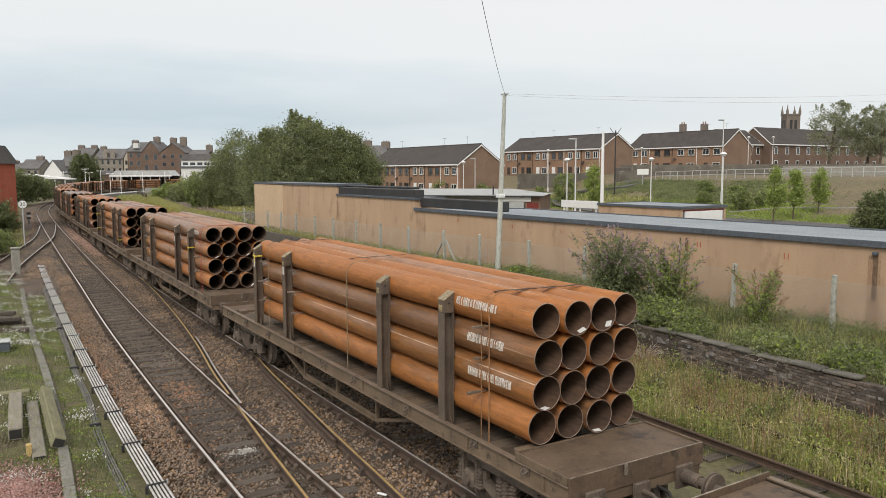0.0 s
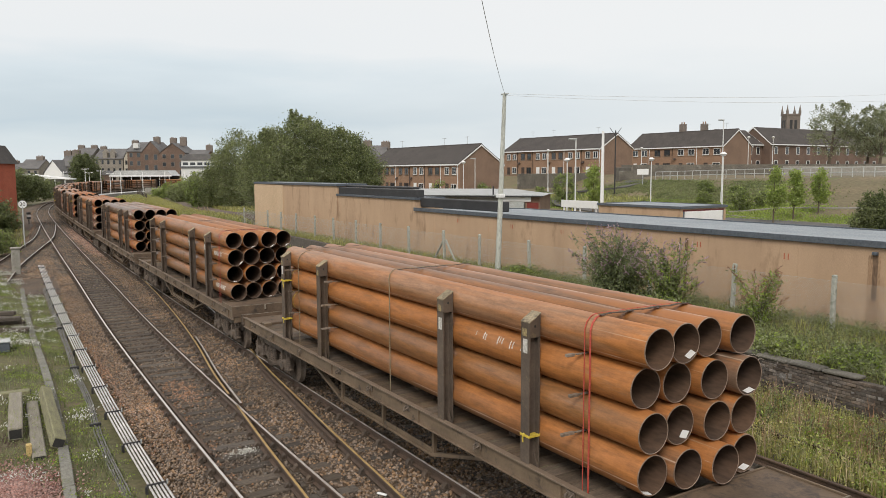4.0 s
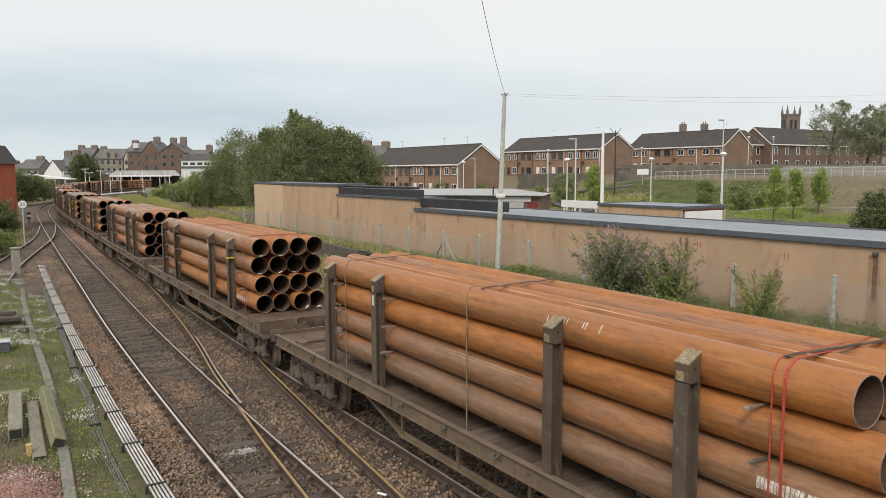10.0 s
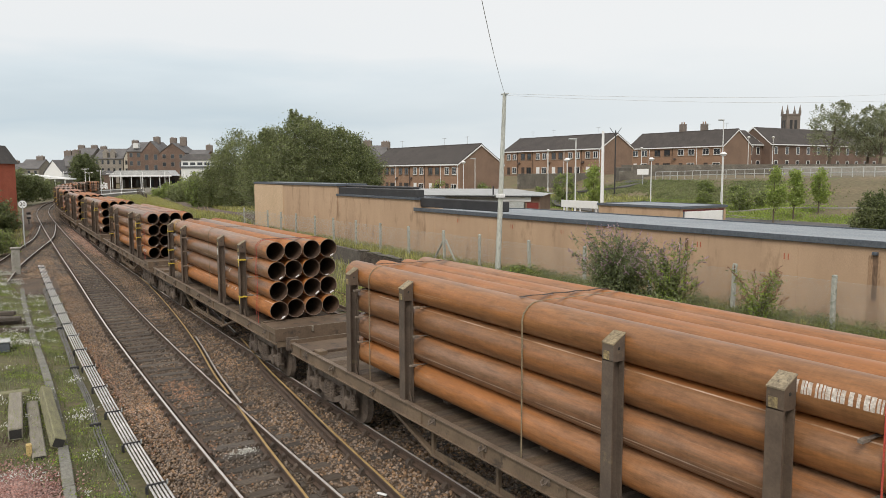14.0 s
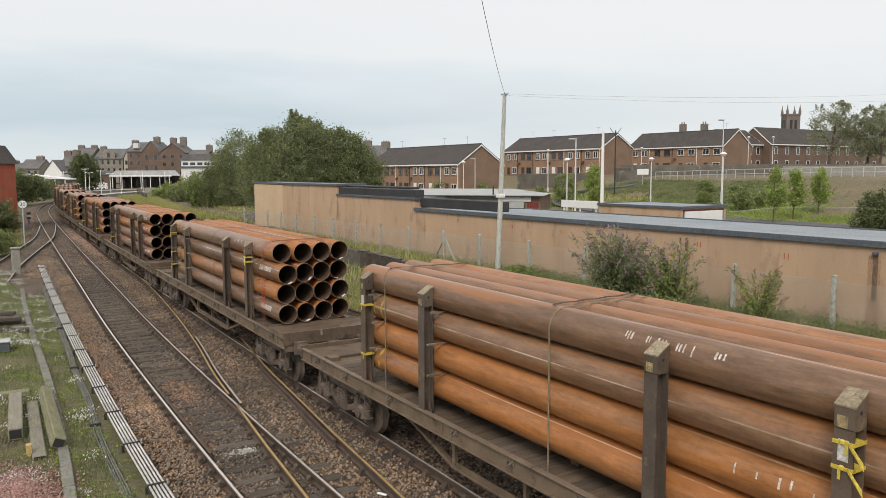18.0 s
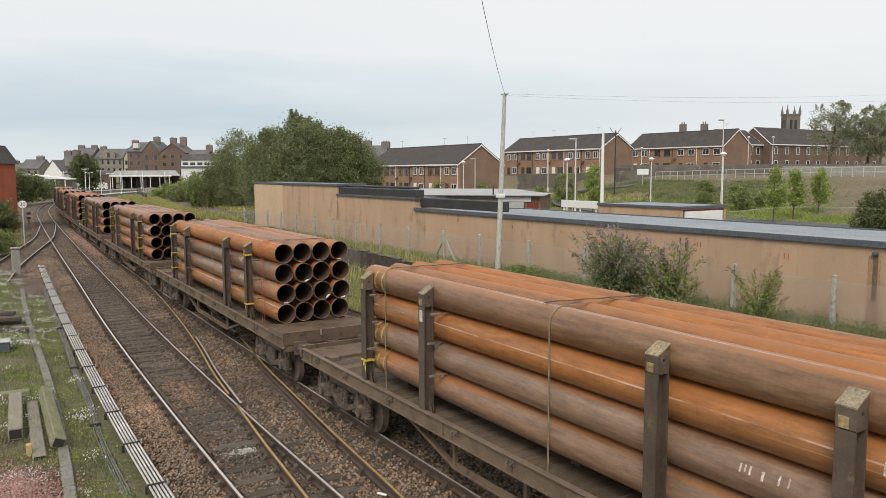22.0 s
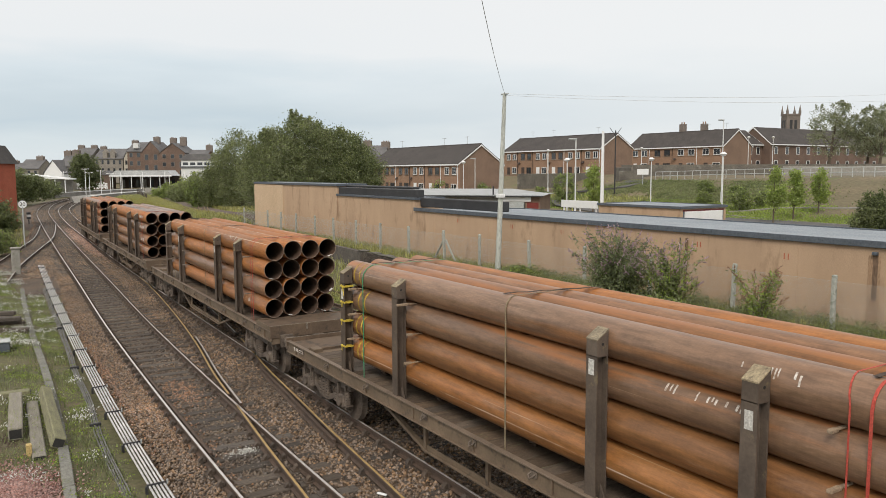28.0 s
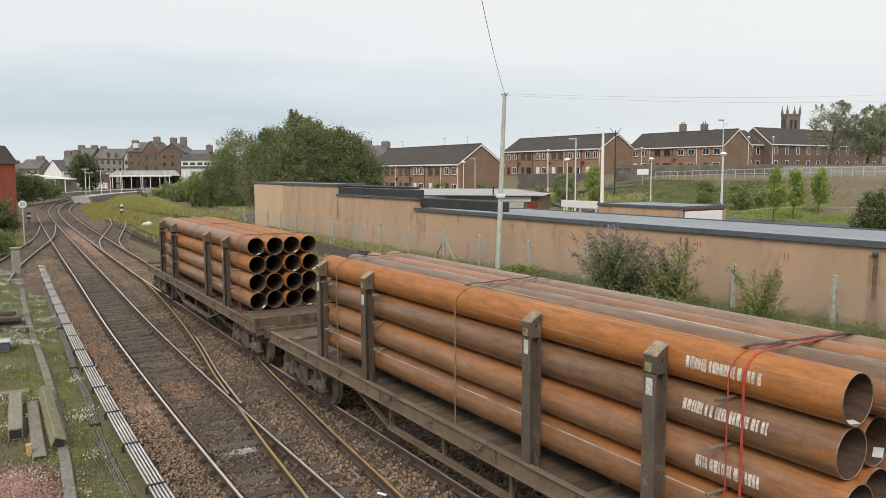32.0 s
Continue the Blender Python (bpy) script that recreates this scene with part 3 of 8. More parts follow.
def gz(x, y):
    """Height of the ground."""
    z = -0.30
    z += 0.18 * smooth01(-4.6, -6.2, x) if x < -4.6 else 0.0
    if x < -9:
        z += 0.9 * smooth01(-9, -22, x)
    r = RETAIN(min(max(y, -30), 70))
    if x > 4:
        z += 0.10 * smooth01(6.8, 8.2, x)
        if x > r + 0.42:
            z = 0.74 + 0.04 * smooth01(r, WALLX, x)
        z += 0.4 * smooth01(22, 40, x)
        z += 3.6 * smooth01(52, 80, x) * smooth01(-60, 30, y) * (1 - smooth01(75, 95, y) * (1 - smooth01(70, 92, x)))
        z += 1.0 * smooth01(92, 118, x) + 8.0 * smooth01(135, 420, x)
        if y > 70:
            z = z + (0.0 - z) * 0.5 * smooth01(75, 110, y) * (1 - smooth01(30, 46, x))
    if y > 150:
        z += 3.0 * smooth01(160, 600, y)
    if 60 < y < 240:
        # the trackbed stays level round the curve
        k = smooth01(60, 75, y)
        lo, hi = min(MAIN(y), TRAIN(y)) - 4.0, max(MAIN(y), TRAIN(y)) + 4.2
        w = k * smooth01(lo - 3.0, lo, x) * (1 - smooth01(hi, hi + 4.0, x))
        z = z + (-0.36 - z) * w
    return z


def grid_ground():
    xs = np.unique(np.concatenate([np.linspace(-30, 30, 121), np.linspace(30, 140, 56), np.linspace(-90, -30, 16), [-2500, -1200, -600, -300, -150], np.linspace(150, 450, 13), [700, 1200, 2500]]))
    ys = np.unique(np.concatenate([np.linspace(-30, 80, 111), np.linspace(82, 260, 60), [-2500, -1000, -400, -150, -70, 320, 400, 500, 650, 1000, 1800, 3500]]))
    vs = np.array([(x, y, gz(x, y) + 0.03 * noise.noise(Vector((x * 0.7, y * 0.7, 0)))) for x in xs for y in ys])
    nx, ny = len(xs), len(ys)
    i, j = np.meshgrid(np.arange(nx - 1), np.arange(ny - 1), indexing="ij")
    a = (i * ny + j).ravel()
    fs = np.stack([a, a + ny, a + ny + 1, a + 1], 1)
    cx = (xs[i] + xs[i + 1]).ravel() / 2
    slots = (cx > 34).astype(int)
    return cloud("ground", vs, fs, [M_ground, M_hill], slots)


ground = tagged(new("ground", grid_ground()), "rough earth and grass beside the railway", "ground", kind="structure")


def ballast():
    g = G()
    ys = np.concatenate([np.linspace(-15, 60, 151), np.linspace(61, 235, 88)])
    rows = []
    for y in ys:
        l = min(MAIN(y), TRAIN(y)) - (1.9 + 1.4 * smooth01(85, 100, y))
        if 40 < y < 92:
            l = min(l, LEFTSPUR(max(y, 44)) - 1.6)
        r = TRAIN(y) + 1.9 + (1.0 * (1 - smooth01(50, 80, y))) + 1.2 * smooth01(98, 112, y)
        if 56 < y < 101:
            r = max(r, SPUR(min(max(y, 58), 99)) + 1.7)
        n = 25
        row = []
        for k in range(n):
            t = k / (n - 1)
            x = l + (r - l) * t
            e = smooth01(0, 0.10, t) * smooth01(1, 0.86, t)
            row.append((x, y, -0.36 + 0.165 * e + 0.025 * noise.noise(Vector((x * 2.1, y * 2.1, 3)))))
        rows.append(row)
    n = 25
    vs = np.array(rows).reshape(-1, 3)
    i, j = np.meshgrid(np.arange(len(ys) - 1), np.arange(n - 1), indexing="ij")
    a = (i * n + j).ravel()
    fs = np.stack([a, a + 1, a + n + 1, a + n], 1)
    return cloud("ballast", vs, fs, [M_ballast])


tagged(new("ballast", ballast()), "brown stone ballast bed under the tracks", "ballast", kind="structure")

# ---- rails and sleepers ----
RAIL = [(-0.035, -0.010), (-0.024, 0.0), (0.024, 0.0), (0.035, -0.010), (0.035, -0.036), (0.009, -0.05), (0.009, -0.125), (0.066, -0.145), (0.066, -0.157),
        (-0.066, -0.157), (-0.066, -0.145), (-0.009, -0.125), (-0.009, -0.05), (-0.035, -0.036)]
RSLOT = [0, 1, 0] + [0] * 11


def rail(parent, line, off, y0, y1, top=None, z=0.0, step=1.0, label=""):
    g = G().sweep(line.pts(y0, y1, step, z, off), RAIL, RSLOT)
    return part("rail", g, [M_railside, top or M_railhead], parent, label)


def track(name, label):
    return thing(name, (0, 0, 0), label, "railway track", kind="structure")


main_track = track("track_main", "straight running line with bright worn rails")
for s in (-1, 1):
    rail(main_track, MAIN, s * GAUGE / 2, -14, 300)
train_track = track("track_loaded", "running line that carries the goods train")
for s in (-1, 1):
    rail(train_track, TRAIN, s * GAUGE / 2, -30, 300)
cross_track = track("track_crossover", "crossover with rust-yellow rails between the two lines")
rail(cross_track, CROSS, -GAUGE / 2, 2.5, 17.3, M_railyellow, label="rust-yellow rail head")
rail(cross_track, CROSS, -GAUGE / 2, 18.3, 42.0, M_railyellow, z=0.002)
rail(cross_track, CROSS, GAUGE / 2, 2.5, 24.6, M_railyellow, label="rust-yellow rail head")
rail(cross_track, CROSS, GAUGE / 2, 25.6, 41.0, z=0.002)
for line, off, a, b in ((MAIN, -GAUGE / 2 + 0.11, 14.6, 22.0), (CROSS, GAUGE / 2 - 0.11, 14.0, 20.5), (MAIN, GAUGE / 2 - 0.10, 16.0, 18.6), 
                        (TRAIN, -GAUGE / 2 + 0.10, 23.0, 27.0), (TRAIN, GAUGE / 2 - 0.11, 21.0, 29.0)):
    part("check_rail", G().sweep(line.pts(a, b, 0.8, -0.004, off), RAIL, RSLOT), [M_railside, M_railside], cross_track)
part("wing_rail", G().sweep(CROSS.pts(17.4, 25.5, 0.8, -0.002, -GAUGE / 2 + 0.12), RAIL, RSLOT), [M_railside, M_railhead], cross_track, "bright worn wing rail")
siding_track = track("track_siding", "disused rusty siding sunk in weeds")
for s in (-1, 1):
    rail(siding_track, SIDING, s * GAUGE / 2, -18, 88, M_railside, z=-0.02)
spur_track = track("track_spur", "turnout towards the overgrown siding")
for s in (-1, 1):
    rail(spur_track, SPUR, s * GAUGE / 2, 58, 99, z=0.003)
left_spur = track("track_branch", "branch line that joins the running line")
for s in (-1, 1):
    rail(left_spur, LEFTSPUR, s * GAUGE / 2, 44, 91, z=0.003)


M_chair = mat("rusty_cast_chair", (0.055, 0.044, 0.036), (0.11, 0.08, 0.058), rough=0.7, scale=4, fine=30, bump=0.2, vary=0.2)


def sleeper_mesh(w):
    g = G().box((0, 0, -0.215), (w, 0.25, 0.12), bev=0.015)
    for s in (-1, 1):
        # cast chair: base plate, two jaws and a key
        g.box((s * GAUGE / 2, 0, -0.147), (0.37, 0.19, 0.03), slot=1)
        for e in (-1, 1):
            c, d = s * GAUGE / 2 + e * 0.075, e * 0.085
            g.prism([(c, -0.135), (c + d, -0.135), (c + d * 0.55, -0.065), (c, -0.035)], -0.055, 0.055, slot=1)
        g.box((s * GAUGE / 2 + s * 0.05, 0.0, -0.09), (0.05, 0.20, 0.055), slot=1)
    return fixn(g.mesh("sleeper", [M_sleeper, M_chair]))


SLEEPER = sleeper_mesh(2.55)


def sleepers(parent, line, y0, y1, me, pitch=0.66, dz=0.0):
    y, rnd = y0, random.Random(5)
    while y < y1:
        d = (line(y + 0.3) - line(y - 0.3)) / 0.6
        part("sleeper", me, None, parent, at=pose(line(y), y, dz + rnd.uniform(-0.012, 0.004), 0, 0, -math.degrees(math.atan(d)) + rnd.uniform(-0.8, 0.8)))
        y += pitch * rnd.uniform(0.96, 1.04)


def far_sleepers(parent, line, y0, y1, pitch=0.68, z=-0.155):
    g = G()
    for y in np.arange(y0, y1, pitch):
        d = (line(y + 0.3) - line(y - 0.3)) / 0.6
        g.box((0, 0, -0.06), (2.5, 0.24, 0.12), m=pose(line(y), y, z, 0, 0, -math.degrees(math.atan(d))))
    ob = part("sleepers", g, M_sleeper, parent)
    tagged(ob, kind="stuff")


sleepers(main_track, MAIN, 6.0, 64.0, SLEEPER)
sleepers(train_track, TRAIN, 7.0, 64.0, SLEEPER, dz=-0.02)
sleepers(cross_track, CROSS, 12.5, 40.0, SLEEPER, pitch=0.74, dz=-0.03)
far_sleepers(main_track, MAIN, 64.5, 210)
far_sleepers(train_track, TRAIN, 64.5, 205)
far_sleepers(siding_track, SIDING, 2, 88, z=-0.27)
far_sleepers(spur_track, SPUR, 60, 99)
far_sleepers(left_spur, LEFTSPUR, 45, 90)

# ---- the goods train ----
HALF = 8.16   # half length of a wagon between its headstocks
PITCH = 17.43
DECK = 1.46   # underside of the load, level with the end platform
SOLE = 1.335  # top flange of the side beams
SIDE = 1.30   # half width over the side beams
PIPE_R, PIPE_L = 0.260, 12.2
ROWS_Z = [DECK + 0.265 + 0.531 * i for i in range(4)]
COLS_X = [-0.795, -0.265, 0.265, 0.795]
STANCHIONS = (-4.89, -2.61, 2.61, 4.89)


def wheelset_mesh():
    g = G()
    for s in (-1, 1):
        x = s * 0.72
        prof = [(0.10, 0.09), (0.10, 0.40), (0.066, 0.445), (0.066, 0.46), (-0.03, 0.462), (-0.066, 0.485), (-0.066, 0.40), (-0.02, 0.38), (-0.02, 0.12), (-0.09, 0.09)]
        n, vs, fs = 28, [], []
        for i in range(n):
            a = 2 * math.pi * i / n
            for px, r in prof:
                vs.append((x + s * px * 0.9, r * math.cos(a), r * math.sin(a)))
        k = len(prof)
        for i in range(n):
            for j in range(k - 1):
                fs.append((i * k + j, i * k + j + 1, ((i + 1) % n) * k + j + 1, ((i + 1) % n) * k + j))
        g.add(vs, fs)
    g.cyl((-1.05, 0, 0), (1.05, 0, 0), 0.075, 12)
    return fixn(g.mesh("wheelset", M_bogie, True))


def bogie_side_mesh(s):
    """Bogie side: top chord, horn guides round the axleboxes and a dipped lower beam, in one outline."""
    up = [(-1.34, 0.74), (-1.34, 0.86), (1.34, 0.86), (1.34, 0.74)]
    dip = [(0.62 - 1.24 * i / 10, 0.40 + 0.19 * abs(1 - i / 5) ** 1.7) for i in range(11)]
    low = [(0.62 - 1.24 * i / 10, 0.27 + 0.19 * abs(1 - i / 5) ** 1.7) for i in range(11)]
    g = G().prism(up, s * 0.96 - 0.05, s * 0.96 + 0.05, axis=0)
    g.prism(dip + low[::-1], s * 0.97 - 0.06, s * 0.97 + 0.06, axis=0)
    for q in (-1, 1):
        for d in (-0.20, 0.20):
            y = q * 0.98 + d
            g.prism([(y - 0.055, 0.30), (y + 0.055, 0.30), (y + 0.055, 0.80), (y - 0.055, 0.80)], s * 0.965 - 0.055, s * 0.965 + 0.055, axis=0)
        g.box((s * 0.97, q * 0.98, 0.29), (0.06, 0.52, 0.05))
        g.box((s * 0.97, q * 0.67, 0.62), (0.10, 0.20, 0.16), bev=0.02)
    return fixn(g.mesh("side_frame", M_bogie))


def axlebox_mesh():
    g = G().box((0, 0, 0), (0.20, 0.27, 0.30), bev=0.04)
    g.cyl((-0.10, 0, 0), (-0.15, 0, 0), 0.10, 12)
    g.box((0, -0.19, 0.10), (0.14, 0.06, 0.52), bev=0.01)
    g.box((0, 0.19, 0.10), (0.14, 0.06, 0.52), bev=0.01)
    for y in (-0.27, 0.27):
        for k in range(5):
            z = -0.02 + k * 0.056
            g.cyl((-0.02, y, z), (-0.02, y, z + 0.032), 0.066, 10)
        g.cyl((-0.02, y, -0.02), (-0.02, y, 0.26), 0.045, 8)
        g.box((-0.02, y, -0.05), (0.16, 0.17, 0.04), bev=0.008)
    return fixn(g.mesh("axlebox", M_bogie))


def spring_mesh():
    g = G()
    for y in (-0.17, 0.0, 0.17):
        for k in range(6):
            z = 0.38 + k * 0.062
            g.cyl((0, y, z), (0, y, z + 0.034), 0.072, 10)
            g.cyl((0, y, z + 0.034), (0, y, z + 0.062), 0.045, 8)
    return fixn(g.mesh("spring_nest", M_bogie))


def buffer_mesh(s):
    g = G()
    g.box((0, s * 0.02, 0), (0.34, 0.05, 0.34), bev=0.01)
    g.cyl((0, s * 0.03, 0), (0, s * 0.32, 0), 0.105, 16, r2=0.095)
    g.cyl((0, s * 0.32, 0), (0, s * 0.50, 0), 0.07, 14)
    g.cyl((0, s * 0.50, 0), (0, s * 0.535, 0), 0.21, 22)
    g.cyl((0, s * 0.535, 0), (0, s * 0.55, 0), 0.20, 22, r2=0.16)
    return fixn(g.mesh("buffer", M_bogie, True))


POSTX, POSTW, POSTD = 1.157, 0.096, 0.095   # stanchion: distance from the middle, half width along and across the train


def stanchion_mesh(s):
    """Rolled I-section post whose hollows face along the train, under a closed head with a sloping top; s is the side of the wagon."""
    x, t, w, c = s * POSTX, s * 0.020, POSTW, 0.010
    o, i = x + s * POSTD, x - s * POSTD
    prof = [(o, -w), (o, w), (o - t, w), (o - t, c), (i + t, c), (i + t, w), (i, w), (i, -w), (i + t, -w), (i + t, -c), (o - t, -c), (o - t, -w)]
    return fixn(G().prism(prof, 1.20, 3.16, axis=2).mesh("stanchion", M_stanchion))


def head_mesh(s):
    x, d, z1 = s * POSTX, POSTD, 3.36
    g = G().prism([(x + s * d, z1 - 0.21), (x + s * d, z1), (x - s * d, z1 + 0.12), (x - s * d, z1 - 0.21)], -POSTW, POSTW)
    return fixn(g.mesh("head", M_stanchion))


def head_hole_mesh(s):
    return fixn(G().cyl((s * POSTX, -POSTW - 0.002, 3.31), (s * POSTX, -POSTW + 0.004, 3.31), 0.020, 10).mesh("head_hole", M_black))


def head_plate_mesh(s):
    x, d, z1 = s * POSTX, POSTD + 0.006, 3.363
    return fixn(G().prism([(x + s * d, z1 - 0.004), (x + s * d, z1 + 0.012), (x - s * d, z1 + 0.137), (x - s * d, z1 + 0.121)], -POSTW - 0.006, POSTW + 0.006).mesh("head_plate", M_headplate))


def gusset_mesh(s, e):
    x = s * POSTX
    g = G().prism([(e * POSTW, 1.24), (e * (POSTW + 0.13), 1.24), (e * POSTW, 1.50)], x - 0.012, x + 0.012, axis=0)
    return fixn(g.mesh("gusset", M_stanchion))


def hook_mesh(s):
    g = G()
    g.box((0, 0, 0), (0.02, 0.16, 0.10), bev=0.004)
    g.tube([(s * 0.01, -0.05, 0.02), (s * 0.06, -0.05, -0.01), (s * 0.075, 0.0, -0.05), (s * 0.06, 0.05, -0.01), (s * 0.01, 0.05, 0.02)], 0.013, 6)
    return fixn(g.mesh("lashing_ring", M_bogie))


def head_paint_mesh(s):
    """Worn paint on the outer face of a stanchion's head."""
    g = G()
    x, d = s * POSTX, POSTD
    g.box((x + s * (d + 0.001), 0.02, 3.22), (0.004, 0.10, 0.11))
    return fixn(g.mesh("head_paint", M_capaint))


M_headplate = mat("rubbed_stanchion_top", (0.17, 0.135, 0.090), (0.36, 0.295, 0.19), rough=0.7, scale=9, fine=40, bump=0.1, c3=(0.10, 0.08, 0.06), spots=0.2, vary=0.15)
M_wornedge = mat("rubbed_steel_edge", (0.11, 0.088, 0.066), (0.34, 0.29, 0.23), rough=0.6, scale=5, fine=30, bump=0.1, contrast=0.4)


# lighter than the web below: the light on the flange's top is painted in
M_flange = mat("lit_wagon_flange", (0.120, 0.090, 0.066), (0.24, 0.182, 0.132), rough=0.62, scale=1.8, fine=30, bump=0.12, c3=(0.085, 0.066, 0.05), spots=0.15, grain=0.1, contrast=0.7)


def end_platform(w):
    """Raised plated box at the near end, with a rubbed rim; its skirt covers the side beams' ends."""
    y0, y1 = -HALF, -6.98
    ym, l = (y0 + y1) / 2, y1 - y0
    part("deck_plate", G().box((0, ym, DECK - 0.045), (2 * SIDE - 0.06, l - 0.03, 0.03), bev=0.006), M_deck, w, "brown steel end plate")
    for s in (-1, 1):
        part("edge_strip", G().box((s * (SIDE - 0.015), ym + 0.02, DECK - 0.06), (0.03, l - 0.06, 0.12), bev=0.006), M_steel_dirty, w)
    part("step_board", G().box((0, y1 - 0.005, DECK - 0.105), (2 * SIDE - 0.12, 0.03, 0.20), bev=0.006), M_deck, w)
    part("step_block", G().box((-1.02, y1 + 0.10, DECK - 0.09), (0.34, 0.16, 0.14), bev=0.012), M_steel_dirty, w)
    part("end_rim", G().box((0, y0 + 0.012, DECK - 0.16), (2 * SIDE, 0.024, 0.32), bev=0.004), M_deck, w, "dark end plate standing above the buffers")
    part("worn_edge", G().box((0, y0 + 0.012, DECK + 0.004), (2 * SIDE - 0.05, 0.022, 0.006)), M_wornedge, w, "rubbed pale edge")
    part("lamp_bracket", G().box((-0.30, y0 - 0.02, DECK - 0.07), (0.05, 0.03, 0.16), bev=0.006), M_wornedge, w)


def end_tray(w):
    """Low tray at the far end: a plate behind a thin rim, with a drop to the planked floor."""
    y1 = HALF
    part("tray_plate", G().box((0, y1 - 0.50, SOLE - 0.055), (2 * SIDE - 0.24, 0.94, 0.03), bev=0.006), M_deck, w, "brown steel tray plate")
    part("end_rim", G().box((0, y1 - 0.012, SOLE - 0.05), (2 * SIDE, 0.024, 0.20), bev=0.004), M_deck, w, "dark end plate standing above the buffers")
    part("worn_edge", G().box((0, y1 - 0.012, SOLE + 0.054), (2 * SIDE - 0.05, 0.022, 0.006)), M_wornedge, w, "rubbed pale edge")
    part("packing_beam", G().box((0.06, y1 - 1.04, SOLE - 0.08), (2.1, 0.12, 0.10), bev=0.01), M_deck, w, "dark cross beam at the edge of the tray")
    part("step_block", G().box((-0.98, y1 - 1.13, SOLE - 0.06), (0.22, 0.30, 0.11), bev=0.01), M_steel_dirty, w)


def build_wagon(painted):
    w = thing("flat_wagon", (0, 0, 0), "grimy brown bogie bolster wagon carrying steel pipes on the rails", "railway wagon", "wagons of the train")
    end_platform(w)
    end_tray(w)
    if not painted:
        for i in range(6):
            part("painted_bar", G().box((-1.2945, 7.62 - 0.105 * i, SOLE - 0.11), (0.003, 0.060, 0.085 - 0.015 * (i % 2))), M_chalk, w, "white-painted bar on the side beam")
    pk = fixn(G().box((0, 0, 0), (2 * SIDE - 0.16, 0.322, 0.05), bev=0.008).mesh("deck_plank", M_deckplank))
    for i in range(43):
        part("deck_plank", pk, None, w, at=(0, -6.78 + i * 0.328, 1.215))
    for s in (-1, 1):
        g = G()
        x = s * (SIDE - 0.035)
        g.box((x - s * 0.02, 0, SOLE - 0.14), (0.022, 2 * HALF - 0.05, 0.25))
        part("top_flange", G().box((x - s * 0.015, 0, SOLE - 0.014), (0.10, 2 * HALF - 0.08, 0.028), bev=0.004), M_flange, w, "top flange coloured lighter for the light on it")
        g.box((x - s * 0.005, 0, SOLE - 0.268), (0.10, 2 * HALF - 0.05, 0.026), bev=0.004)
        for y in np.arange(-7.6, 7.7, 1.9):
            g.box((x + s * 0.008, y, SOLE - 0.14), (0.03, 0.03, 0.23))
        part("solebar", g, M_steel_dirty, w)
        h = hook_mesh(s)
        for y in (-7.2, -5.9, -3.75, -1.5, 0.0, 1.5, 3.75, 5.7, 7.2):
            part("lashing_ring", h, None, w, at=(x + s * 0.006, y, SOLE - 0.10))
        st, hd, hp, hh, gsm = stanchion_mesh(s), head_mesh(s), head_plate_mesh(s), head_hole_mesh(s), [gusset_mesh(s, e) for e in (-1, 1)]
        cp = head_paint_mesh(s) if painted else None
        for y in STANCHIONS:
            o = part("stanchion", st, None, w, at=(0, y, 0))
            part("head", hd, None, o)
            part("head_plate", hp, None, o)
            part("head_hole", hh, None, o)
            for gm in gsm:
                part("gusset", gm, None, o)
            if painted:
                part("head_paint", cp, None, o, "worn cream paint")
        # trussed underframe
        g = G()
        xt = s * 0.98
        g.box((xt, 0, 0.45), (0.12, 4.0, 0.045), bev=0.005)
        g.box((xt, 0, 0.50), (0.02, 4.0, 0.10))
        for e in (-1, 1):
            a = math.atan2(0.62, 2.25)
            g.box((0, 0, 0), (0.10, 2.36, 0.06), bev=0.005, m=pose(xt, e * 3.05, 0.76, math.degrees(a) * e))
        part("truss", g, M_steel_dirty, w)
        for y in (-1.95, -0.0, 1.95):
            part("truss_post", G().box((xt, y, 0.80), (0.07, 0.075, 0.70), bev=0.006), M_steel_dirty, w)
        g = G()
        for y in (-3.25, -2.85):
            g.cyl((xt - s * 0.02, y, 1.04), (xt - s * 0.02, -3.05, 0.72), 0.018, 6)
        g.cyl((xt, -3.05, 0.74), (xt, -4.0, 0.98), 0.02, 6)
        part("brake_hanger", g, M_steel_dirty, w)
        part("brake_lever_grip", G().box((xt + s * 0.12, -4.02, 0.99), (0.05, 0.20, 0.05), bev=0.01), M_white, w, "white-painted brake lever grip")
    for e in (-1, 1):
        g = G()
        y = e * (HALF - 0.03)
        g.box((0, y - e * 0.02, 1.10), (2 * SIDE - 0.10, 0.05, 0.26), bev=0.006)
        part("headstock", g, M_steel_dirty, w)
        for s in (-1, 1):
            part("buffer", buffer_mesh(e), None, w, at=(s * 0.865, e * HALF, 1.05))
        g = G()
        g.box((0, e * (HALF + 0.03), 1.02), (0.30, 0.06, 0.26), bev=0.01)
        g.tube([(0, e * (HALF + 0.04), 1.02), (0, e * (HALF + 0.22), 1.03), (0, e * (HALF + 0.34), 0.99), (0, e * (HALF + 0.36), 0.90)], 0.035, 8)
        g.tube([(0, e * (HALF + 0.33), 0.96), (0.05, e * (HALF + 0.45), 0.80), (0, e * (HALF + 0.55), 0.72), (-0.05, e * (HALF + 0.45), 0.80), (0, e * (HALF + 0.33), 0.96)], 0.022, 6)
        part("coupling", g, M_bogie, w)
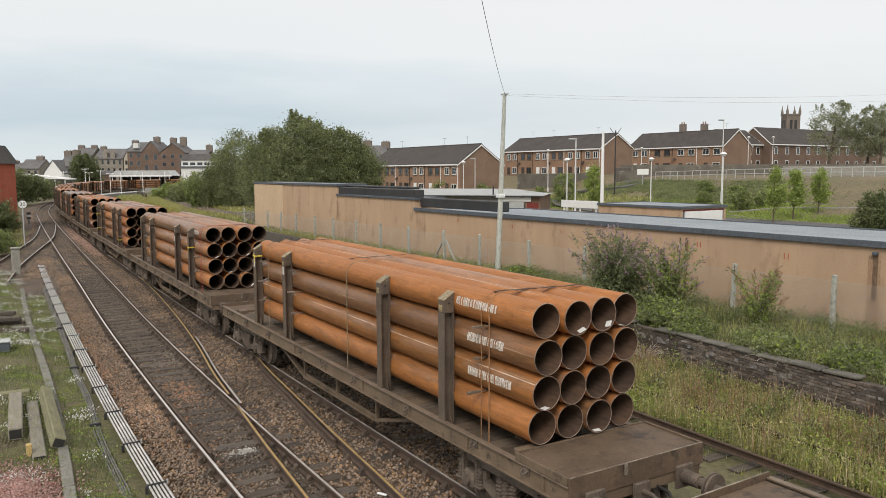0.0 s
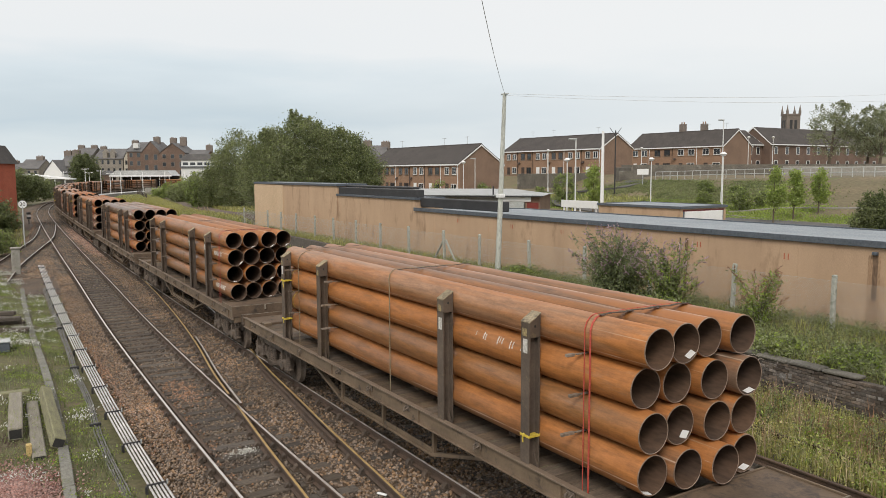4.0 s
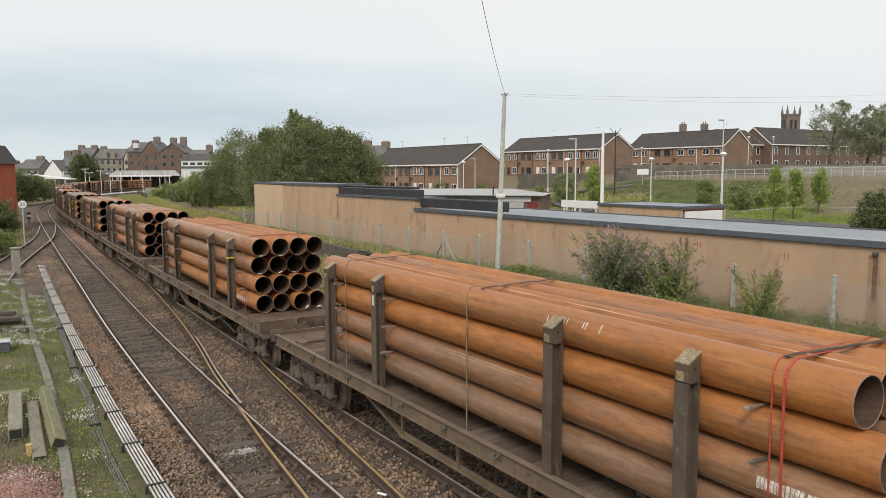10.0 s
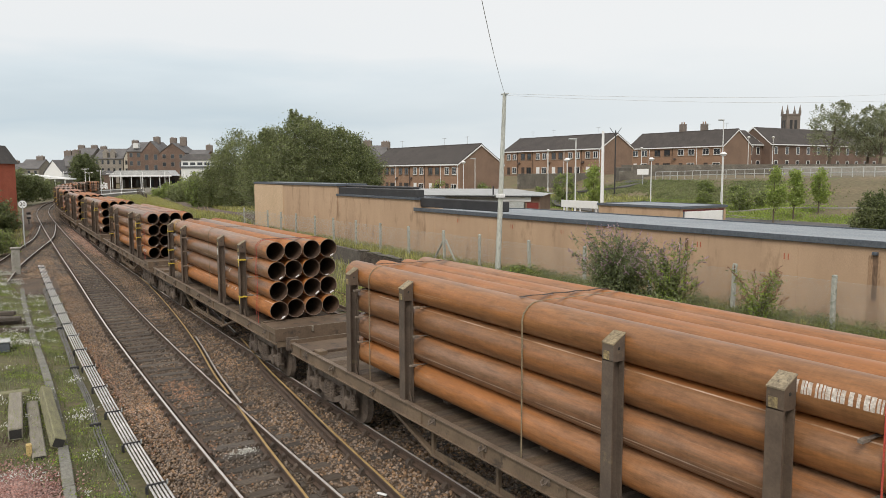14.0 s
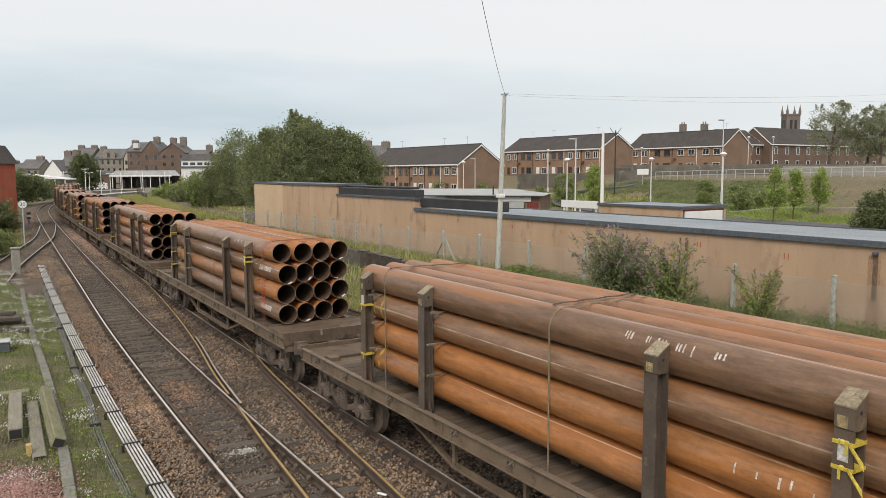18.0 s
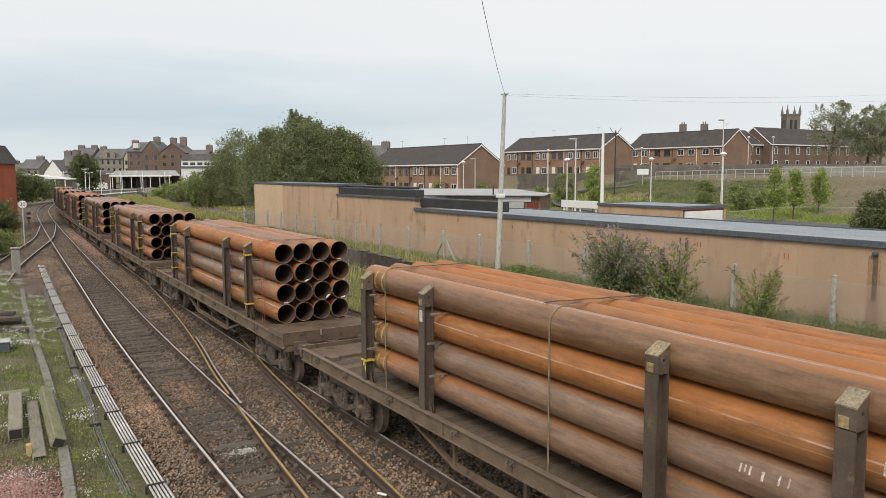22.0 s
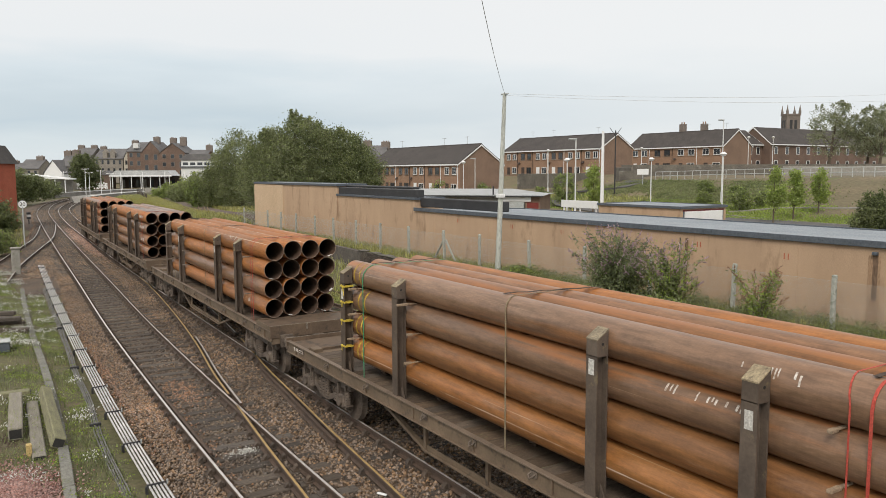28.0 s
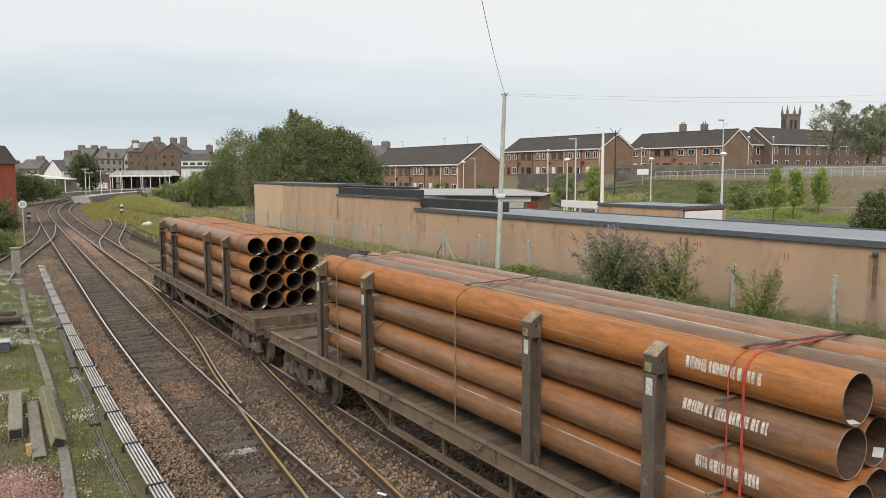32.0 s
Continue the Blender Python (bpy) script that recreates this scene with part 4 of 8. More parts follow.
        part("brake_hose", G().tube([(0.35, e * HALF, 1.0), (0.35, e * (HALF + 0.2), 0.98), (0.33, e * (HALF + 0.36), 0.80), (0.28, e * (HALF + 0.5), 0.70), (0.2, e * (HALF + 0.6), 0.75)], 0.025, 8), M_black, w)
        # cross members under the deck near the bogie
        part("bolster", G().box((0, e * 6.42, 1.02), (2.2, 0.40, 0.26), bev=0.02), M_steel_dirty, w)
        b = new("bogie")
        b.parent = w
        b.matrix_basis = Matrix.Translation((0, e * 6.42, 0))
        for s in (-1, 1):
            part("side_frame", bogie_side_mesh(s), None, b)
            part("spring_nest", spring_mesh(), None, b, at=(s * 1.02, 0, 0))
            for q in (-0.98, 0.98):
                part("axlebox", axlebox_mesh(), None, b, at=pose(s * 1.0, q, 0.47, 0, 0, 0 if s < 0 else 180))
        for q in (-0.98, 0.98):
            part("wheelset", wheelset_mesh(), None, b, at=(0, q, 0.463))
        part("transom", G().box((0, 0, 0.72), (1.9, 0.34, 0.22), bev=0.02), M_bogie, b)
    # timber bearers under the load
    for y in (-6.1, -3.7, -0.6, 2.2, 4.4):
        part("bearer", G().box((0, y, DECK - 0.112), (1.15, 0.18, 0.22), bev=0.008), M_deckplank, w)
    return w


def pipe_mesh():
    n, vs, fs, ks = 36, [], [], []
    r0, r1 = PIPE_R, PIPE_R - 0.014
    ys = [-0.003] + list(np.linspace(0.0, PIPE_L, 9)) + [PIPE_L + 0.003]
    rings = [(r1, PIPE_L), (r1, 9.0), (r1, 5.0), (r1, 2.0), (r1, 0.0), (r1 + 0.004, -0.004), (r0 - 0.004, -0.004), (r0, 0.006), (r0, 3.0), (r0, 6.0), (r0, 9.0), (r0, PIPE_L)]
    for r, y in rings:
        for i in range(n):
            a = 2 * math.pi * i / n
            vs.append((r * math.cos(a), y, r * math.sin(a)))
    k = len(rings)
    for j in range(k):
        for i in range(n):
            fs.append((j * n + i, j * n + (i + 1) % n, ((j + 1) % k) * n + (i + 1) % n, ((j + 1) % k) * n + i))
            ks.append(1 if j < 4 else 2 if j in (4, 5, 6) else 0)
    g = G()
    g.v, g.f, g.k = vs, fs, ks
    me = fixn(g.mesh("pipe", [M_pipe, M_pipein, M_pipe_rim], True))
    m2 = me.copy()
    m2.materials[0] = M_pipe_rust
    m3 = me.copy()
    m3.materials[0] = M_pipe_grey
    return {"b": me, "o": m2, "g": m3}


M_rod = mat("grey_brown_batten", (0.12, 0.095, 0.075), (0.26, 0.21, 0.165), rough=0.75, scale=8, fine=40, bump=0.15, vary=0.3)
M_tag = mat("dirty_white_label", (0.42, 0.40, 0.36), (0.66, 0.65, 0.62), rough=0.7, scale=14, fine=40, bump=0.0)
M_pipe_rim = mat("ground_pipe_rim", (0.12, 0.084, 0.062), (0.33, 0.24, 0.18), rough=0.5, scale=4, fine=40, bump=0.05)
PIPES = pipe_mesh()


def curved_bar(r, a0, a1, y0, y1, n=2):
    """A thin painted patch on a pipe's skin, between two angles and two places along it."""
    g = G()
    vs, fs = [], []
    for rr in (r + 0.0015, r + 0.004):
        for i in range(n + 1):
            a = a0 + (a1 - a0) * i / n
            for y in (y0, y1):
                vs.append((rr * math.cos(a), y, rr * math.sin(a)))
    k = 2 * (n + 1)
    for i in range(n):
        fs.append((k + 2 * i, k + 2 * i + 1, k + 2 * i + 3, k + 2 * i + 2))
        fs.append((2 * i, 2 * i + 2, 2 * i + 3, 2 * i + 1))
    return g.add(vs, fs)


def add_marks(pipe, rnd, kind):
    """Paint on a pipe: bars in place of lettering that cannot be read, or yellow rings."""
    g = G()
    if kind == "stencil":
        y, a = 0.42 + rnd.uniform(0, 0.5), math.pi - rnd.uniform(0.0, 0.35)
        for i in range(rnd.randint(17, 23)):
            wd, h = rnd.uniform(0.018, 0.050), rnd.uniform(0.23, 0.27)
            b = curved_bar(PIPE_R, a - h, a + h, y, y + wd)
            g.add(b.v, b.f)
            y += wd + rnd.choice((0.008, 0.010, 0.014, 0.034))
        tagged(part("stencil_mark", g, M_chalk, pipe, "faded white stencil bars"), kind="stuff")
    elif kind == "chalk":
        y, a = rnd.uniform(0.8, 4.0), math.pi - rnd.uniform(0.2, 0.7)
        for i in range(rnd.randint(4, 7)):
            h = rnd.uniform(0.16, 0.30)
            for j in range(rnd.randint(1, 3)):
                wd = rnd.uniform(0.014, 0.03)
                e = rnd.uniform(-0.05, 0.05)
                s = curved_bar(PIPE_R, a - h + e, a + h * rnd.uniform(0.3, 1.0) + e, y, y + wd)
                g.add(s.v, s.f)
                y += wd + rnd.uniform(0.02, 0.04)
            y += rnd.uniform(0.06, 0.28)
        tagged(part("chalk_mark", g, M_chalk, pipe, "scattered white chalk marks"), kind="stuff")
    else:
        y = PIPE_L - rnd.uniform(0.35, 0.6)
        for i in range(2):
            s = curved_bar(PIPE_R, math.pi * 0.55, math.pi * 1.25, y, y + 0.06, 8)
            g.add(s.v, s.f)
            y -= rnd.uniform(0.20, 0.3)
        tagged(part("paint_ring", g, M_yellowworn, pipe, "worn yellow paint rings"), kind="stuff")


LABEL = fixn(G().box((0, 0, 0), (0.115, 0.100, 0.004)).mesh("paper_label", M_white))


def strap_points(y, up=0.0):
    """A lashing round the load from solebar to solebar."""
    r = PIPE_R + 0.006
    top = ROWS_Z[3]
    pts = [(-1.30, y, SOLE - 0.10), (-1.27, y, SOLE + 0.02), (-COLS_X[3] - r, y, ROWS_Z[0]), (-COLS_X[3] - r, y, top)]
    for k in range(1, 5):
        a = math.pi - k * math.pi / 8
        pts.append((-COLS_X[3] + r * math.cos(a), y + up * k / 4, top + r * math.sin(a)))
    pts.append((0, y + up, top + r + 0.004))
    for k in range(4, 0, -1):
        a = k * math.pi / 8
        pts.append((COLS_X[3] + r * math.cos(a), y + up * k / 4, top + r * math.sin(a)))
    pts += [(COLS_X[3] + r, y, top), (COLS_X[3] + r, y, ROWS_Z[0]), (1.27, y, SOLE + 0.02), (1.30, y, SOLE - 0.10)]
    return pts


def inner_points(y, up):
    """A cord that drops straight to the deck inside the stanchions."""
    p = strap_points(y, up)[2:-2]
    return [(p[0][0], y, 1.24)] + p + [(p[-1][0], y, 1.24)]


def ribbon(pts, w, t=0.004):
    g, vs, fs = G(), [], []
    for p in pts:
        for e in (-1, 1):
            vs.append((p[0], p[1] + e * w / 2, p[2]))
    n = len(pts)
    for i in range(n - 1):
        fs.append((2 * i, 2 * i + 1, 2 * i + 3, 2 * i + 2))
    cx, cz = 0.0, 2.4
    for i in range(n):
        p = pts[i]
        d = Vector((p[0] - cx, 0, p[2] - cz)).normalized() * t
        for e in (-1, 1):
            vs.append((p[0] + d.x, p[1] + e * w / 2, p[2] + d.z))
    o = 2 * n
    for i in range(n - 1):
        fs.append((o + 2 * i, o + 2 * i + 2, o + 2 * i + 3, o + 2 * i + 1))
        fs.append((2 * i, 2 * i + 2, o + 2 * i + 2, o + 2 * i))
        fs.append((2 * i + 1, o + 2 * i + 1, o + 2 * i + 3, 2 * i + 3))
    return g.add(vs, fs)


# outer pipes of each load, top row first: o orange, b brown, g grey-brown; capital letters carry a stencil
TONES = {-1: "bbgb", 0: "OBBo", 1: "Bbbb", 2: "bobo", 3: "bBbB", 4: "Gogo", 5: "boBG", 6: "bboO", 7: "Bbbb", 8: "ggbo", 9: "ggbB", 10: "gGbG", 11: "GBgG", 12: "oggb",
         13: "bGbb", 14: "ggbb", 15: "obbo", 16: "OGBb", 17: "bogb"}
TOPS = {1: "b", 2: "b", 3: "o", 4: "g", 5: "o", 6: "o", 7: "b", 9: "b", 10: "o", 11: "o", 12: "b", 13: "b", 14: "b", 15: "o", 16: "g"}    # loads whose whole top layer has one tone
# how far each pipe sticks out at the near end, row by row from the top, each row from the near side: a least, z most
ENDS = {0: "svur usts tsrr qqsq", 1: "ggki kihk nkkn nnso", 2: "omjn hinr mkpp mpuq", 3: "ijql okij jpll vppo", 4: "loom qomm qtpo uwqp", 5: "geif prlj xqrn qrpo",
        6: "joom egfh ponk rowp", 7: "jqvq xupr wvxw twtw", 8: "kijg nihd rkjf smmk", 9: "mjej qmlj kjei ooqn", 10: "hnmm wqmk rpon usqm", 11: "ppop nlol upom sqnp",
        12: "ommn nqnp ropq romm", 13: "lmnj qook vonj wtom", 14: "rsrn ursn xtpm uqpm", 15: "xvus sqsp rrqn srpl", 16: "swtr rpur uqrp vpsq"}
# slack in the couplings: how far each wagon runs behind its even place
SLACK = {1: 0.10, 2: 0.12, 3: 0.03, 4: -0.02, 5: -0.03, 6: -0.03, 7: -0.06, 8: -0.12, 9: -0.15, 10: -0.11, 11: -0.06, 12: 0.01, 13: 0.10, 14: 0.13, 15: 0.20, 16: 0.29, 17: 0.35}
CHALKED = {(1, 1), (4, 1), (7, 0), (9, 0), (9, 2), (10, 0), (11, 2), (12, 1), (12, 2), (13, 1), (14, 0), (14, 1), (14, 3), (15, 0), (15, 3), (0, 1), (5, 0), (8, 2), (8, 3), (2, 1)}
YELLOW = (-1, 1, 2, 8, 9, 10, 11, 12, 13, 14)  # wagons with yellow rings and ties
PLAIN = (14,)                # wagons with no paint left on the stanchions


def build_load(k):
    rnd = random.Random(100 + k)
    red = k != 0
    ld = thing("pipe_stack", (0, 0, 0), "sixteen rusty steel pipes stacked four high and strapped down", "pipes", "pipe loads of the train")
    for r in range(4):
        for c in range(4):
            e = ENDS.get(k, "mqonplqsontpqmro").replace(" ", "")[(3 - r) * 4 + c]
            y = -6.50 - 0.03 * (ord(e) - 97)
            tone = TONES[k][3 - r] if c == 0 else rnd.choice("oobg" if r == 3 else "obbg")
            if c > 0 and r == 3:
                tone = TOPS.get(k, tone)
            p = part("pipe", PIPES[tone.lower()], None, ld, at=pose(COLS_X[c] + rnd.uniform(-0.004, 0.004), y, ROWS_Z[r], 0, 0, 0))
            if c == 0 and tone.isupper():
                add_marks(p, rnd, "stencil")
            elif c == 0 and (k, 3 - r) in CHALKED:
                add_marks(p, rnd, "chalk")
            if c == 0 and k in YELLOW and (rnd.random() < 0.6 or k == 14):
                add_marks(p, rnd, "ring")
            if rnd.random() < 0.42:
                a = rnd.choice((-1.5, -1.2, -1.0, -0.8, -1.75))
                q = PIPE_R - 0.021
                part("paper_label", LABEL, None, p, "white paper label", at=pose(q * math.cos(a), 0.065, q * math.sin(a), 0, 90 + math.degrees(-a) - 180, 0) @ pose(0, 0, 0, 0, 0, rnd.uniform(-25, 25)))
    # battens between the rows, ends sticking out past the pipes
    for z in ROWS_Z[:3]:
        for y in (-5.72, 2.36, 4.66):
            yy = y + rnd.uniform(-0.08, 0.08)
            g = G().box((0, yy, z + 0.2655), (2.12, 0.05, 0.012))
            l = rnd.uniform(0.10, 0.24)
            g.box((-1.06 - l / 2, yy, z + 0.2655), (l, 0.055, 0.04), bev=0.006, m=pose(0, 0, 0, 0, 0, rnd.uniform(-0.4, 0.4)))
            part("batten", g, M_wood if k in (13, 14) else M_rod, ld, "pale wooden packing batten" if k in (13, 14) else "grey-brown packing batten end")
    m = M_redstrap if red else M_brownstrap
    name = "red webbing strap" if red else "brown webbing strap"
    part("strap", ribbon(inner_points(-6.00, rnd.uniform(-0.1, 0.1)), 0.032), m, ld, name)
    part("strap", ribbon(inner_points(-5.84 + rnd.uniform(-0.06, 0.06), rnd.uniform(-0.1, 0.15)), 0.018), m, ld, name)
    for y in (-0.55 + rnd.uniform(-0.2, 0.2), 4.30):
        part("lashing", ribbon(inner_points(y, rnd.uniform(-0.25, 0.25)), 0.034), M_greencord if k == 14 and y > 0 else M_string, ld, "green lashing cord" if k == 14 and y > 0 else "thin pale lashing cord")
    # dark bands that lie slack across the top of the stack
    for y in (-5.95, -0.4, 4.35):
        a = rnd.uniform(-0.35, 0.35)
        top = ROWS_Z[3] + PIPE_R + 0.012
        pts = [(-0.86 + 1.72 * i / 8, y + a * (i / 8 - 0.5), top + 0.012 * (i % 2)) for i in range(9)]
        part("top_band", ribbon(pts, 0.060, 0.006), M_topband, ld, "slack dark webbing across the top")
    # ties wound round the stanchions
    for y in (-4.89, 4.89):
        for z in (1.78, 2.35, 2.85, 3.12):
            if rnd.random() < (1.0 if k == 14 and y > 0 else 0.50 if k in YELLOW else 0.03):
                g = G()
                zz = z + rnd.uniform(-0.1, 0.1)
                g.box((-POSTX, y, zz), (0.205, 0.207, 0.036))
                g.box((-1.263, y + rnd.uniform(-0.04, 0.04), zz - 0.06), (0.006, 0.028, 0.09))
                g.box((-1.268, y, zz + 0.01), (0.03, 0.05, 0.05), bev=0.01)
                if rnd.random() < 0.5:
                    g.add([(-1.270, y - 0.06, zz + 0.02), (-1.270, y - 0.06, zz - 0.02), (-1.34, y - 0.24, zz - 0.17), (-1.32, y - 0.22, zz - 0.11), (-1.262, y - 0.06, zz + 0.02), (-1.262, y - 0.06, zz - 0.02), (-1.332, y - 0.24, zz - 0.17), (-1.312, y - 0.22, zz - 0.11)],
                          [(0, 1, 2, 3), (7, 6, 5, 4), (0, 3, 7, 4), (1, 5, 6, 2), (3, 2, 6, 7)])
                part("yellow_tie", g, M_yellow, ld, "yellow plastic tie")
    for y in (-4.89, -2.61, 2.61, 4.89):
        if rnd.random() < 0.4:
            part("paper_tag", G().box((-POSTX - POSTD - 0.003, y, 2.98 + rnd.uniform(-0.06, 0.06)), (0.003, 0.10, 0.20)), M_tag, ld, "pale paper tag on a stanchion")
    return ld


FIRST, LAST = -1, 17
models = {True: build_wagon(True), False: build_wagon(False)}
used = set()
WAGONS = []
for k in range(FIRST, LAST + 1):
    q = k not in PLAIN
    WAGONS.append(copy_thing(models[q], Matrix()) if q in used else models[q])
    used.add(q)
LOADS = [build_load(k) for k in range(FIRST, LAST + 1)]


def run(t):
    """How far the slowing train has gone after t seconds."""
    return 9.367 * t - 0.015675 * t * t


def wagon_pose(k, t):
    s = 15.28 + PITCH * k + SLACK.get(k, 0.0) - run(t)
    a, b = TRAIN.at(s - 6.42), TRAIN.at(s + 6.42)
    m = (a + b) / 2
    d = b - a
    return pose(m.x, m.y, 0, 0, 0, -math.degrees(math.atan2(d.x, d.y)))

# ---- long rendered building beside the line ----
def block(name, x0, x1, y0, y1, z0, z1, wallmat, edge=0.16, label="", category="building", roofmat=None, edgemat=None, over=0.12, fall=0.0):
    """A flat-roofed building: four walls, a roof slab and an edge trim."""
    b = thing(name, (0, 0, 0), label, category)
    t = 0.22
    part("wall", G().box(((x0 + t / 2), (y0 + y1) / 2, (z0 + z1) / 2), (t, y1 - y0, z1 - z0)), wallmat, b)
    part("wall", G().box(((x1 - t / 2), (y0 + y1) / 2, (z0 + z1 - fall) / 2), (t, y1 - y0, z1 - z0 - fall)), wallmat, b)
    for y in (y0 + t / 2, y1 - t / 2):
        part("wall", G().box(((x0 + x1) / 2, y, (z0 + z1 - fall) / 2), (x1 - x0 - 2 * t, t, z1 - z0 - fall)), wallmat, b)
    f = fall
    part("roof", G().prism([(x0 - over / 2, z1), (x1 + over / 2, z1 - f), (x1 + over / 2, z1 + 0.10 - f), (x0 - over / 2, z1 + 0.10)], y0 - over / 2, y1 + over / 2), roofmat or M_roof, b)
    g = G()
    g.box((x0 - over / 2 - 0.02, (y0 + y1) / 2, z1 + 0.06), (0.05, y1 - y0 + over + 0.06, edge), bev=0.01)
    g.box((x1 + over / 2 + 0.02, (y0 + y1) / 2, z1 + 0.06 - fall), (0.05, y1 - y0 + over + 0.06, edge), bev=0.01)
    for y in (y0 - over / 2 - 0.02, y1 + over / 2 + 0.02):
        g.prism([(x0 - over / 2, z1 + 0.06 - edge / 2), (x1 + over / 2, z1 + 0.06 - fall - edge / 2), (x1 + over / 2, z1 + 0.06 - fall + edge / 2), (x0 - over / 2, z1 + 0.06 + edge / 2)], y - 0.025, y + 0.025)
    part("roof_edge", g, edgemat or M_flash, b)
    return b


near_block = block("rendered_building", WALLX, 23.2, -12.0, 38.0, 0.3, 3.24, M_render, 0.20, "long low building in stained buff render with a flat roof", fall=0.28)
mid_block = block("rendered_building", WALLX + 0.05, 16.9, 38.03, 48.6, 0.3, 3.84, M_render, 0.14, "buff rendered building section under a black parapet")
far_block = block("rendered_building", WALLX, 17.2, 48.63, 65.4, 0.3, 4.50, M_render, 0.16, "taller far section of the buff rendered building")
part("parapet", G().box((WALLX + 0.35, 43.3, 4.18), (0.5, 10.6, 0.48), bev=0.04), M_fascia, mid_block, "black parapet fascia")
part("parapet", G().box((WALLX + 0.9, 44.0, 4.49), (0.5, 9.2, 0.14), bev=0.04), M_fascia, mid_block, "black parapet fascia")
part("corner_panel", G().box((WALLX - 0.03, 62.1, 2.34), (0.06, 6.7, 4.18)), mat("pale_render", (0.55, 0.40, 0.26), (0.63, 0.47, 0.32), rough=0.92, scale=0.4, fine=60, bump=0.2, world=True), far_block, "paler render panel")
part("parapet", G().box((WALLX + 0.55, 34.1, 3.70), (0.5, 7.8, 0.52), bev=0.04), M_fascia, near_block, "black parapet upstand")
# panel joints, drain pipe, stains and painted marks on the long wall
for y in (-2.5, 3.0, 8.7, 14.2, 19.8, 25.3, 30.9, 36.0):
    part("joint_strip", G().box((WALLX - 0.004, y, 1.70), (0.012, 0.035, 2.76)), M_render, near_block)
M_stain = mat("dark_damp_stain", (0.115, 0.075, 0.05), (0.20, 0.13, 0.085), rough=0.9, scale=2.0, fine=20, bump=0.1, world=True, stretch=(1, 1, 0.3))
part("drain_pipe", G().cyl((WALLX - 0.07, 18.55, 3.0), (WALLX - 0.07, 18.55, 0.62), 0.045, 10), M_stain, near_block, "brown-stained drain pipe")
part("drain_pipe", G().cyl((WALLX - 0.06, 18.85, 3.0), (WALLX - 0.06, 18.85, 1.5), 0.02, 8), M_fascia, near_block)
part("damp_stain", G().box((WALLX - 0.002, 11.75, 2.30), (0.010, 0.15, 1.36)), M_stain, near_block, "dark damp stain below the roof outlet")
part("damp_stain", G().box((WALLX - 0.001, 11.78, 1.75), (0.008, 0.36, 2.4)), mat("faint_damp_stain", (0.26, 0.165, 0.105), (0.40, 0.265, 0.165), rough=0.92, scale=1.5, fine=40, bump=0.1, world=True, stretch=(1, 1, 0.2)), near_block, "faint damp stain")
part("roof_outlet", G().box((WALLX - 0.05, 11.75, 3.02), (0.10, 0.16, 0.10), bev=0.01), M_flash, near_block)
M_redmark = mat("red_paint_mark", (0.40, 0.10, 0.05), (0.46, 0.14, 0.07), bump=0.0, world=True)
for y, z in ((18.05, 2.80), (14.6, 2.68), (25.4, 2.78), (29.0, 2.82), (33.6, 2.86)):
    for d in (-0.07, 0.07):
        part("paint_mark", G().box((WALLX - 0.003, y + d, z), (0.008, 0.035, 0.20)), M_redmark, near_block, "small red paint mark")

# ---- yard behind: corrugated store, sign, second rendered building ----
SM = pose(33.1, 48.3, 0, 0, 0, 132.3)  # near corner of the store, its front runs along local x, its depth along -y
store = thing("corrugated_store", SM, "low store with a dark front and pale corrugated roof", "building")
LU = 11.2
part("front_wall", G().box((6.2, -0.12, 2.0), (LU - 2.4, 0.24, 2.9)), M_wallgrey, store)
part("front_wall", G().box((0.62, -0.12, 2.0), (1.24, 0.24, 2.9)), M_brickhouse2, store, "brown brick front corner")
part("side_wall", G().box((0.12, -3.6, 2.0), (0.24, 6.7, 2.9)), M_brickhouse2, store, "brown brick end wall")
part("rear_wall", G().box((LU / 2, -7.1, 2.0), (LU, 0.24, 2.9)), M_wallgrey, store)
part("side_wall", G().box((LU - 0.12, -3.6, 2.0), (0.24, 6.7, 2.9)), M_wallgrey, store)
g = G()
n = 92
for i in range(n):
    # corrugated slopes, hipped towards the road end
    x, d = -0.35 + i * (LU + 0.7) / n, (LU + 0.7) / n
    h = 0.03 if i % 2 else 0.0
    r0, r1 = [3.52 + 0.42 * min(1.0, (q + 0.35) / 3.2) for q in (x, x + d)]
    g.add([(x, 0.45, 3.47 + h), (x, -3.6, r0 + h), (x, -7.6, 3.47 + h), (x + d, 0.45, 3.50 - h), (x + d, -3.6, r1 + 0.03 - h), (x + d, -7.6, 3.50 - h)], [(0, 1, 4, 3), (1, 2, 5, 4)])
part("corrugated_roof", g, mat("pale_corrugated_sheet", (0.33, 0.34, 0.34), (0.43, 0.44, 0.44), rough=0.6, scale=0.8, fine=10, bump=0.1, world=True, grain=0.08), store, "pale grey corrugated roof")
part("gutter", G().box((LU / 2, 0.44, 3.41), (LU + 0.6, 0.10, 0.09), bev=0.02), M_fascia, store)
part("white_fascia", G().box((2.1, 0.08, 3.16), (2.7, 0.12, 0.36), bev=0.01), M_white, store, "white fascia board")
part("shutter", G().box((2.3, 0.04, 2.2), (2.0, 0.08, 1.5)), M_galv, store, "grey roller shutter")
for k in range(11):
    part("shutter_slat", G().box((2.3, 0.088, 1.55 + k * 0.13), (1.98, 0.012, 0.11), bev=0.004), M_galv, store)
part("door", G().box((0.6, 0.03, 2.05), (0.95, 0.08, 1.7)), mat("dark_red_door", (0.16, 0.03, 0.025), (0.20, 0.045, 0.035), bump=0.0, world=True), store, "dark red door")
part("vent_pipe", G().cyl((3.9, 0.1, 3.3), (3.9, 0.1, 4.25), 0.06, 8), M_fascia, store)
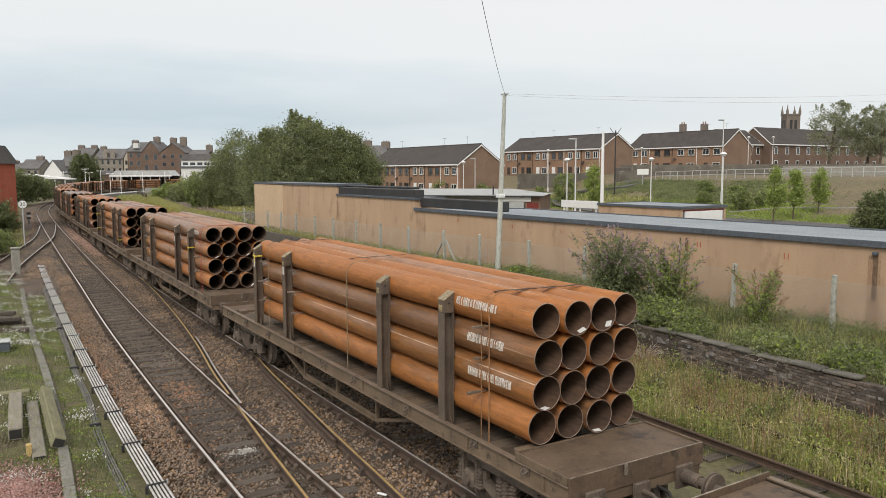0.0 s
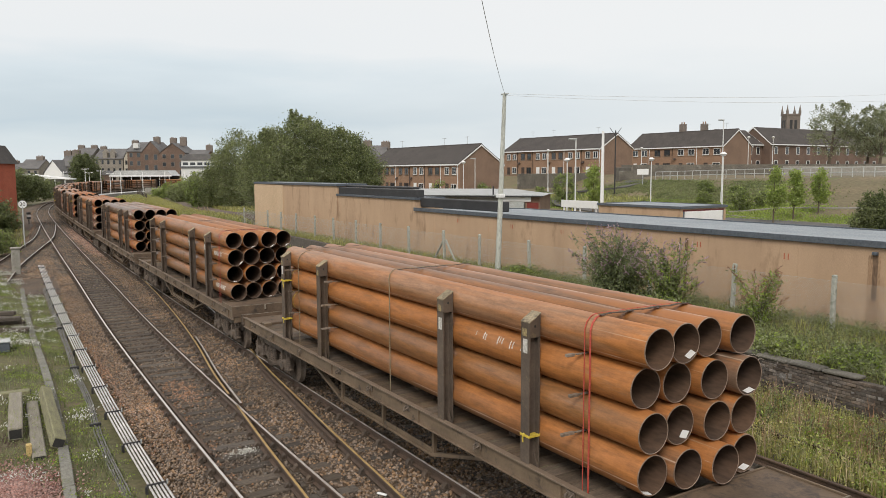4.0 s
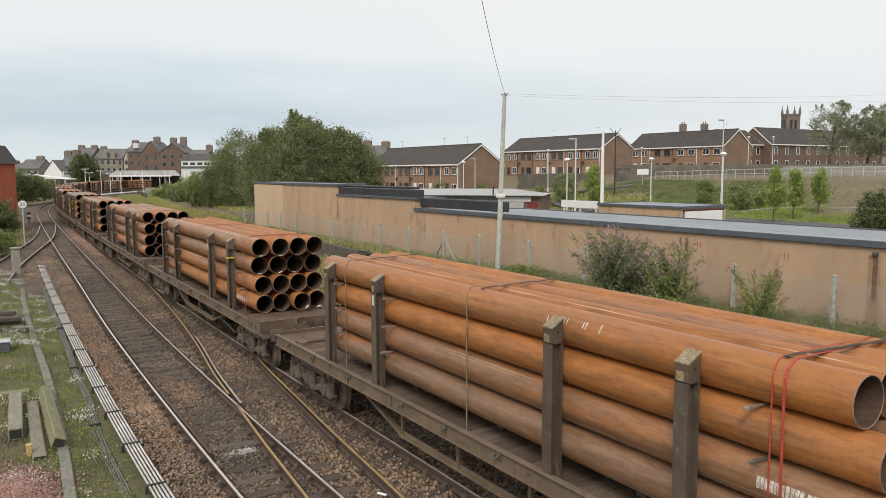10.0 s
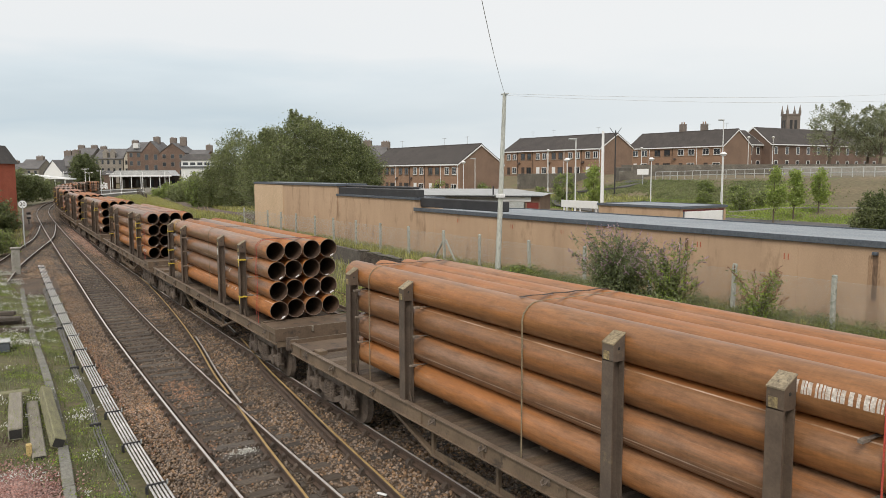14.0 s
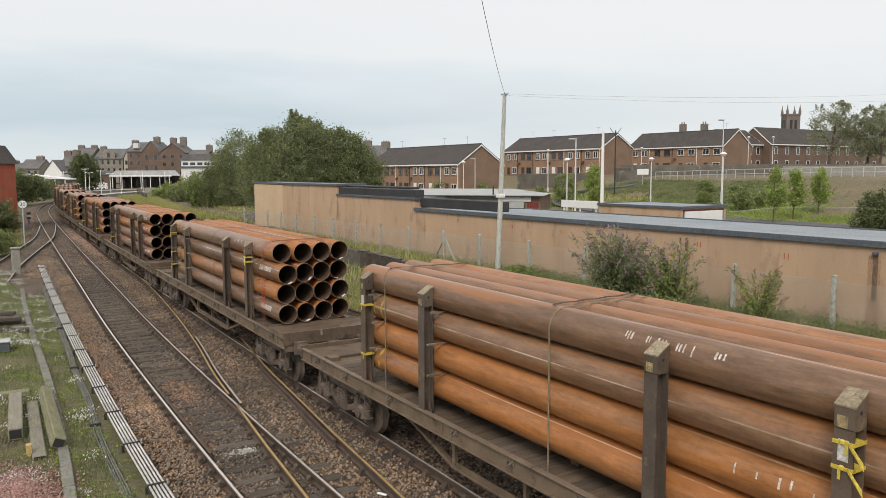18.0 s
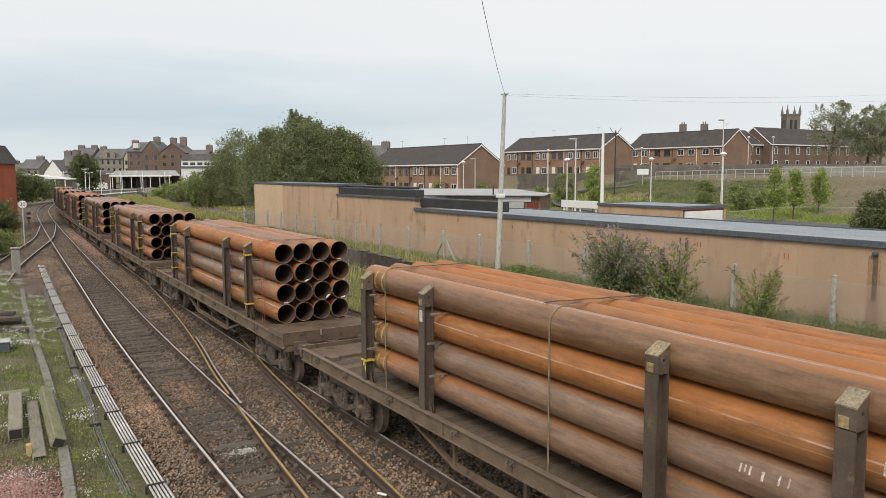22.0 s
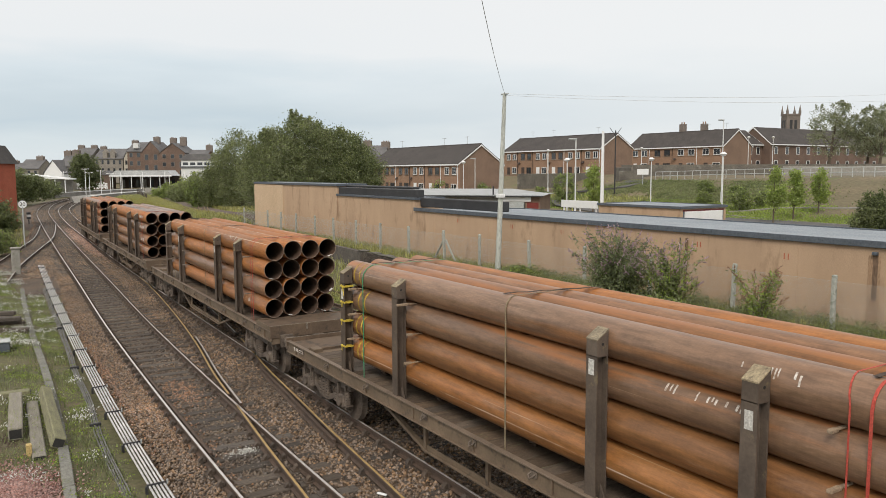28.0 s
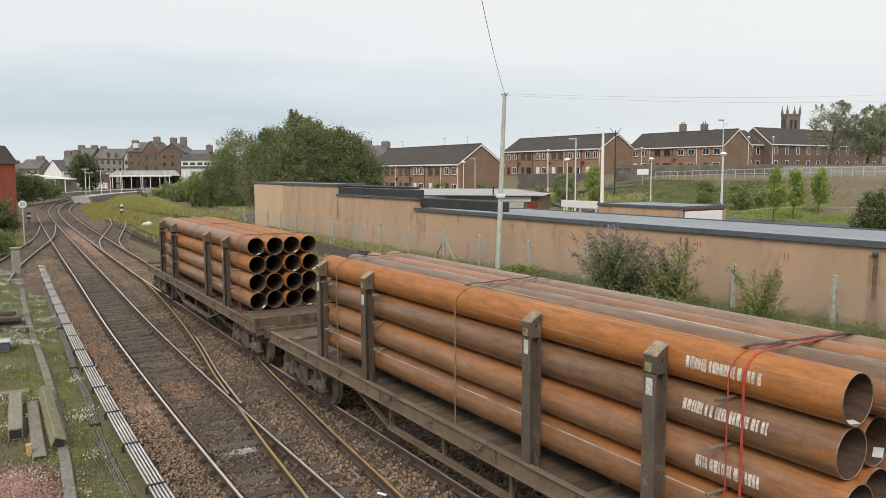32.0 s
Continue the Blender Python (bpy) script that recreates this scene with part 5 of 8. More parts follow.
part("yard_wall", G().box((-0.95, 0.1, 1.55), (1.6, 0.2, 1.5), bev=0.02), M_brickhouse2, store, "low brick yard wall")
sign = thing("sign_board", (0, 0, 0), "blank white sign board on three white posts", "sign")
part("board", G().box((30.0, 40.35, 3.12), (0.06, 3.75, 0.52), bev=0.01), M_white, sign)
for y in (38.7, 40.3, 42.0):
    part("post", G().box((30.06, y, 2.0), (0.08, 0.10, 2.3), bev=0.01), M_white, sign)
yard_block = block("rendered_building", 30.0, 34.4, 31.4, 38.4, 0.6, 3.14, M_render, 0.16, "smaller buff rendered building with a white garage door")
part("garage_door", G().box((32.2, 31.36, 2.05), (3.6, 0.08, 1.80), bev=0.01), M_white, yard_block, "white garage door")
part("door_frame", G().box((32.2, 31.385, 3.00), (3.9, 0.05, 0.10)), mat("dark_red_trim", (0.12, 0.03, 0.03), (0.15, 0.045, 0.04), bump=0.0, world=True), yard_block)
for s in (-1, 1):
    part("door_frame", G().box((32.2 + s * 1.88, 31.385, 2.05), (0.10, 0.05, 1.80)), M_flash, yard_block)
road = part("road_1", G().sweep([(x, y, gz(x, y) + 0.05) for x, y in ((45.5, -10), (45.7, 10), (46.0, 26), (46.4, 35), (48.0, 43), (51.0, 52), (55.0, 62), (59.0, 74), (62.0, 88))], [(-4.4, 0), (4.4, 0), (4.4, -0.10), (-4.4, -0.10)]), M_asphalt)
tagged(road, "grey-brown asphalt yard road", "road", kind="structure")
kerb = part("kerb_1", G().sweep([(x, y, gz(x, y) + 0.10) for x, y in ((50.0, -10), (50.2, 10), (50.5, 26), (50.9, 34.2), (52.3, 41), (55.2, 50))], [(-0.07, 0), (0.07, 0), (0.07, -0.18), (-0.07, -0.18)]), M_concrete)
tagged(kerb, "pale concrete kerb beside the yard road", "kerb", kind="structure")


# ---- terraced houses on the hill ----
def window(parent, x, y, z, w, h, frame_mat, axis=0, s=-1):
    """A framed window on a wall that faces along an axis."""
    d = 0.05
    if axis == 0:
        o = part("window", G().box((x + s * 0.012, y, z), (0.03, w - 0.08, h - 0.08)), M_glass, parent)
        g = G()
        for e in (-1, 1):
            g.box((x + s * d / 2, y + e * (w / 2 - 0.045), z), (d, 0.09, h))
            g.box((x + s * d / 2, y, z + e * (h / 2 - 0.045)), (d + 0.01, w, 0.09))
        g.box((x + s * d / 2, y, z), (d, 0.07, h))
        part("frame", g, frame_mat, o)
        part("sill", G().box((x + s * 0.06, y, z - h / 2 - 0.06), (0.14, w + 0.2, 0.08)), M_concrete, o)
    else:
        o = part("window", G().box((x, y + s * 0.012, z), (w - 0.08, 0.03, h - 0.08)), M_glass, parent)
        g = G()
        for e in (-1, 1):
            g.box((x + e * (w / 2 - 0.045), y + s * d / 2, z), (0.09, d, h))
            g.box((x, y + s * d / 2, z + e * (h / 2 - 0.045)), (w, d + 0.01, 0.09))
        part("frame", g, frame_mat, o)
    return o


M_brownframe = mat("dark_window_frame", (0.05, 0.035, 0.03), (0.08, 0.06, 0.05), bump=0.0, world=True)


def terrace(x, y0, y1, deep, base, eave, ridge, units, brick, chim=(), label="", white=0.5, seed=1):
    """A row of two-storey houses along y with its gable towards the railway bridge."""
    rnd = random.Random(seed)
    h = thing("terraced_houses", (0, 0, 0), label, "houses")
    xm = x + deep / 2
    part("front_wall", G().box((x + 0.15, (y0 + y1) / 2, (base + eave) / 2), (0.3, y1 - y0, eave - base)), brick, h)
    part("rear_wall", G().box((x + deep - 0.15, (y0 + y1) / 2, (base + eave) / 2), (0.3, y1 - y0, eave - base)), brick, h)
    for a, b in ((y0, y0 + 0.3), (y1 - 0.3, y1)):
        g = G().prism([(x + 0.3, base), (x + deep - 0.3, base), (x + deep - 0.3, eave), (xm, ridge - 0.12), (x + 0.3, eave)], a, b)
        part("gable_wall", g, M_brickhouse2 if a == y0 else brick, h)
    o = 0.35
    sl = (ridge - eave) / (deep / 2)
    for s in (-1, 1):
        g = G()
        e = xm + s * (deep / 2 + o)
        g.prism([(xm, ridge), (e, eave - o * sl), (e, eave - o * sl + 0.16), (xm, ridge + 0.16)], y0 - 0.15, y1 + 0.15)
        part("roof", g, M_tile, h, "dark tiled roof slope")
        part("fascia", G().box((e - s * 0.02, (y0 + y1) / 2, eave - o * sl + 0.02), (0.06, y1 - y0 + 0.3, 0.22)), M_white, h, "white eaves board")
        g = G().prism([(xm, ridge + 0.02), (e, eave - o * sl + 0.02), (e, eave - o * sl - 0.20), (xm, ridge - 0.22)], y0 - 0.20, y0 - 0.15)
        part("bargeboard", g, M_white, h, "white bargeboard")
    part("ridge_tiles", G().cyl((xm, y0 - 0.15, ridge + 0.12), (xm, y1 + 0.15, ridge + 0.12), 0.12, 8), M_tile, h)
    u = (y1 - y0) / units
    st = (eave - base) / 2
    for i in range(units):
        yy = y0 + u * i
        fm = M_white if rnd.random() < white else M_brownframe
        for f in (0.24, 0.66):
            window(h, x, yy + u * f, base + st + st * 0.55, u * 0.25, 1.25, fm)
        window(h, x, yy + u * 0.26, base + st * 0.52, u * 0.30, 1.3, fm)
        part("door", G().box((x - 0.02, yy + u * 0.66, base + 1.05), (0.08, 0.95, 2.1), bev=0.01), M_white if rnd.random() < 0.4 else M_brownframe, h)
        part("downpipe", G().cyl((x - 0.08, yy + 0.1, base), (x - 0.08, yy + 0.1, eave - 0.1), 0.06, 6), M_white if rnd.random() < 0.6 else M_brownframe, h)
        if rnd.random() < 0.5:
            part("satellite_dish", G().cyl((x - 0.20, yy + u * 0.9, base + st * 1.05), (x - 0.26, yy + u * 0.9, base + st * 1.07), 0.32, 12), M_brownframe, h)
    for yc, hh in chim:
        c = part("chimney", G().box((xm + 0.4, yc, ridge + hh / 2 - 0.4), (0.9, 1.3, hh + 0.6), bev=0.03), M_towerstone, h)
        for k in (-1, 1):
            part("chimney_pot", G().cyl((xm + 0.4, yc + k * 0.3, ridge + hh - 0.12), (xm + 0.4, yc + k * 0.3, ridge + hh + 0.35), 0.13, 8, r2=0.10), M_brickhouse, c)
    for k in range(3):
        yc = y0 + (y1 - y0) * rnd.uniform(0.1, 0.95)
        g = G().cyl((xm, yc, ridge), (xm, yc, ridge + 1.5), 0.025, 5)
        g.box((xm, yc, ridge + 1.4), (0.03, 0.9, 0.03))
        for q in (-0.35, -0.1, 0.15, 0.4):
            g.box((xm, yc + q, ridge + 1.4), (0.5, 0.025, 0.025))
        part("tv_aerial", g, M_galv, h)
    return h


terrace(62.2, 103.1, 134.0, 9.0, 1.4, 6.80, 9.9, 6, M_brickhouse, label="brown brick terraced houses with dark tiled roof", white=0.6, seed=3)
terrace(93.0, 102.3, 131.0, 8.6, 4.2, 9.72, 12.35, 6, M_brickhouse, label="brown brick terraced houses up the hill", white=0.75, seed=4)
terrace(120.6, 96.5, 121.5, 8.8, 5.0, 10.50, 13.6, 4, M_brickhouse, chim=((105.0, 1.7), (110.5, 1.9)), label="brown brick terraced houses with tall chimneys", white=0.85, seed=5)

hw = thing("boundary_wall", (0, 0, 0), "brown block garden wall before the hill houses", "wall")
part("wall_length", G().box((88.5, 116.0, 3.6), (0.3, 30.0, 2.2), bev=0.02), M_brickhouse2, hw)
part("wall_length", G().box((0, 0, 0), (22.0, 0.3, 2.4), bev=0.02, m=pose(79.0, 97.5, 3.9, 0, 0, 12)), M_oldwall, hw)
# church tower
church = thing("church_tower", (0, 0, 0), "dark stone church tower with four corner pinnacles", "church")
cm = Matrix.Translation((207.0, 138.0, 0)) @ pose(0, 0, 0, 0, 0, -34)
part("tower", G().box((0, 0, 12.0), (4.0, 4.0, 20.0), m=cm), M_towerstone, church)
part("parapet", G().box((0, 0, 22.1), (4.3, 4.3, 0.5), m=cm), M_towerstone, church)
for a in (-1, 1):
    for b in (-1, 1):
        g = G().box((a * 1.85, b * 1.85, 22.6), (0.58, 0.58, 1.3), m=cm)
        g.cyl(tuple(cm @ Vector((a * 1.85, b * 1.85, 23.2))), tuple(cm @ Vector((a * 1.85, b * 1.85, 25.0))), 0.33, 6, r2=0.04)
        part("pinnacle", g, M_towerstone, church)
for s in (-0.8, 0.8):
    part("louvre", G().box((s * 0.85, -2.01, 19.0), (0.8, 0.08, 3.0), m=cm), M_fascia, church)
    part("louvre", G().box((-2.01, s * 0.85, 19.0), (0.08, 0.8, 3.0), m=cm), M_fascia, church)

# garden walls, railing and bank
hedge_wall = thing("boundary_wall", (0, 0, 0), "long grey block wall along the top of the bank", "wall")
pts = [(78.0, 82.5), (81.4, 80.0), (94.3, 71.7), (108.2, 59.1), (122.0, 44.0)]
for (ax, ay), (bx, by) in zip(pts[:-1], pts[1:]):
    l = math.hypot(bx - ax, by - ay)
    za = gz((ax + bx) / 2, (ay + by) / 2)
    part("wall_length", G().box((0, 0, 0), (l, 0.3, 6.3 - za + 0.6), bev=0.02, m=pose((ax + bx) / 2, (ay + by) / 2, (6.3 + za - 0.6) / 2 + 0.1, 0, 0, math.degrees(math.atan2(by - ay, bx - ax)))), M_oldwall, hedge_wall)
white_wall = thing("boundary_wall", (0, 0, 0), "pale concrete wall at the top of the bank", "wall")
part("wall_length", G().box((0, 0, 0), (13.0, 0.3, 1.6), bev=0.02, m=pose(87.6, 54.5, 5.2, 0, 0, -47)), M_concrete, white_wall)
railing = thing("railing", (0, 0, 0), "pale galvanised steel railing along the bank path", "railing")
rp = [(73.0, 71.4), (74.4, 64.0), (75.8, 56.9), (76.9, 50.4), (78.2, 43.7), (80.5, 32.0)]
for (ax, ay), (bx, by) in zip(rp[:-1], rp[1:]):
    n = max(2, int(math.hypot(bx - ax, by - ay) / 1.05))
    for zt in (0.55, 1.1):
        part("rail_bar", G().cyl((ax, ay, gz(ax, ay) + zt), (bx, by, gz(bx, by) + zt), 0.04, 6), M_galv, railing)
    for i in range(n):
        x, y = ax + (bx - ax) * i / n, ay + (by - ay) * i / n
        part("railing_post", G().cyl((x, y, gz(x, y) - 0.1), (x, y, gz(x, y) + 1.12), 0.045, 6), M_galv, railing)
path = part("path_1", G().sweep([(x, y, gz(x, y) + 0.06) for x, y in ((56.5, 47.5), (59.8, 44.0), (60.6, 41.3), (61.0, 38.0), (61.5, 33.0))], [(-0.6, 0), (0.6, 0), (0.6, -0.16), (-0.6, -0.16)]), M_concrete)
tagged(path, "pale concrete footpath on the grass bank", "path", kind="structure")
walk_top = part("path_2", G().sweep([(x + 0.9, y, gz(x, y) + 0.03) for x, y in ((72.6, 73.0), (74.4, 64.0), (75.8, 56.9), (76.9, 50.4), (78.2, 43.7), (80.5, 32.0))], [(-1.1, 0), (1.1, 0), (1.1, -0.2), (-1.1, -0.2)]), M_concrete)
tagged(walk_top, "pale footpath behind the railing", "path", kind="structure")
end_wall = thing("boundary_wall", (0, 0, 0), "dark weathered wall end beside the bank path", "wall")
part("wall_length", G().box((0, 0, 0), (3.4, 0.35, 2.6), bev=0.03, m=pose(73.2, 76.0, 4.2, 0, 0, -40)), M_oldwall, end_wall)
part("wall_length", G().box((0, 0, 0), (9.0, 0.3, 2.2), bev=0.03, m=pose(76.4, 80.5, 4.9, 0, 0, 58)), M_oldwall, end_wall)


# ---- street lamps and poles ----


def lamp_post(x, y, ztop, kind="bowl", r=0.06):
    z0 = gz(x, y)
    p = thing("street_lamp", (x, y, z0), "slim galvanised street lamp with a pale lantern", "street lamp", "street lamps")
    h = ztop - z0
    part("column", G().tube([(0, 0, -0.3), (0, 0, 1.2), (0, 0, 1.25), (0, 0, h)], [r * 1.5, r * 1.5, r, r * 0.75], 8), M_lampwhite, p)
    if kind == "bowl":
        part("lantern", G().cyl((0, 0, h - 0.05), (0, 0, h + 0.12), 0.16, 12, r2=0.30).cyl((0, 0, h + 0.12), (0, 0, h + 0.28), 0.30, 12, r2=0.10), M_white, p, "white bowl lantern")
    elif kind == "arm":
        part("lantern", G().box((-0.25, 0.1, h + 0.05), (0.75, 0.28, 0.14), bev=0.04), M_galv, p, "grey lantern head")
    return p


for x, y, zt, kd in ((46.4, 78.7, 6.5, "bowl"), (50.5, 82.0, 7.1, "arm"), (62.0, 80.8, 8.2, "bowl"), (40.2, 52.9, 6.4, "bowl"), (35.4, 46.6, 8.0, "arm"), (50.5, 52.1, 6.5, "bowl"),
                     (92.0, 91.4, 9.2, "bowl"), (61.0, 51.8, 10.7, "arm"), (45.3, 39.9, 6.7, "bowl"), (107.4, 81.6, 11.0, "bowl"), (115.5, 82.4, 11.2, "bowl")):
    lamp_post(x, y, zt, kd)
mast = thing("steel_mast", (40.0, 48.2, gz(40, 48.2)), "plain white tapered steel mast", "mast")
part("column", G().cyl((0, 0, -0.3), (0.05, 0.03, 8.9 - gz(40, 48.2)), 0.17, 12, r2=0.11), M_white, mast)
van_sign = thing("sign_board", (69.5, 70.5, 0), "small white board on the bank wall", "sign")
part("board", G().box((0, 0, 5.35), (1.5, 0.06, 0.75), bev=0.01, m=pose(0, 0, 0, 0, 0, -35)), M_white, van_sign)
part("post", G().cyl((0, 0, gz(69.5, 70.5) - 0.2), (0, 0, 5.0), 0.05, 6), M_galv, van_sign)

road2 = part("road_2", G().sweep([(x, y, gz(x, y) + 0.09) for x, y in ((60.0, 92.0), (63.0, 85.0), (64.2, 79.6), (65.4, 76.0), (68.0, 73.0), (72.0, 73.5))], [(-1.9, 0), (1.9, 0), (1.9, -0.2), (-1.9, -0.2)]), M_asphalt)
tagged(road2, "grey asphalt lane climbing to the houses", "road", kind="structure")
dp = thing("telegraph_pole", (62.5, 68.7, gz(62.5, 68.7)), "dark slim telegraph pole with a forked top", "pole")
part("shaft", G().cyl((0, 0, -0.4), (0, 0, 8.2), 0.10, 10, r2=0.07), M_fascia, dp)
for s in (-1, 1):
    part("fork_arm", G().cyl((0, 0, 7.5), (s * 0.6, -s * 0.4, 8.5), 0.04, 6), M_fascia, dp)
pole = thing("wire_pole", (12.98, 27.48, 0.6), "tall leaning grey-green pole carrying overhead wires", "pole")
part("shaft", G().cyl((0, 0, -0.3), (0.77, 0.51, 8.38), 0.135, 14, r2=0.085), M_polewood, pole)
part("collar", G().box((0.33, 0.22, 3.76), (0.30, 0.34, 0.18), bev=0.02), M_white, pole, "white painted collar")
part("bracket", G().box((0.76, 0.50, 8.36), (0.12, 0.45, 0.06), bev=0.01), M_galv, pole)


def wire(pts, r=0.012):
    return G().tube(pts, r, 5)


def sag(a, b, s, n=16):
    a, b = Vector(a), Vector(b)
    return [tuple(a.lerp(b, i / n) - Vector((0, 0, s * 4 * (i / n) * (1 - i / n)))) for i in range(n + 1)]


part("wire", wire(sag((0.76, 0.7, 8.4), (42.0, -2.0, 10.6), 0.35), 0.008), M_lampwhite, pole, "thin overhead wire")
part("wire", wire(sag((0.76, 0.5, 8.3), (42.0, -2.6, 10.1), 0.4), 0.008), M_lampwhite, pole, "thin overhead wire")
part("wire", wire(sag((0.72, 0.4, 8.3), (-17.0, -21.0, 10.2), 0.5), 0.009), M_galv, pole, "thin overhead wire")

# ---- chain-link fence on concrete posts ----
fence = thing("chain_link_fence", (0, 0, 0), "chain-link fence on mossy concrete posts before the wall", "fence")
FX = 14.0
fy = [9.0, 12.4, 15.85, 19.4, 22.9, 26.4, 30.3, 33.4, 37.1, 40.5, 43.8, 47.1, 50.3, 53.8, 56.8, 59.7, 65.5]
pm = fixn(G().box((0, 0, 0.75), (0.13, 0.13, 2.5), bev=0.02).mesh("fence_post", M_postgreen))
rr = random.Random(8)
for y in fy:
    part("fence_post", pm, None, fence, at=pose(FX, y, 0.40, rr.uniform(-2.5, 2.5), rr.uniform(-1.5, 1.5), rr.uniform(-4, 4)))
for s in (-1, 1):
    part("fence_strut", G().cyl((FX, 33.4 + s * 0.1, 1.9), (FX, 33.4 + s * 1.2, 0.6), 0.06, 6), M_postgreen, fence)
vs, fs = [], []
z0, z1, w = 0.62, 2.22, 0.0034
h = z1 - z0
for sgn in (-1, 1):
    for y in np.arange(4.0, 66.0, 0.075):
        a, b = y, y + sgn * h
        o = len(vs)
        vs += [(FX - 0.07, a - w, z0), (FX - 0.07, a + w, z0), (FX - 0.07, b + w, z1), (FX - 0.07, b - w, z1)]
        fs.append((o, o + 1, o + 2, o + 3))
ob = part("chain_link", cloud("chain_link", np.array(vs), np.array(fs), M_galv), None, fence)
tagged(ob, kind="stuff")
for z in (0.7, 1.45, 2.22):
    part("line_wire", G().cyl((FX - 0.068, 4.0, z), (FX - 0.068, 66.0, z), 0.003, 4), M_galv, fence)

# ---- station and town at the far end ----
def facing(x, y, rz):
    return Matrix.Translation((x, y, 0)) @ pose(0, 0, 0, 0, 0, rz)


M_sillgrey = mat("grey_stone_surround", (0.16, 0.15, 0.135), (0.24, 0.225, 0.20), bump=0.1, world=True)


def town_house(name, x, y, rz, w, d, base, eave, ridge, wall, roof, cols, rows_n, chim=(), gable_front=False, label="", frame=None, category="house", seed=2):
    """A house with its front along local x, facing local -y."""
    h = thing(name, facing(x, y, rz), label, category)
    g = G()
    for yy in (-d / 2 + 0.2, d / 2 - 0.2):
        g2 = G().box((0, yy, (base + eave) / 2), (w, 0.4, eave - base))
        part("wall", g2, wall, h)
    for xx in (-w / 2 + 0.2, w / 2 - 0.2):
        part("wall", G().box((xx, 0, (base + eave) / 2), (0.4, d - 0.8, eave - base)), wall, h)
    if gable_front:
        part("gable", G().prism([(-w / 2, eave), (w / 2, eave), (0, ridge - 0.1)], -d / 2, -d / 2 + 0.4), wall, h)
        part("gable", G().prism([(-w / 2, eave), (w / 2, eave), (0, ridge - 0.1)], d / 2 - 0.4, d / 2), wall, h)
        for s in (-1, 1):
            part("roof", G().prism([(0, ridge), (s * (w / 2 + 0.3), eave - 0.2), (s * (w / 2 + 0.3), eave), (0, ridge + 0.2)], -d / 2 - 0.2, d / 2 + 0.2), roof, h)
    else:
        for xx in (-w / 2, w / 2 - 0.4):
            part("gable", G().prism([(-d / 2, eave), (d / 2, eave), (0, ridge - 0.1)], xx, xx + 0.4, axis=0), wall, h)
        for s in (-1, 1):
            part("roof", G().prism([(0, ridge), (s * (d / 2 + 0.3), eave - 0.2), (s * (d / 2 + 0.3), eave), (0, ridge + 0.2)], -w / 2 - 0.1, w / 2 + 0.1, axis=0), roof, h)
    st = (eave - base) / max(rows_n, 1)
    for r in range(rows_n):
        for c in range(cols):
            window(h, -w / 2 + (c + 0.5) * w / cols, -d / 2, base + st * (r + 0.55), min(1.2, w / cols * 0.45), st * 0.55, frame or M_sillgrey, axis=1)
    for cx, hh in chim:
        c = part("chimney", G().box((cx, 0, ridge + hh / 2 - 0.3), (2.1, 1.2, hh + 0.8), bev=0.04), M_towerstone, h)
        for k in (-0.6, -0.2, 0.2, 0.6):
            part("chimney_pot", G().cyl((cx + k, 0, ridge + hh), (cx + k, 0, ridge + hh + 0.35), 0.12, 8, r2=0.11), M_brickhouse2, c)
    return h


TR = -33.0
town_house("tenement", 48.9, 275.8, TR, 5.0, 12, 1.5, 12.6, 15.6, M_redstone, M_slate, 2, 4, label="red sandstone tenement with a dormered corner", chim=((-2.0, 0.7),), category="tenement", frame=M_sillgrey)
part("dormer", G().box((0.3, -5.0, 14.4), (1.8, 1.6, 1.7), bev=0.05), M_lampwhite, bpy.data.objects["tenement"], "white dormer window")
town_house("tenement", 53.4, 272.8, TR, 6.1, 12, 1.5, 12.2, 15.8, M_redstone, M_slate, 2, 3, chim=((0.0, 1.6),), gable_front=True, label="gabled red sandstone tenement with a tall chimney", category="tenement", frame=M_sillgrey)
town_house("tenement", 59.4, 268.8, TR, 8.4, 12, 1.5, 12.0, 15.2, M_redstone, M_slate, 3, 4, chim=((-1.6, 1.9), (1.8, 2.1)), gable_front=True, label="gabled red sandstone tenement with wide chimney stacks", category="tenement", frame=M_sillgrey)
town_house("tenement", 66.2, 265.0, TR, 6.4, 12, 1.5, 10.8, 13.0, M_redstone, M_slate, 3, 3, chim=((2.6, 1.6),), label="lower red sandstone tenement", category="tenement", frame=M_sillgrey)
town_house("town_house", 35.6, 297.5, TR, 6.6, 12, 2, 11.0, 14.2, M_sandstone, M_slate, 3, 3, chim=((-2.6, 0.9), (2.0, 0.9)), label="grey stone town house with a slate roof", category="house")
town_house("town_house", 43.4, 292.5, TR, 10.0, 12, 2, 10.4, 13.8, M_sandstone, M_slate, 5, 3, chim=((-4.0, 0.9),), label="grey stone row with dormers and a slate roof")
for d in (-1.0, 1.6):
    part("dormer", G().box((d, -5.4, 11.4), (1.6, 1.5, 2.2), bev=0.05).prism([(d - 1.0, 12.4), (d + 1.0, 12.4), (d, 13.6)], -6.2, -4.4), M_sandstone, bpy.data.objects["town_house.001"], "stone dormer")
town_house("town_house", 48.2, 284.5, TR, 3.4, 10, 2, 10.2, 13.8, mat("cream_stone", (0.40, 0.37, 0.30), (0.50, 0.46, 0.38), bump=0.1, world=True), M_slate, 2, 3, gable_front=True, label="pale stone gabled town house")
town_house("town_house", 19.6, 238.5, TR, 5.0, 9, 0.5, 5.4, 8.9, M_white, M_slate, 0, 0, gable_front=True, label="white gabled house with a slate roof")
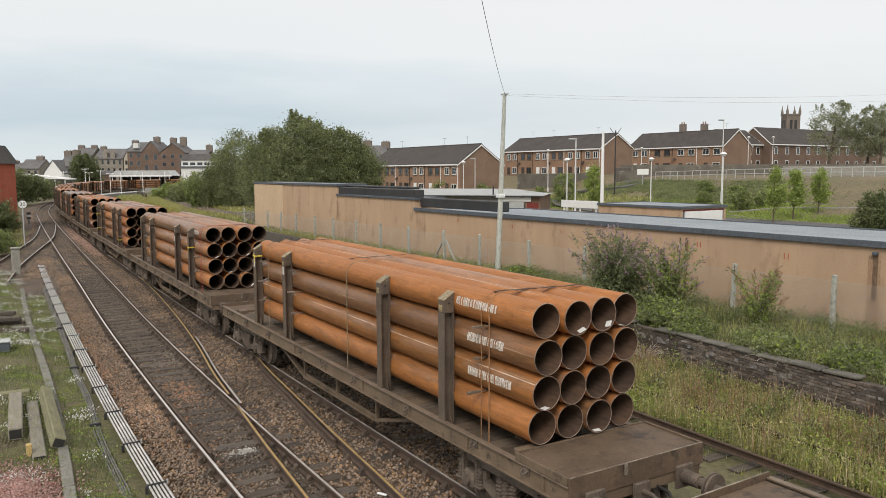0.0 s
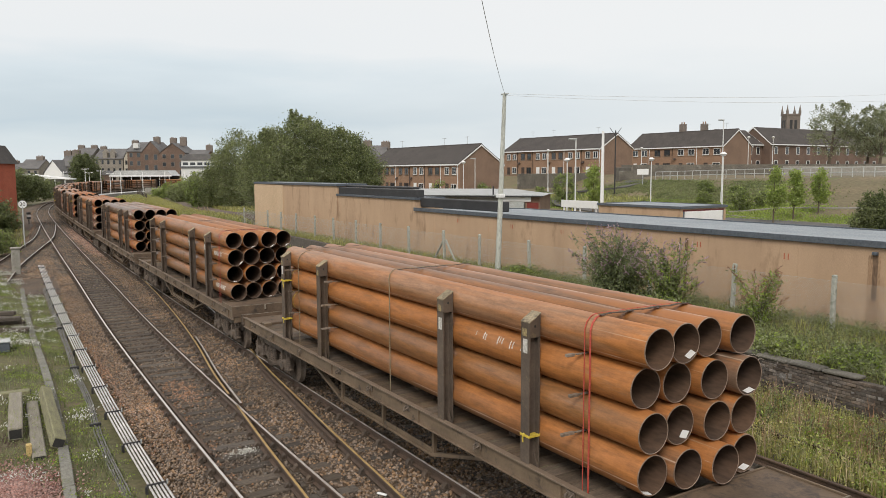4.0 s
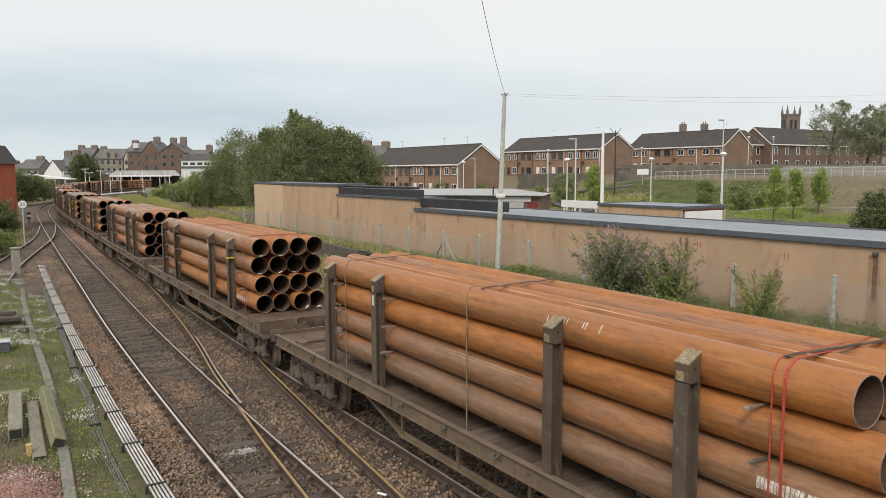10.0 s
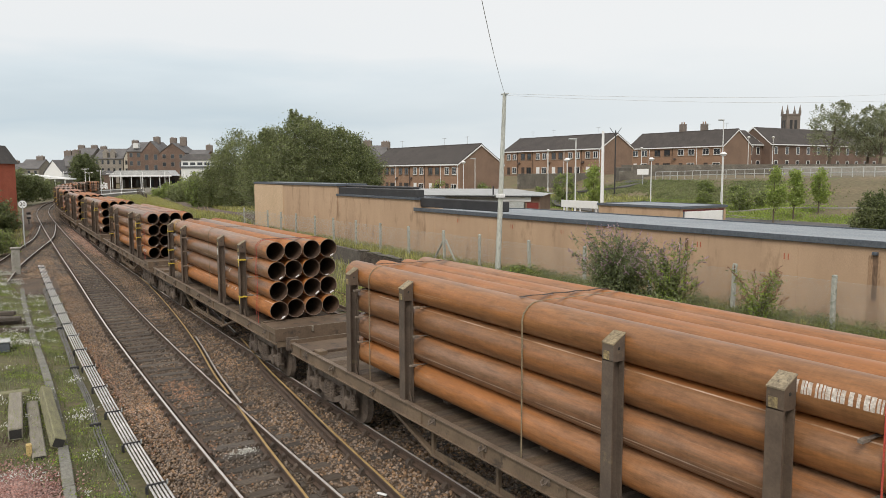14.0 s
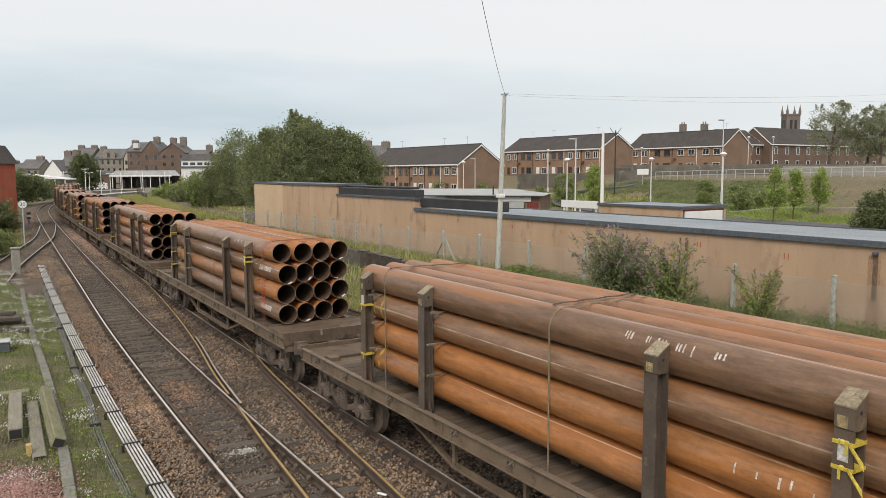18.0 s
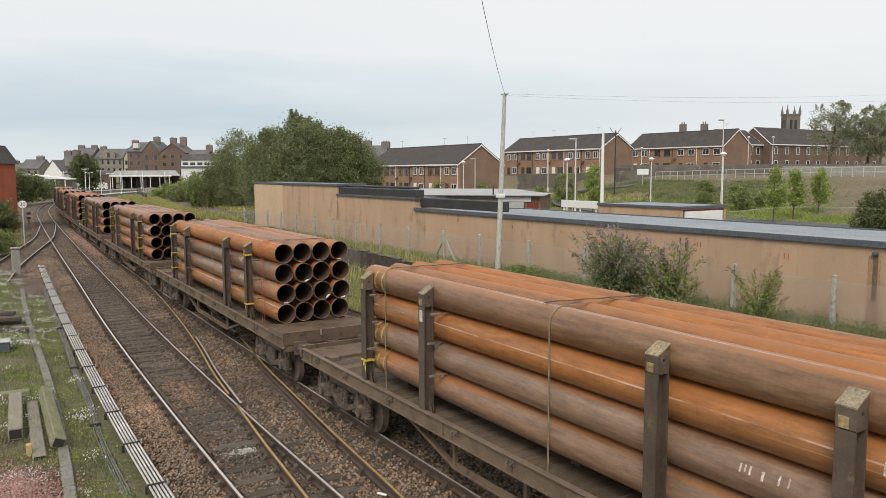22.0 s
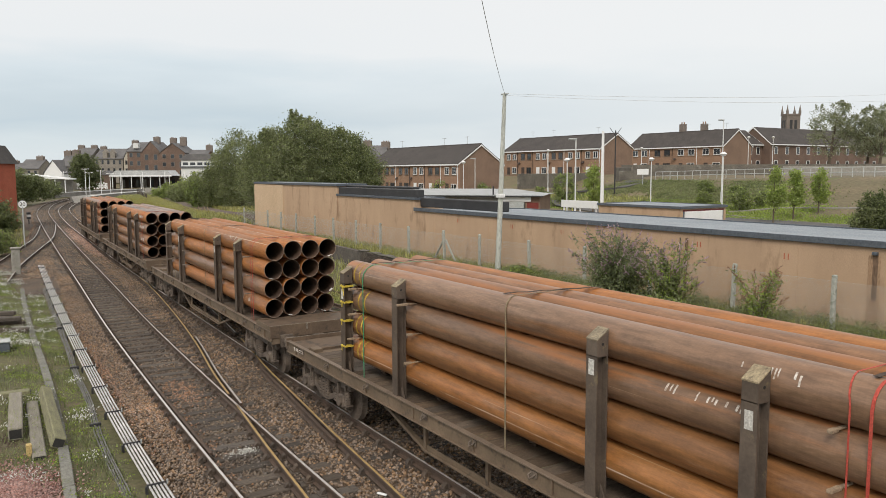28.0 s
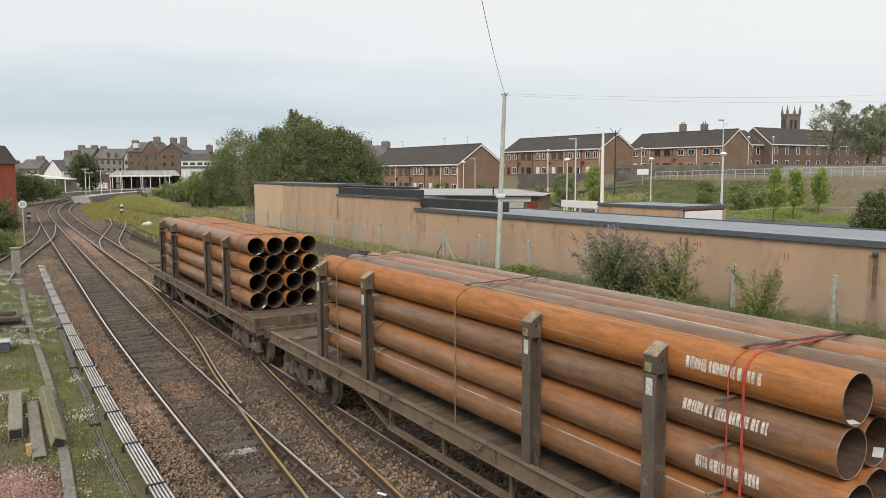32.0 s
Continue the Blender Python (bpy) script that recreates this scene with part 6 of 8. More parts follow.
town_house("town_house", 23.2, 241.5, TR, 3.6, 9, 0.5, 7.4, 10.6, M_sandstone, M_slate, 2, 2, chim=((-1.3, 1.0), (1.0, 1.2)), label="stone house with tall chimneys and a slate roof")
town_house("town_house", 15.6, 262.0, TR, 6.0, 9, 0.5, 6.8, 9.4, M_sandstone, M_slate, 3, 2, chim=((1.4, 1.0),), label="small stone house with a slate roof")
town_house("town_house", 11.4, 268.0, TR, 5.0, 9, 0.5, 6.0, 8.4, M_brickhouse2, M_slate, 2, 2, chim=((-1.0, 0.8),), label="brick house with a slate roof")
town_house("town_house", 6.6, 272.0, TR, 5.0, 9, 0.5, 5.4, 7.6, M_sandstone, M_slate, 3, 2, label="small stone house behind the trees")
town_house("town_house", 82.6, 169.1, -40, 5.5, 9, 1.0, 9.2, 11.8, M_towerstone, M_slate, 3, 2, chim=((-2.4, 1.3), (2.2, 1.0)), label="dark stone house behind the brick terrace")
# rows of houses that face the railway, near the church
for name, x, y, w, eave, ridge, cols, seed in (("terraced_houses", 163.0, 104.3, 44.0, 11.14, 14.75, 11, 6), ("terraced_houses", 135.4, 106.2, 10.6, 11.05, 14.1, 4, 7)):
    hs = town_house(name, x, y, 0, w, 8.6, 5.2, eave, ridge, M_redstone, M_tile, cols, 2, label="dark brick terraced houses near the church", frame=M_white, category="houses", seed=seed)
    part("gutter", G().box((0, -4.66, eave - 0.12), (w + 0.3, 0.14, 0.22)), M_white, hs, "white gutter board")
    for s in (-1, 1):
        for q in (-1, 1):
            part("verge_board", G().prism([(0, ridge - 0.05), (q * 4.6, eave - 0.25), (q * 4.6, eave + 0.0), (0, ridge + 0.22)], s * (w / 2 + 0.14) - 0.04, s * (w / 2 + 0.14) + 0.04, axis=0), M_white, hs, "white verge board")
# white flat building beside the trees
wb = thing("white_building", facing(50.6, 203.0, TR), "white flat-fronted hall with a shallow grey roof", "building")
part("wall", G().box((0, 0, 4.6), (11.6, 9.0, 8.0), bev=0.03), M_lampwhite, wb)
part("roof", G().prism([(-6.1, 8.6), (6.1, 8.6), (4.6, 10.2), (-4.6, 10.2)], -4.7, 4.7), M_slate, wb)
part("canopy_band", G().box((0, -4.7, 6.9), (11.8, 0.5, 0.30)), M_flash, wb)
for i in range(6):
    part("clerestory_pane", G().box((-4.6 + i * 1.84, -4.53, 7.7), (1.3, 0.06, 0.7)), M_glass, wb)
# red building by the line
rb = thing("brick_building", facing(-6.05, 88.6, -20), "bright red brick building with a dark roof", "building")
part("wall", G().box((0, 0, 3.2), (6.2, 9.0, 7.0), bev=0.03), M_redbrick, rb)
part("roof", G().prism([(-3.4, 6.4), (3.4, 6.4), (2.2, 8.3), (-2.2, 8.3)], -4.8, 4.8), M_tile, rb)

# platforms
pf = Line([(158, 13.6), (166, 16.7), (181, 23.0), (198, 32.4), (209, 41.8), (222, 56), (240, 78)])
plat = thing("platform_1", (0, 0, 0), "long curved railway platform with a pale edge", "platform", kind="structure")
part("platform_body", G().sweep([(p[0], p[1], 0) for p in pf.pts(163, 235, 3)], [(-3.4, -0.4), (-3.4, 0.86), (0, 0.86), (0, -0.4)]), M_wallgrey, plat)
part("platform_edge", G().sweep([(p[0], p[1], 0) for p in pf.pts(163, 235, 3)], [(-0.5, 0.84), (-0.5, 0.95), (0.06, 0.95), (0.06, 0.80)]), M_white, plat, "pale platform edge")
part("platform_ramp", G().prism([(158.0, -0.3), (163.0, -0.3), (163.0, 0.86)], 12.4, 15.4, axis=0), M_wallgrey, plat)
pl = Line([(190, 10.5), (203, 19.2), (216, 29.0), (226, 38.5), (233, 47.5), (246, 64)])
plat2 = thing("platform_2", (0, 0, 0), "far railway platform across the tracks", "platform", kind="structure")
part("platform_body", G().sweep([(p[0], p[1], 0) for p in pl.pts(192, 244, 3)], [(-6.5, -0.4), (-6.5, 0.9), (0, 0.9), (0, -0.4)]), M_wallgrey, plat2)
part("platform_edge", G().sweep([(p[0], p[1], 0) for p in pl.pts(192, 244, 3)], [(-0.7, 0.86), (-0.7, 0.97), (0.05, 0.97), (0.05, 0.86)]), M_white, plat2, "white platform edge")
ramp = thing("concrete_block", facing(35.2, 195.0, TR), "pale concrete platform end wall", "wall")
part("block", G().box((0, 0, 0.7), (5.0, 1.2, 2.2), bev=0.03), M_concrete, ramp)
# canopy
cn = thing("station_canopy", facing(40.2, 232.0, TR), "white glazed station canopy on white columns", "canopy")
part("roof", G().prism([(-9.0, 4.55), (9.0, 4.55), (7.6, 6.1), (-7.0, 6.1)], -2.5, 4.5), mat("pale_canopy_glazing", (0.40, 0.41, 0.41), (0.52, 0.53, 0.53), rough=0.5, scale=0.5, fine=5, bump=0.1, world=True), cn, "pale glazed roof")
for i in range(15):
    part("glazing_bar", G().box((-8.6 + i * 1.22, -2.55, 4.4), (0.06, 0.06, 0.5)), M_white, cn)
part("valance", G().box((0, -2.52, 4.55), (18.0, 0.08, 0.36)), M_white, cn, "white valance")
for i in range(7):
    part("column", G().cyl((-8.2 + i * 2.7, -2.0, 0.9), (-8.2 + i * 2.7, -2.0, 4.5), 0.11, 8), M_white, cn)
part("rear_wall", G().box((0, 4.2, 2.7), (17.6, 0.3, 3.8)), M_brownframe, cn)
for i in range(8):
    part("doorway", G().box((-7.6 + i * 2.1, 4.0, 2.3), (0.9, 0.12, 2.3)), M_glass if i % 3 else M_wallgrey, cn)
kiosk = thing("brick_kiosk", facing(31.0, 239.0, TR), "small red brick station block with a hipped roof", "building")
part("wall", G().box((0, 0, 2.8), (4.4, 4.0, 4.0)), M_redstone, kiosk)
part("roof", G().prism([(-2.5, 4.8), (2.5, 4.8), (1.0, 6.1), (-1.0, 6.1)], -2.3, 2.3), M_slate, kiosk)
hoard = thing("white_fence", facing(26.6, 236.0, TR), "white picket fence along the platform", "fence")
for i in range(24):
    part("picket", G().box((-4.6 + i * 0.40, 0, 1.75 + 0.25 * (i % 3 == 0)), (0.28, 0.05, 1.75)), M_white, hoard)
left_roof = thing("platform_shelter", facing(12.9, 206.5, TR), "long pale flat-roofed platform shelter", "shelter")
part("roof", G().box((0, 0, 4.6), (11.0, 4.0, 0.30), bev=0.03, m=pose(0, 0, 0, 0, 6.0, 0)), M_white, left_roof)
part("wall", G().box((0, 1.5, 2.2), (10.4, 0.3, 3.6)), M_wallgrey, left_roof)
for i in range(5):
    part("column", G().box((-4.8 + i * 2.4, -1.4, 2.2), (0.18, 0.18, 3.6)), M_white, left_roof)
# platform posts and lamps
for x, y, h in ((25.4, 184.6, 4.9), (30.4, 186.0, 4.9), (35.6, 187.0, 5.0), (40.4, 188.2, 5.0), (17.6, 181.0, 3.2)):
    p = thing("platform_post", (x, y, 0.6), "plain white post on the platform", "post", "platform posts")
    part("column", G().cyl((0, 0, 0), (0, 0, h), 0.08, 8, r2=0.07), M_white, p)
    part("cap", G().cyl((0, 0, h), (0, 0, h + 0.08), 0.11, 8), M_white, p)
for x, y, h in ((17.6, 181.0, 6.4), (18.7, 183.2, 5.6), (21.4, 185.4, 6.0), (23.8, 188.2, 5.4), (16.4, 206.5, 5.8)):
    p = thing("platform_lamp", (x, y, 0.3), "white twin-headed platform lamp", "lamp", "platform lamps")
    part("column", G().cyl((0, 0, 0), (0, 0, h - 0.2), 0.07, 8, r2=0.05), M_white, p)
    part("arm", G().box((0, 0, h - 0.45), (1.3, 0.05, 0.05), m=pose(0, 0, 0, 0, 0, TR)), M_white, p)
    for s in (-1, 1):
        part("lantern", G().box((s * 0.62, 0, h - 0.40), (0.5, 0.22, 0.11), bev=0.05, m=pose(0, 0, 0, 0, 0, TR)), M_white, p)

# ---- lineside things ----
disc = thing("speed_sign", (-3.0, 66.0, gz(-3, 66)), "round white speed sign on a grey post", "sign")
part("post", G().cyl((0, 0, -0.3), (0, 0, 3.2), 0.05, 8), M_galv, disc)
part("rim", G().cyl((0, 0.02, 3.42), (0, 0.05, 3.42), 0.32, 24), M_fascia, disc, "dark rim")
part("face", G().cyl((0, -0.01, 3.42), (0, 0.02, 3.42), 0.29, 24), M_white, disc, "white disc")
tx = bpy.data.curves.new("figures", "FONT")
tx.body, tx.size, tx.align_x, tx.align_y, tx.extrude = "20", 0.40, "CENTER", "CENTER", 0.006
tob = new("figures_source", tx)
bpy.context.view_layer.update()
fig = bpy.data.meshes.new_from_object(tob.evaluated_get(bpy.context.evaluated_depsgraph_get()))
bpy.data.objects.remove(tob)
fig.materials.clear()
fig.materials.append(M_fascia)
part("figures", fig, None, disc, "black figures", at=pose(0, -0.012, 3.42, 90, 0, 0))
sg = thing("ground_signal", (11.4, 107.0, gz(11.4, 107)), "small black and white ground signal", "signal")
part("post", G().cyl((0, 0, -0.2), (0, 0, 0.5), 0.06, 8), M_fascia, sg)
for i in range(4):
    part("signal_band", G().box((0, 0, 0.55 + i * 0.28), (0.30, 0.24, 0.28), bev=0.03), M_fascia if i % 2 == 0 else M_white, sg)
sg2 = thing("ground_signal", (-0.2, 97.0, -0.3), "small black and white ground signal", "signal")
part("post", G().cyl((0, 0, -0.2), (0, 0, 0.6), 0.06, 8), M_fascia, sg2)
for i in range(3):
    part("signal_band", G().box((0, 0, 0.75 + i * 0.26), (0.40, 0.24, 0.26), bev=0.03), M_fascia if i % 2 == 0 else M_white, sg2)
bag = thing("white_sack", (9.7, 84.5, gz(9.7, 84.5)), "crumpled white builders' sack in the grass", "sack")
g = G()
rr = random.Random(3)
for dx, dz, r in ((-0.75, 0.25, 0.42), (-0.2, 0.45, 0.6), (0.5, 0.55, 0.7), (1.0, 0.35, 0.45)):
    vs, fs = [], []
    for i in range(7):
        for j in range(12):
            a, b = math.pi * i / 6, 2 * math.pi * j / 12
            q = 0.55 * r * (1 + rr.uniform(-0.14, 0.14))
            vs.append((dx * 0.55 + q * math.sin(a) * math.cos(b), q * math.sin(a) * math.sin(b), dz * 0.5 + 0.8 * q * math.cos(a)))
    for i in range(6):
        for j in range(12):
            fs.append((i * 12 + j, i * 12 + (j + 1) % 12, (i + 1) * 12 + (j + 1) % 12, (i + 1) * 12 + j))
    g.add(vs, fs)
part("sack", g, M_white, bag)
post = thing("concrete_post", (-4.75, 48.6, -0.25), "squat white concrete marker post beside the cable run", "post")
part("post", G().box((0, 0, 0.75), (0.42, 0.42, 1.5), bev=0.03), M_concrete, post)
part("cap", G().box((0, 0, 1.54), (0.50, 0.50, 0.10), bev=0.03), M_concrete, post)

wm = thing("white_marker", (-2.2, 98.5, gz(-2.2, 98.5)), "low white marker board beside the line", "marker")
part("board", G().box((0, 0, 0.55), (1.0, 0.06, 0.32), bev=0.01), M_white, wm)
for d in (-0.35, 0.35):
    part("peg", G().box((d, 0, 0.2), (0.06, 0.05, 0.5)), M_galv, wm)
# concrete cable trough with lids
TROUGH = Line([(6, -6.85), (10, -6.55), (14, -6.27), (18, -5.98), (23.7, -5.70), (28.7, -5.55), (36, -5.25), (44, -4.8), (56, -4.0)])
tr = thing("cable_trough", (0, 0, 0), "run of weathered concrete trough lids along the cess", "cable trough", kind="structure")
rr = random.Random(4)
lid = fixn(G().box((-0.05, 0, 0), (0.20, 0.985, 0.08), bev=0.012).mesh("trough_lid", M_lid))
for y in np.arange(7.0, 47.0, 1.0):
    d = TROUGH(y + 0.5) - TROUGH(y - 0.5)
    part("trough_lid", lid, None, tr, at=pose(TROUGH(y), y, gz(TROUGH(y), y) + 0.045 + rr.uniform(-0.01, 0.01), rr.uniform(-0.8, 0.8), rr.uniform(-1.5, 1.5), -math.degrees(math.atan(d)) + rr.uniform(-0.7, 0.7)))
for xx, yy in ((-5.62, 28.6), (-5.45, 33.3)):
    part("trough_lid", G().box((-0.55, 0, 0), (1.2, 0.16, 0.08), bev=0.012), M_lid, tr, at=(xx, yy, gz(xx, yy) + 0.04))
# cable bundles
CAB = Line([(6, -5.08), (13, -4.97), (17.4, -4.88), (23, -4.69), (32.7, -4.27), (45, -3.65), (59, -2.85)])
cb = thing("cable_bundle", (0, 0, 0), "five grey cables clipped side by side along the track", "cables")
for i in range(5):
    pts = [(p[0], p[1], -0.13 + 0.012 * noise.noise(Vector((p[1] * 0.5, i * 3.1, 0)))) for p in CAB.pts(7, 52, 0.9, 0, -0.10 + i * 0.064)]
    part("cable", G().tube(pts, 0.0205, 8), M_cable, cb)
for y in np.arange(9.0, 52, 2.45):
    part("cable_clip", G().box((CAB(y) + 0.02, y, -0.122), (0.34, 0.034, 0.070), bev=0.006), M_fascia, cb)
    part("clip_bolt", G().cyl((CAB(y) + 0.21, y, -0.15), (CAB(y) + 0.21, y, -0.06), 0.018, 6), M_galv, cb)
    part("clip_stake", G().box((CAB(y) - 0.15, y, -0.22), (0.05, 0.05, 0.20)), M_fascia, cb)
cb2 = thing("cable_bundle", (0, 0, 0), "sagging thin grey cables beside the cess", "cables")
for i in range(4):
    pts = []
    for p in CAB.pts(7, 42, 0.8, 0, i * 0.042):
        # the run closes in on the clipped cables further off
        p = (p[0] - 0.56 + 0.28 * smooth01(12, 32, p[1]), p[1])
        k = noise.noise(Vector((p[1] * 0.22, 5.0, 0)))
        pts.append((p[0] + 0.09 * k + 0.02 * noise.noise(Vector((p[1] * 0.6, i * 2.7, 1))), p[1], -0.19 + 0.03 * noise.noise(Vector((p[1] * 0.5, i * 1.3, 2)))))
    part("cable", G().tube(pts, 0.016, 6), M_dullcable, cb2)
for y in (18.2, 24.0, 30.5):
    part("cable_clip", G().box((CAB(y) - 0.50 + 0.28 * smooth01(12, 32, y), y, -0.17), (0.24, 0.06, 0.09), bev=0.01), M_fascia, cb2)


bf = thing("board_fence", (0, 0, 0), "low brown sleeper fence beside the branch line", "fence")
for i in range(7):
    for k in range(3):
        part("board", G().box((-4.1 - 0.05 * i, 68.0 + i * 2.4, 0.0 + k * 0.27), (0.14, 2.36, 0.25), bev=0.02), M_sleeper, bf)
    part("fence_post", G().box((-3.95 - 0.05 * i, 66.8 + i * 2.4, 0.25), (0.16, 0.16, 1.1), bev=0.02), M_sleeper, bf)
for x, y in ((8.2, 150.0), (10.4, 153.5)):
    p = thing("concrete_post", (x - 9.5, y - 8.0, -0.2), "squat pale concrete post beside the bushes", "post")
    part("post", G().box((0, 0, 0.6), (0.5, 0.3, 1.6), bev=0.03), M_concrete, p)
# old timbers, gravel and scrap in the corner
def timber(x, y, z, l, w, h, rz, ry=0.0, label="weathered grey crossing timber lying in the grass", m=None):
    t = thing("timber", pose(x, y, z, 0, ry, rz), label, "timber", "old timbers")
    part("beam", G().box((0, 0, h / 2), (w, l, h), bev=0.02), m or M_timber, t)
    part("end_plate", G().box((0, -l / 2 - 0.004, h / 2), (w * 0.8, 0.008, h * 0.7)), M_black, t)


timber(-6.16, 18.85, -0.06, 4.3, 0.24, 0.24, -2.2, ry=24, label="weathered timber with a mossy green side", m=M_mosstimber)
timber(-6.46, 18.5, -0.13, 4.2, 0.26, 0.09, -3.0, label="thin weathered plank lying between the timbers")
timber(-6.77, 19.4, -0.12, 3.0, 0.28, 0.27, -4.0)
timber(-7.6, 21.6, -0.12, 2.6, 0.26, 0.15, 84, label="mossy timber laid across the others", m=M_mosstimber)
for i, (x, y, z, rz) in enumerate(((-6.55, 32.0, 0.0, 70), (-6.7, 31.4, 0.16, 75), (-6.5, 30.6, 0.0, 66), (-6.75, 31.0, 0.33, 78), (-6.9, 33.4, 0.0, 80), (-6.8, 32.6, 0.30, 72))):
    t = thing("old_sleeper", pose(x, y, z - 0.12, 0, 0, rz), "dark stacked old sleeper beside the line", "sleeper", "old sleepers")
    part("beam", G().box((0, 0, 0.075), (0.25, 1.9, 0.15), bev=0.02), M_sleeper, t)
bx = thing("metal_box", (-6.75, 27.3, -0.12), "low grey metal lineside box", "box")
part("body", G().box((0, 0, 0.16), (0.7, 0.5, 0.32), bev=0.02), M_flash, bx)
part("lid", G().box((0, 0, 0.335), (0.76, 0.56, 0.04), bev=0.01), M_galv, bx)
blk = thing("yellow_block", (-6.72, 16.75, -0.12), "small yellow-painted timber block", "block")
part("block", G().box((0, 0, 0.12), (0.10, 0.14, 0.24), bev=0.01), mat("worn_yellow_block", (0.45, 0.32, 0.12), (0.55, 0.42, 0.2), bump=0.1), blk)
tag_ = thing("white_marker", (-1.72, 11.35, -0.17), "broken white plastic marker on the ballast", "marker")
part("flake", G().box((0, 0, 0.03), (0.06, 0.20, 0.03), bev=0.01, m=pose(0, 0, 0, 0, 0, 25)), M_white, tag_)

# dirt lane towards the station, its fence and a bundle of stakes
DIRT = mat("brown_dirt_lane", (0.095, 0.075, 0.06), (0.165, 0.125, 0.095), rough=0.95, scale=0.4, fine=9, bump=0.4, world=True, c3=(0.07, 0.06, 0.05), spots=0.15, dist=0.03)
lane = part("road_3", G().sweep([(x + 2.9, y, gz(x + 2.9, y) + 0.10) for y, x in ((70, 15.3), (84, 15.6), (97, 16.8), (110, 18.5), (122.7, 20.3), (131, 21.4))], [(-1.0, 0), (2.2, 0), (2.2, -0.3), (-1.0, -0.3)]), DIRT)
tagged(lane, "brown dirt lane beside the grass", "road", kind="structure")
lf = thing("rail_fence", (0, 0, 0), "short dark post and rail fence beside the lane", "fence")
fp = [(23.4 + 5.2 * i / 7, 149.0 + 34.0 * i / 7) for i in range(8)]
for x, y in fp:
    part("fence_post", G().box((x, y, gz(x, y) + 0.5), (0.16, 0.16, 1.4), bev=0.02), M_sleeper, lf)
for (ax, ay), (bx, by) in zip(fp[:-1], fp[1:]):
    for zt in (0.55, 1.05):
        part("fence_rail", G().cyl((ax, ay, gz(ax, ay) + zt), (bx, by, gz(bx, by) + zt), 0.05, 6), M_sleeper, lf)
rr = random.Random(31)
for i in range(7):
    st = thing("wooden_stake", pose(16.2 + 0.35 * i, 92.6 - 0.25 * i, gz(16.2 + 0.35 * i, 92.6), rr.uniform(-18, 18), rr.uniform(-30, 30), rr.uniform(0, 90)), "pale wooden stake leaning beside the lane", "stake", "stakes beside the lane")
    part("stake", G().box((0, 0, 0.35), (0.10, 0.10, 0.9 + rr.uniform(-0.2, 0.3)), bev=0.015), M_wood, st)

# ---- plants ----
M_leafgrey = leafmat("grey_green_leaves", (0.156, 0.189, 0.098), (0.260, 0.293, 0.169))

# leaves of the distant hill trees, with haze mixed into their colour
M_leafhill = leafmat("hazed_grey_green_leaves", (0.23, 0.25, 0.15), (0.37, 0.39, 0.26))
M_twig = mat("bleached_twigs", (0.40, 0.34, 0.29), (0.56, 0.50, 0.45), rough=0.9, scale=3, fine=20, bump=0.1)


def leaf_quads(c, size, rng, lo=0.6, hi=1.35, up=0.0, thin=0.45):
    """Leaf-shaped quads at the points c."""
    n = len(c)
    a = rng.normal(size=(n, 3))
    a[:, 2] += up
    a /= np.linalg.norm(a, axis=1)[:, None]
    b = np.cross(a, rng.normal(size=(n, 3)))
    b /= np.linalg.norm(b, axis=1)[:, None] + 1e-9
    s = (size * rng.uniform(lo, hi, n))[:, None]
    v = np.stack([c + a * s, c + b * s * thin, c - a * s, c - b * s * thin], 1).reshape(-1, 3)
    f = np.arange(4 * n).reshape(n, 4)
    return v, f


def crown_points(lobes, n, rng, clump=0.55, per=45):
    """Points in clumps on the shells of overlapping lobes (x, y, z, rx, ry, rz)."""
    lb = np.array(lobes, float)
    vol = (lb[:, 3] * lb[:, 4] + lb[:, 3] * lb[:, 5])
    k = max(6, n // per)
    pick = rng.choice(len(lb), k, p=vol / vol.sum())
    d = rng.normal(size=(k, 3))
    d /= np.linalg.norm(d, axis=1)[:, None]
    r = rng.uniform(0.60, 1.20, k)[:, None]
    cc = lb[pick, :3] + d * lb[pick, 3:] * r
    cl = rng.uniform(0.5, 1.25, k) * clump
    q = rng.integers(0, k, n)
    return cc[q] + rng.normal(size=(n, 3)) * (cl[q] * 0.5)[:, None] * np.array([1, 1, 0.75])


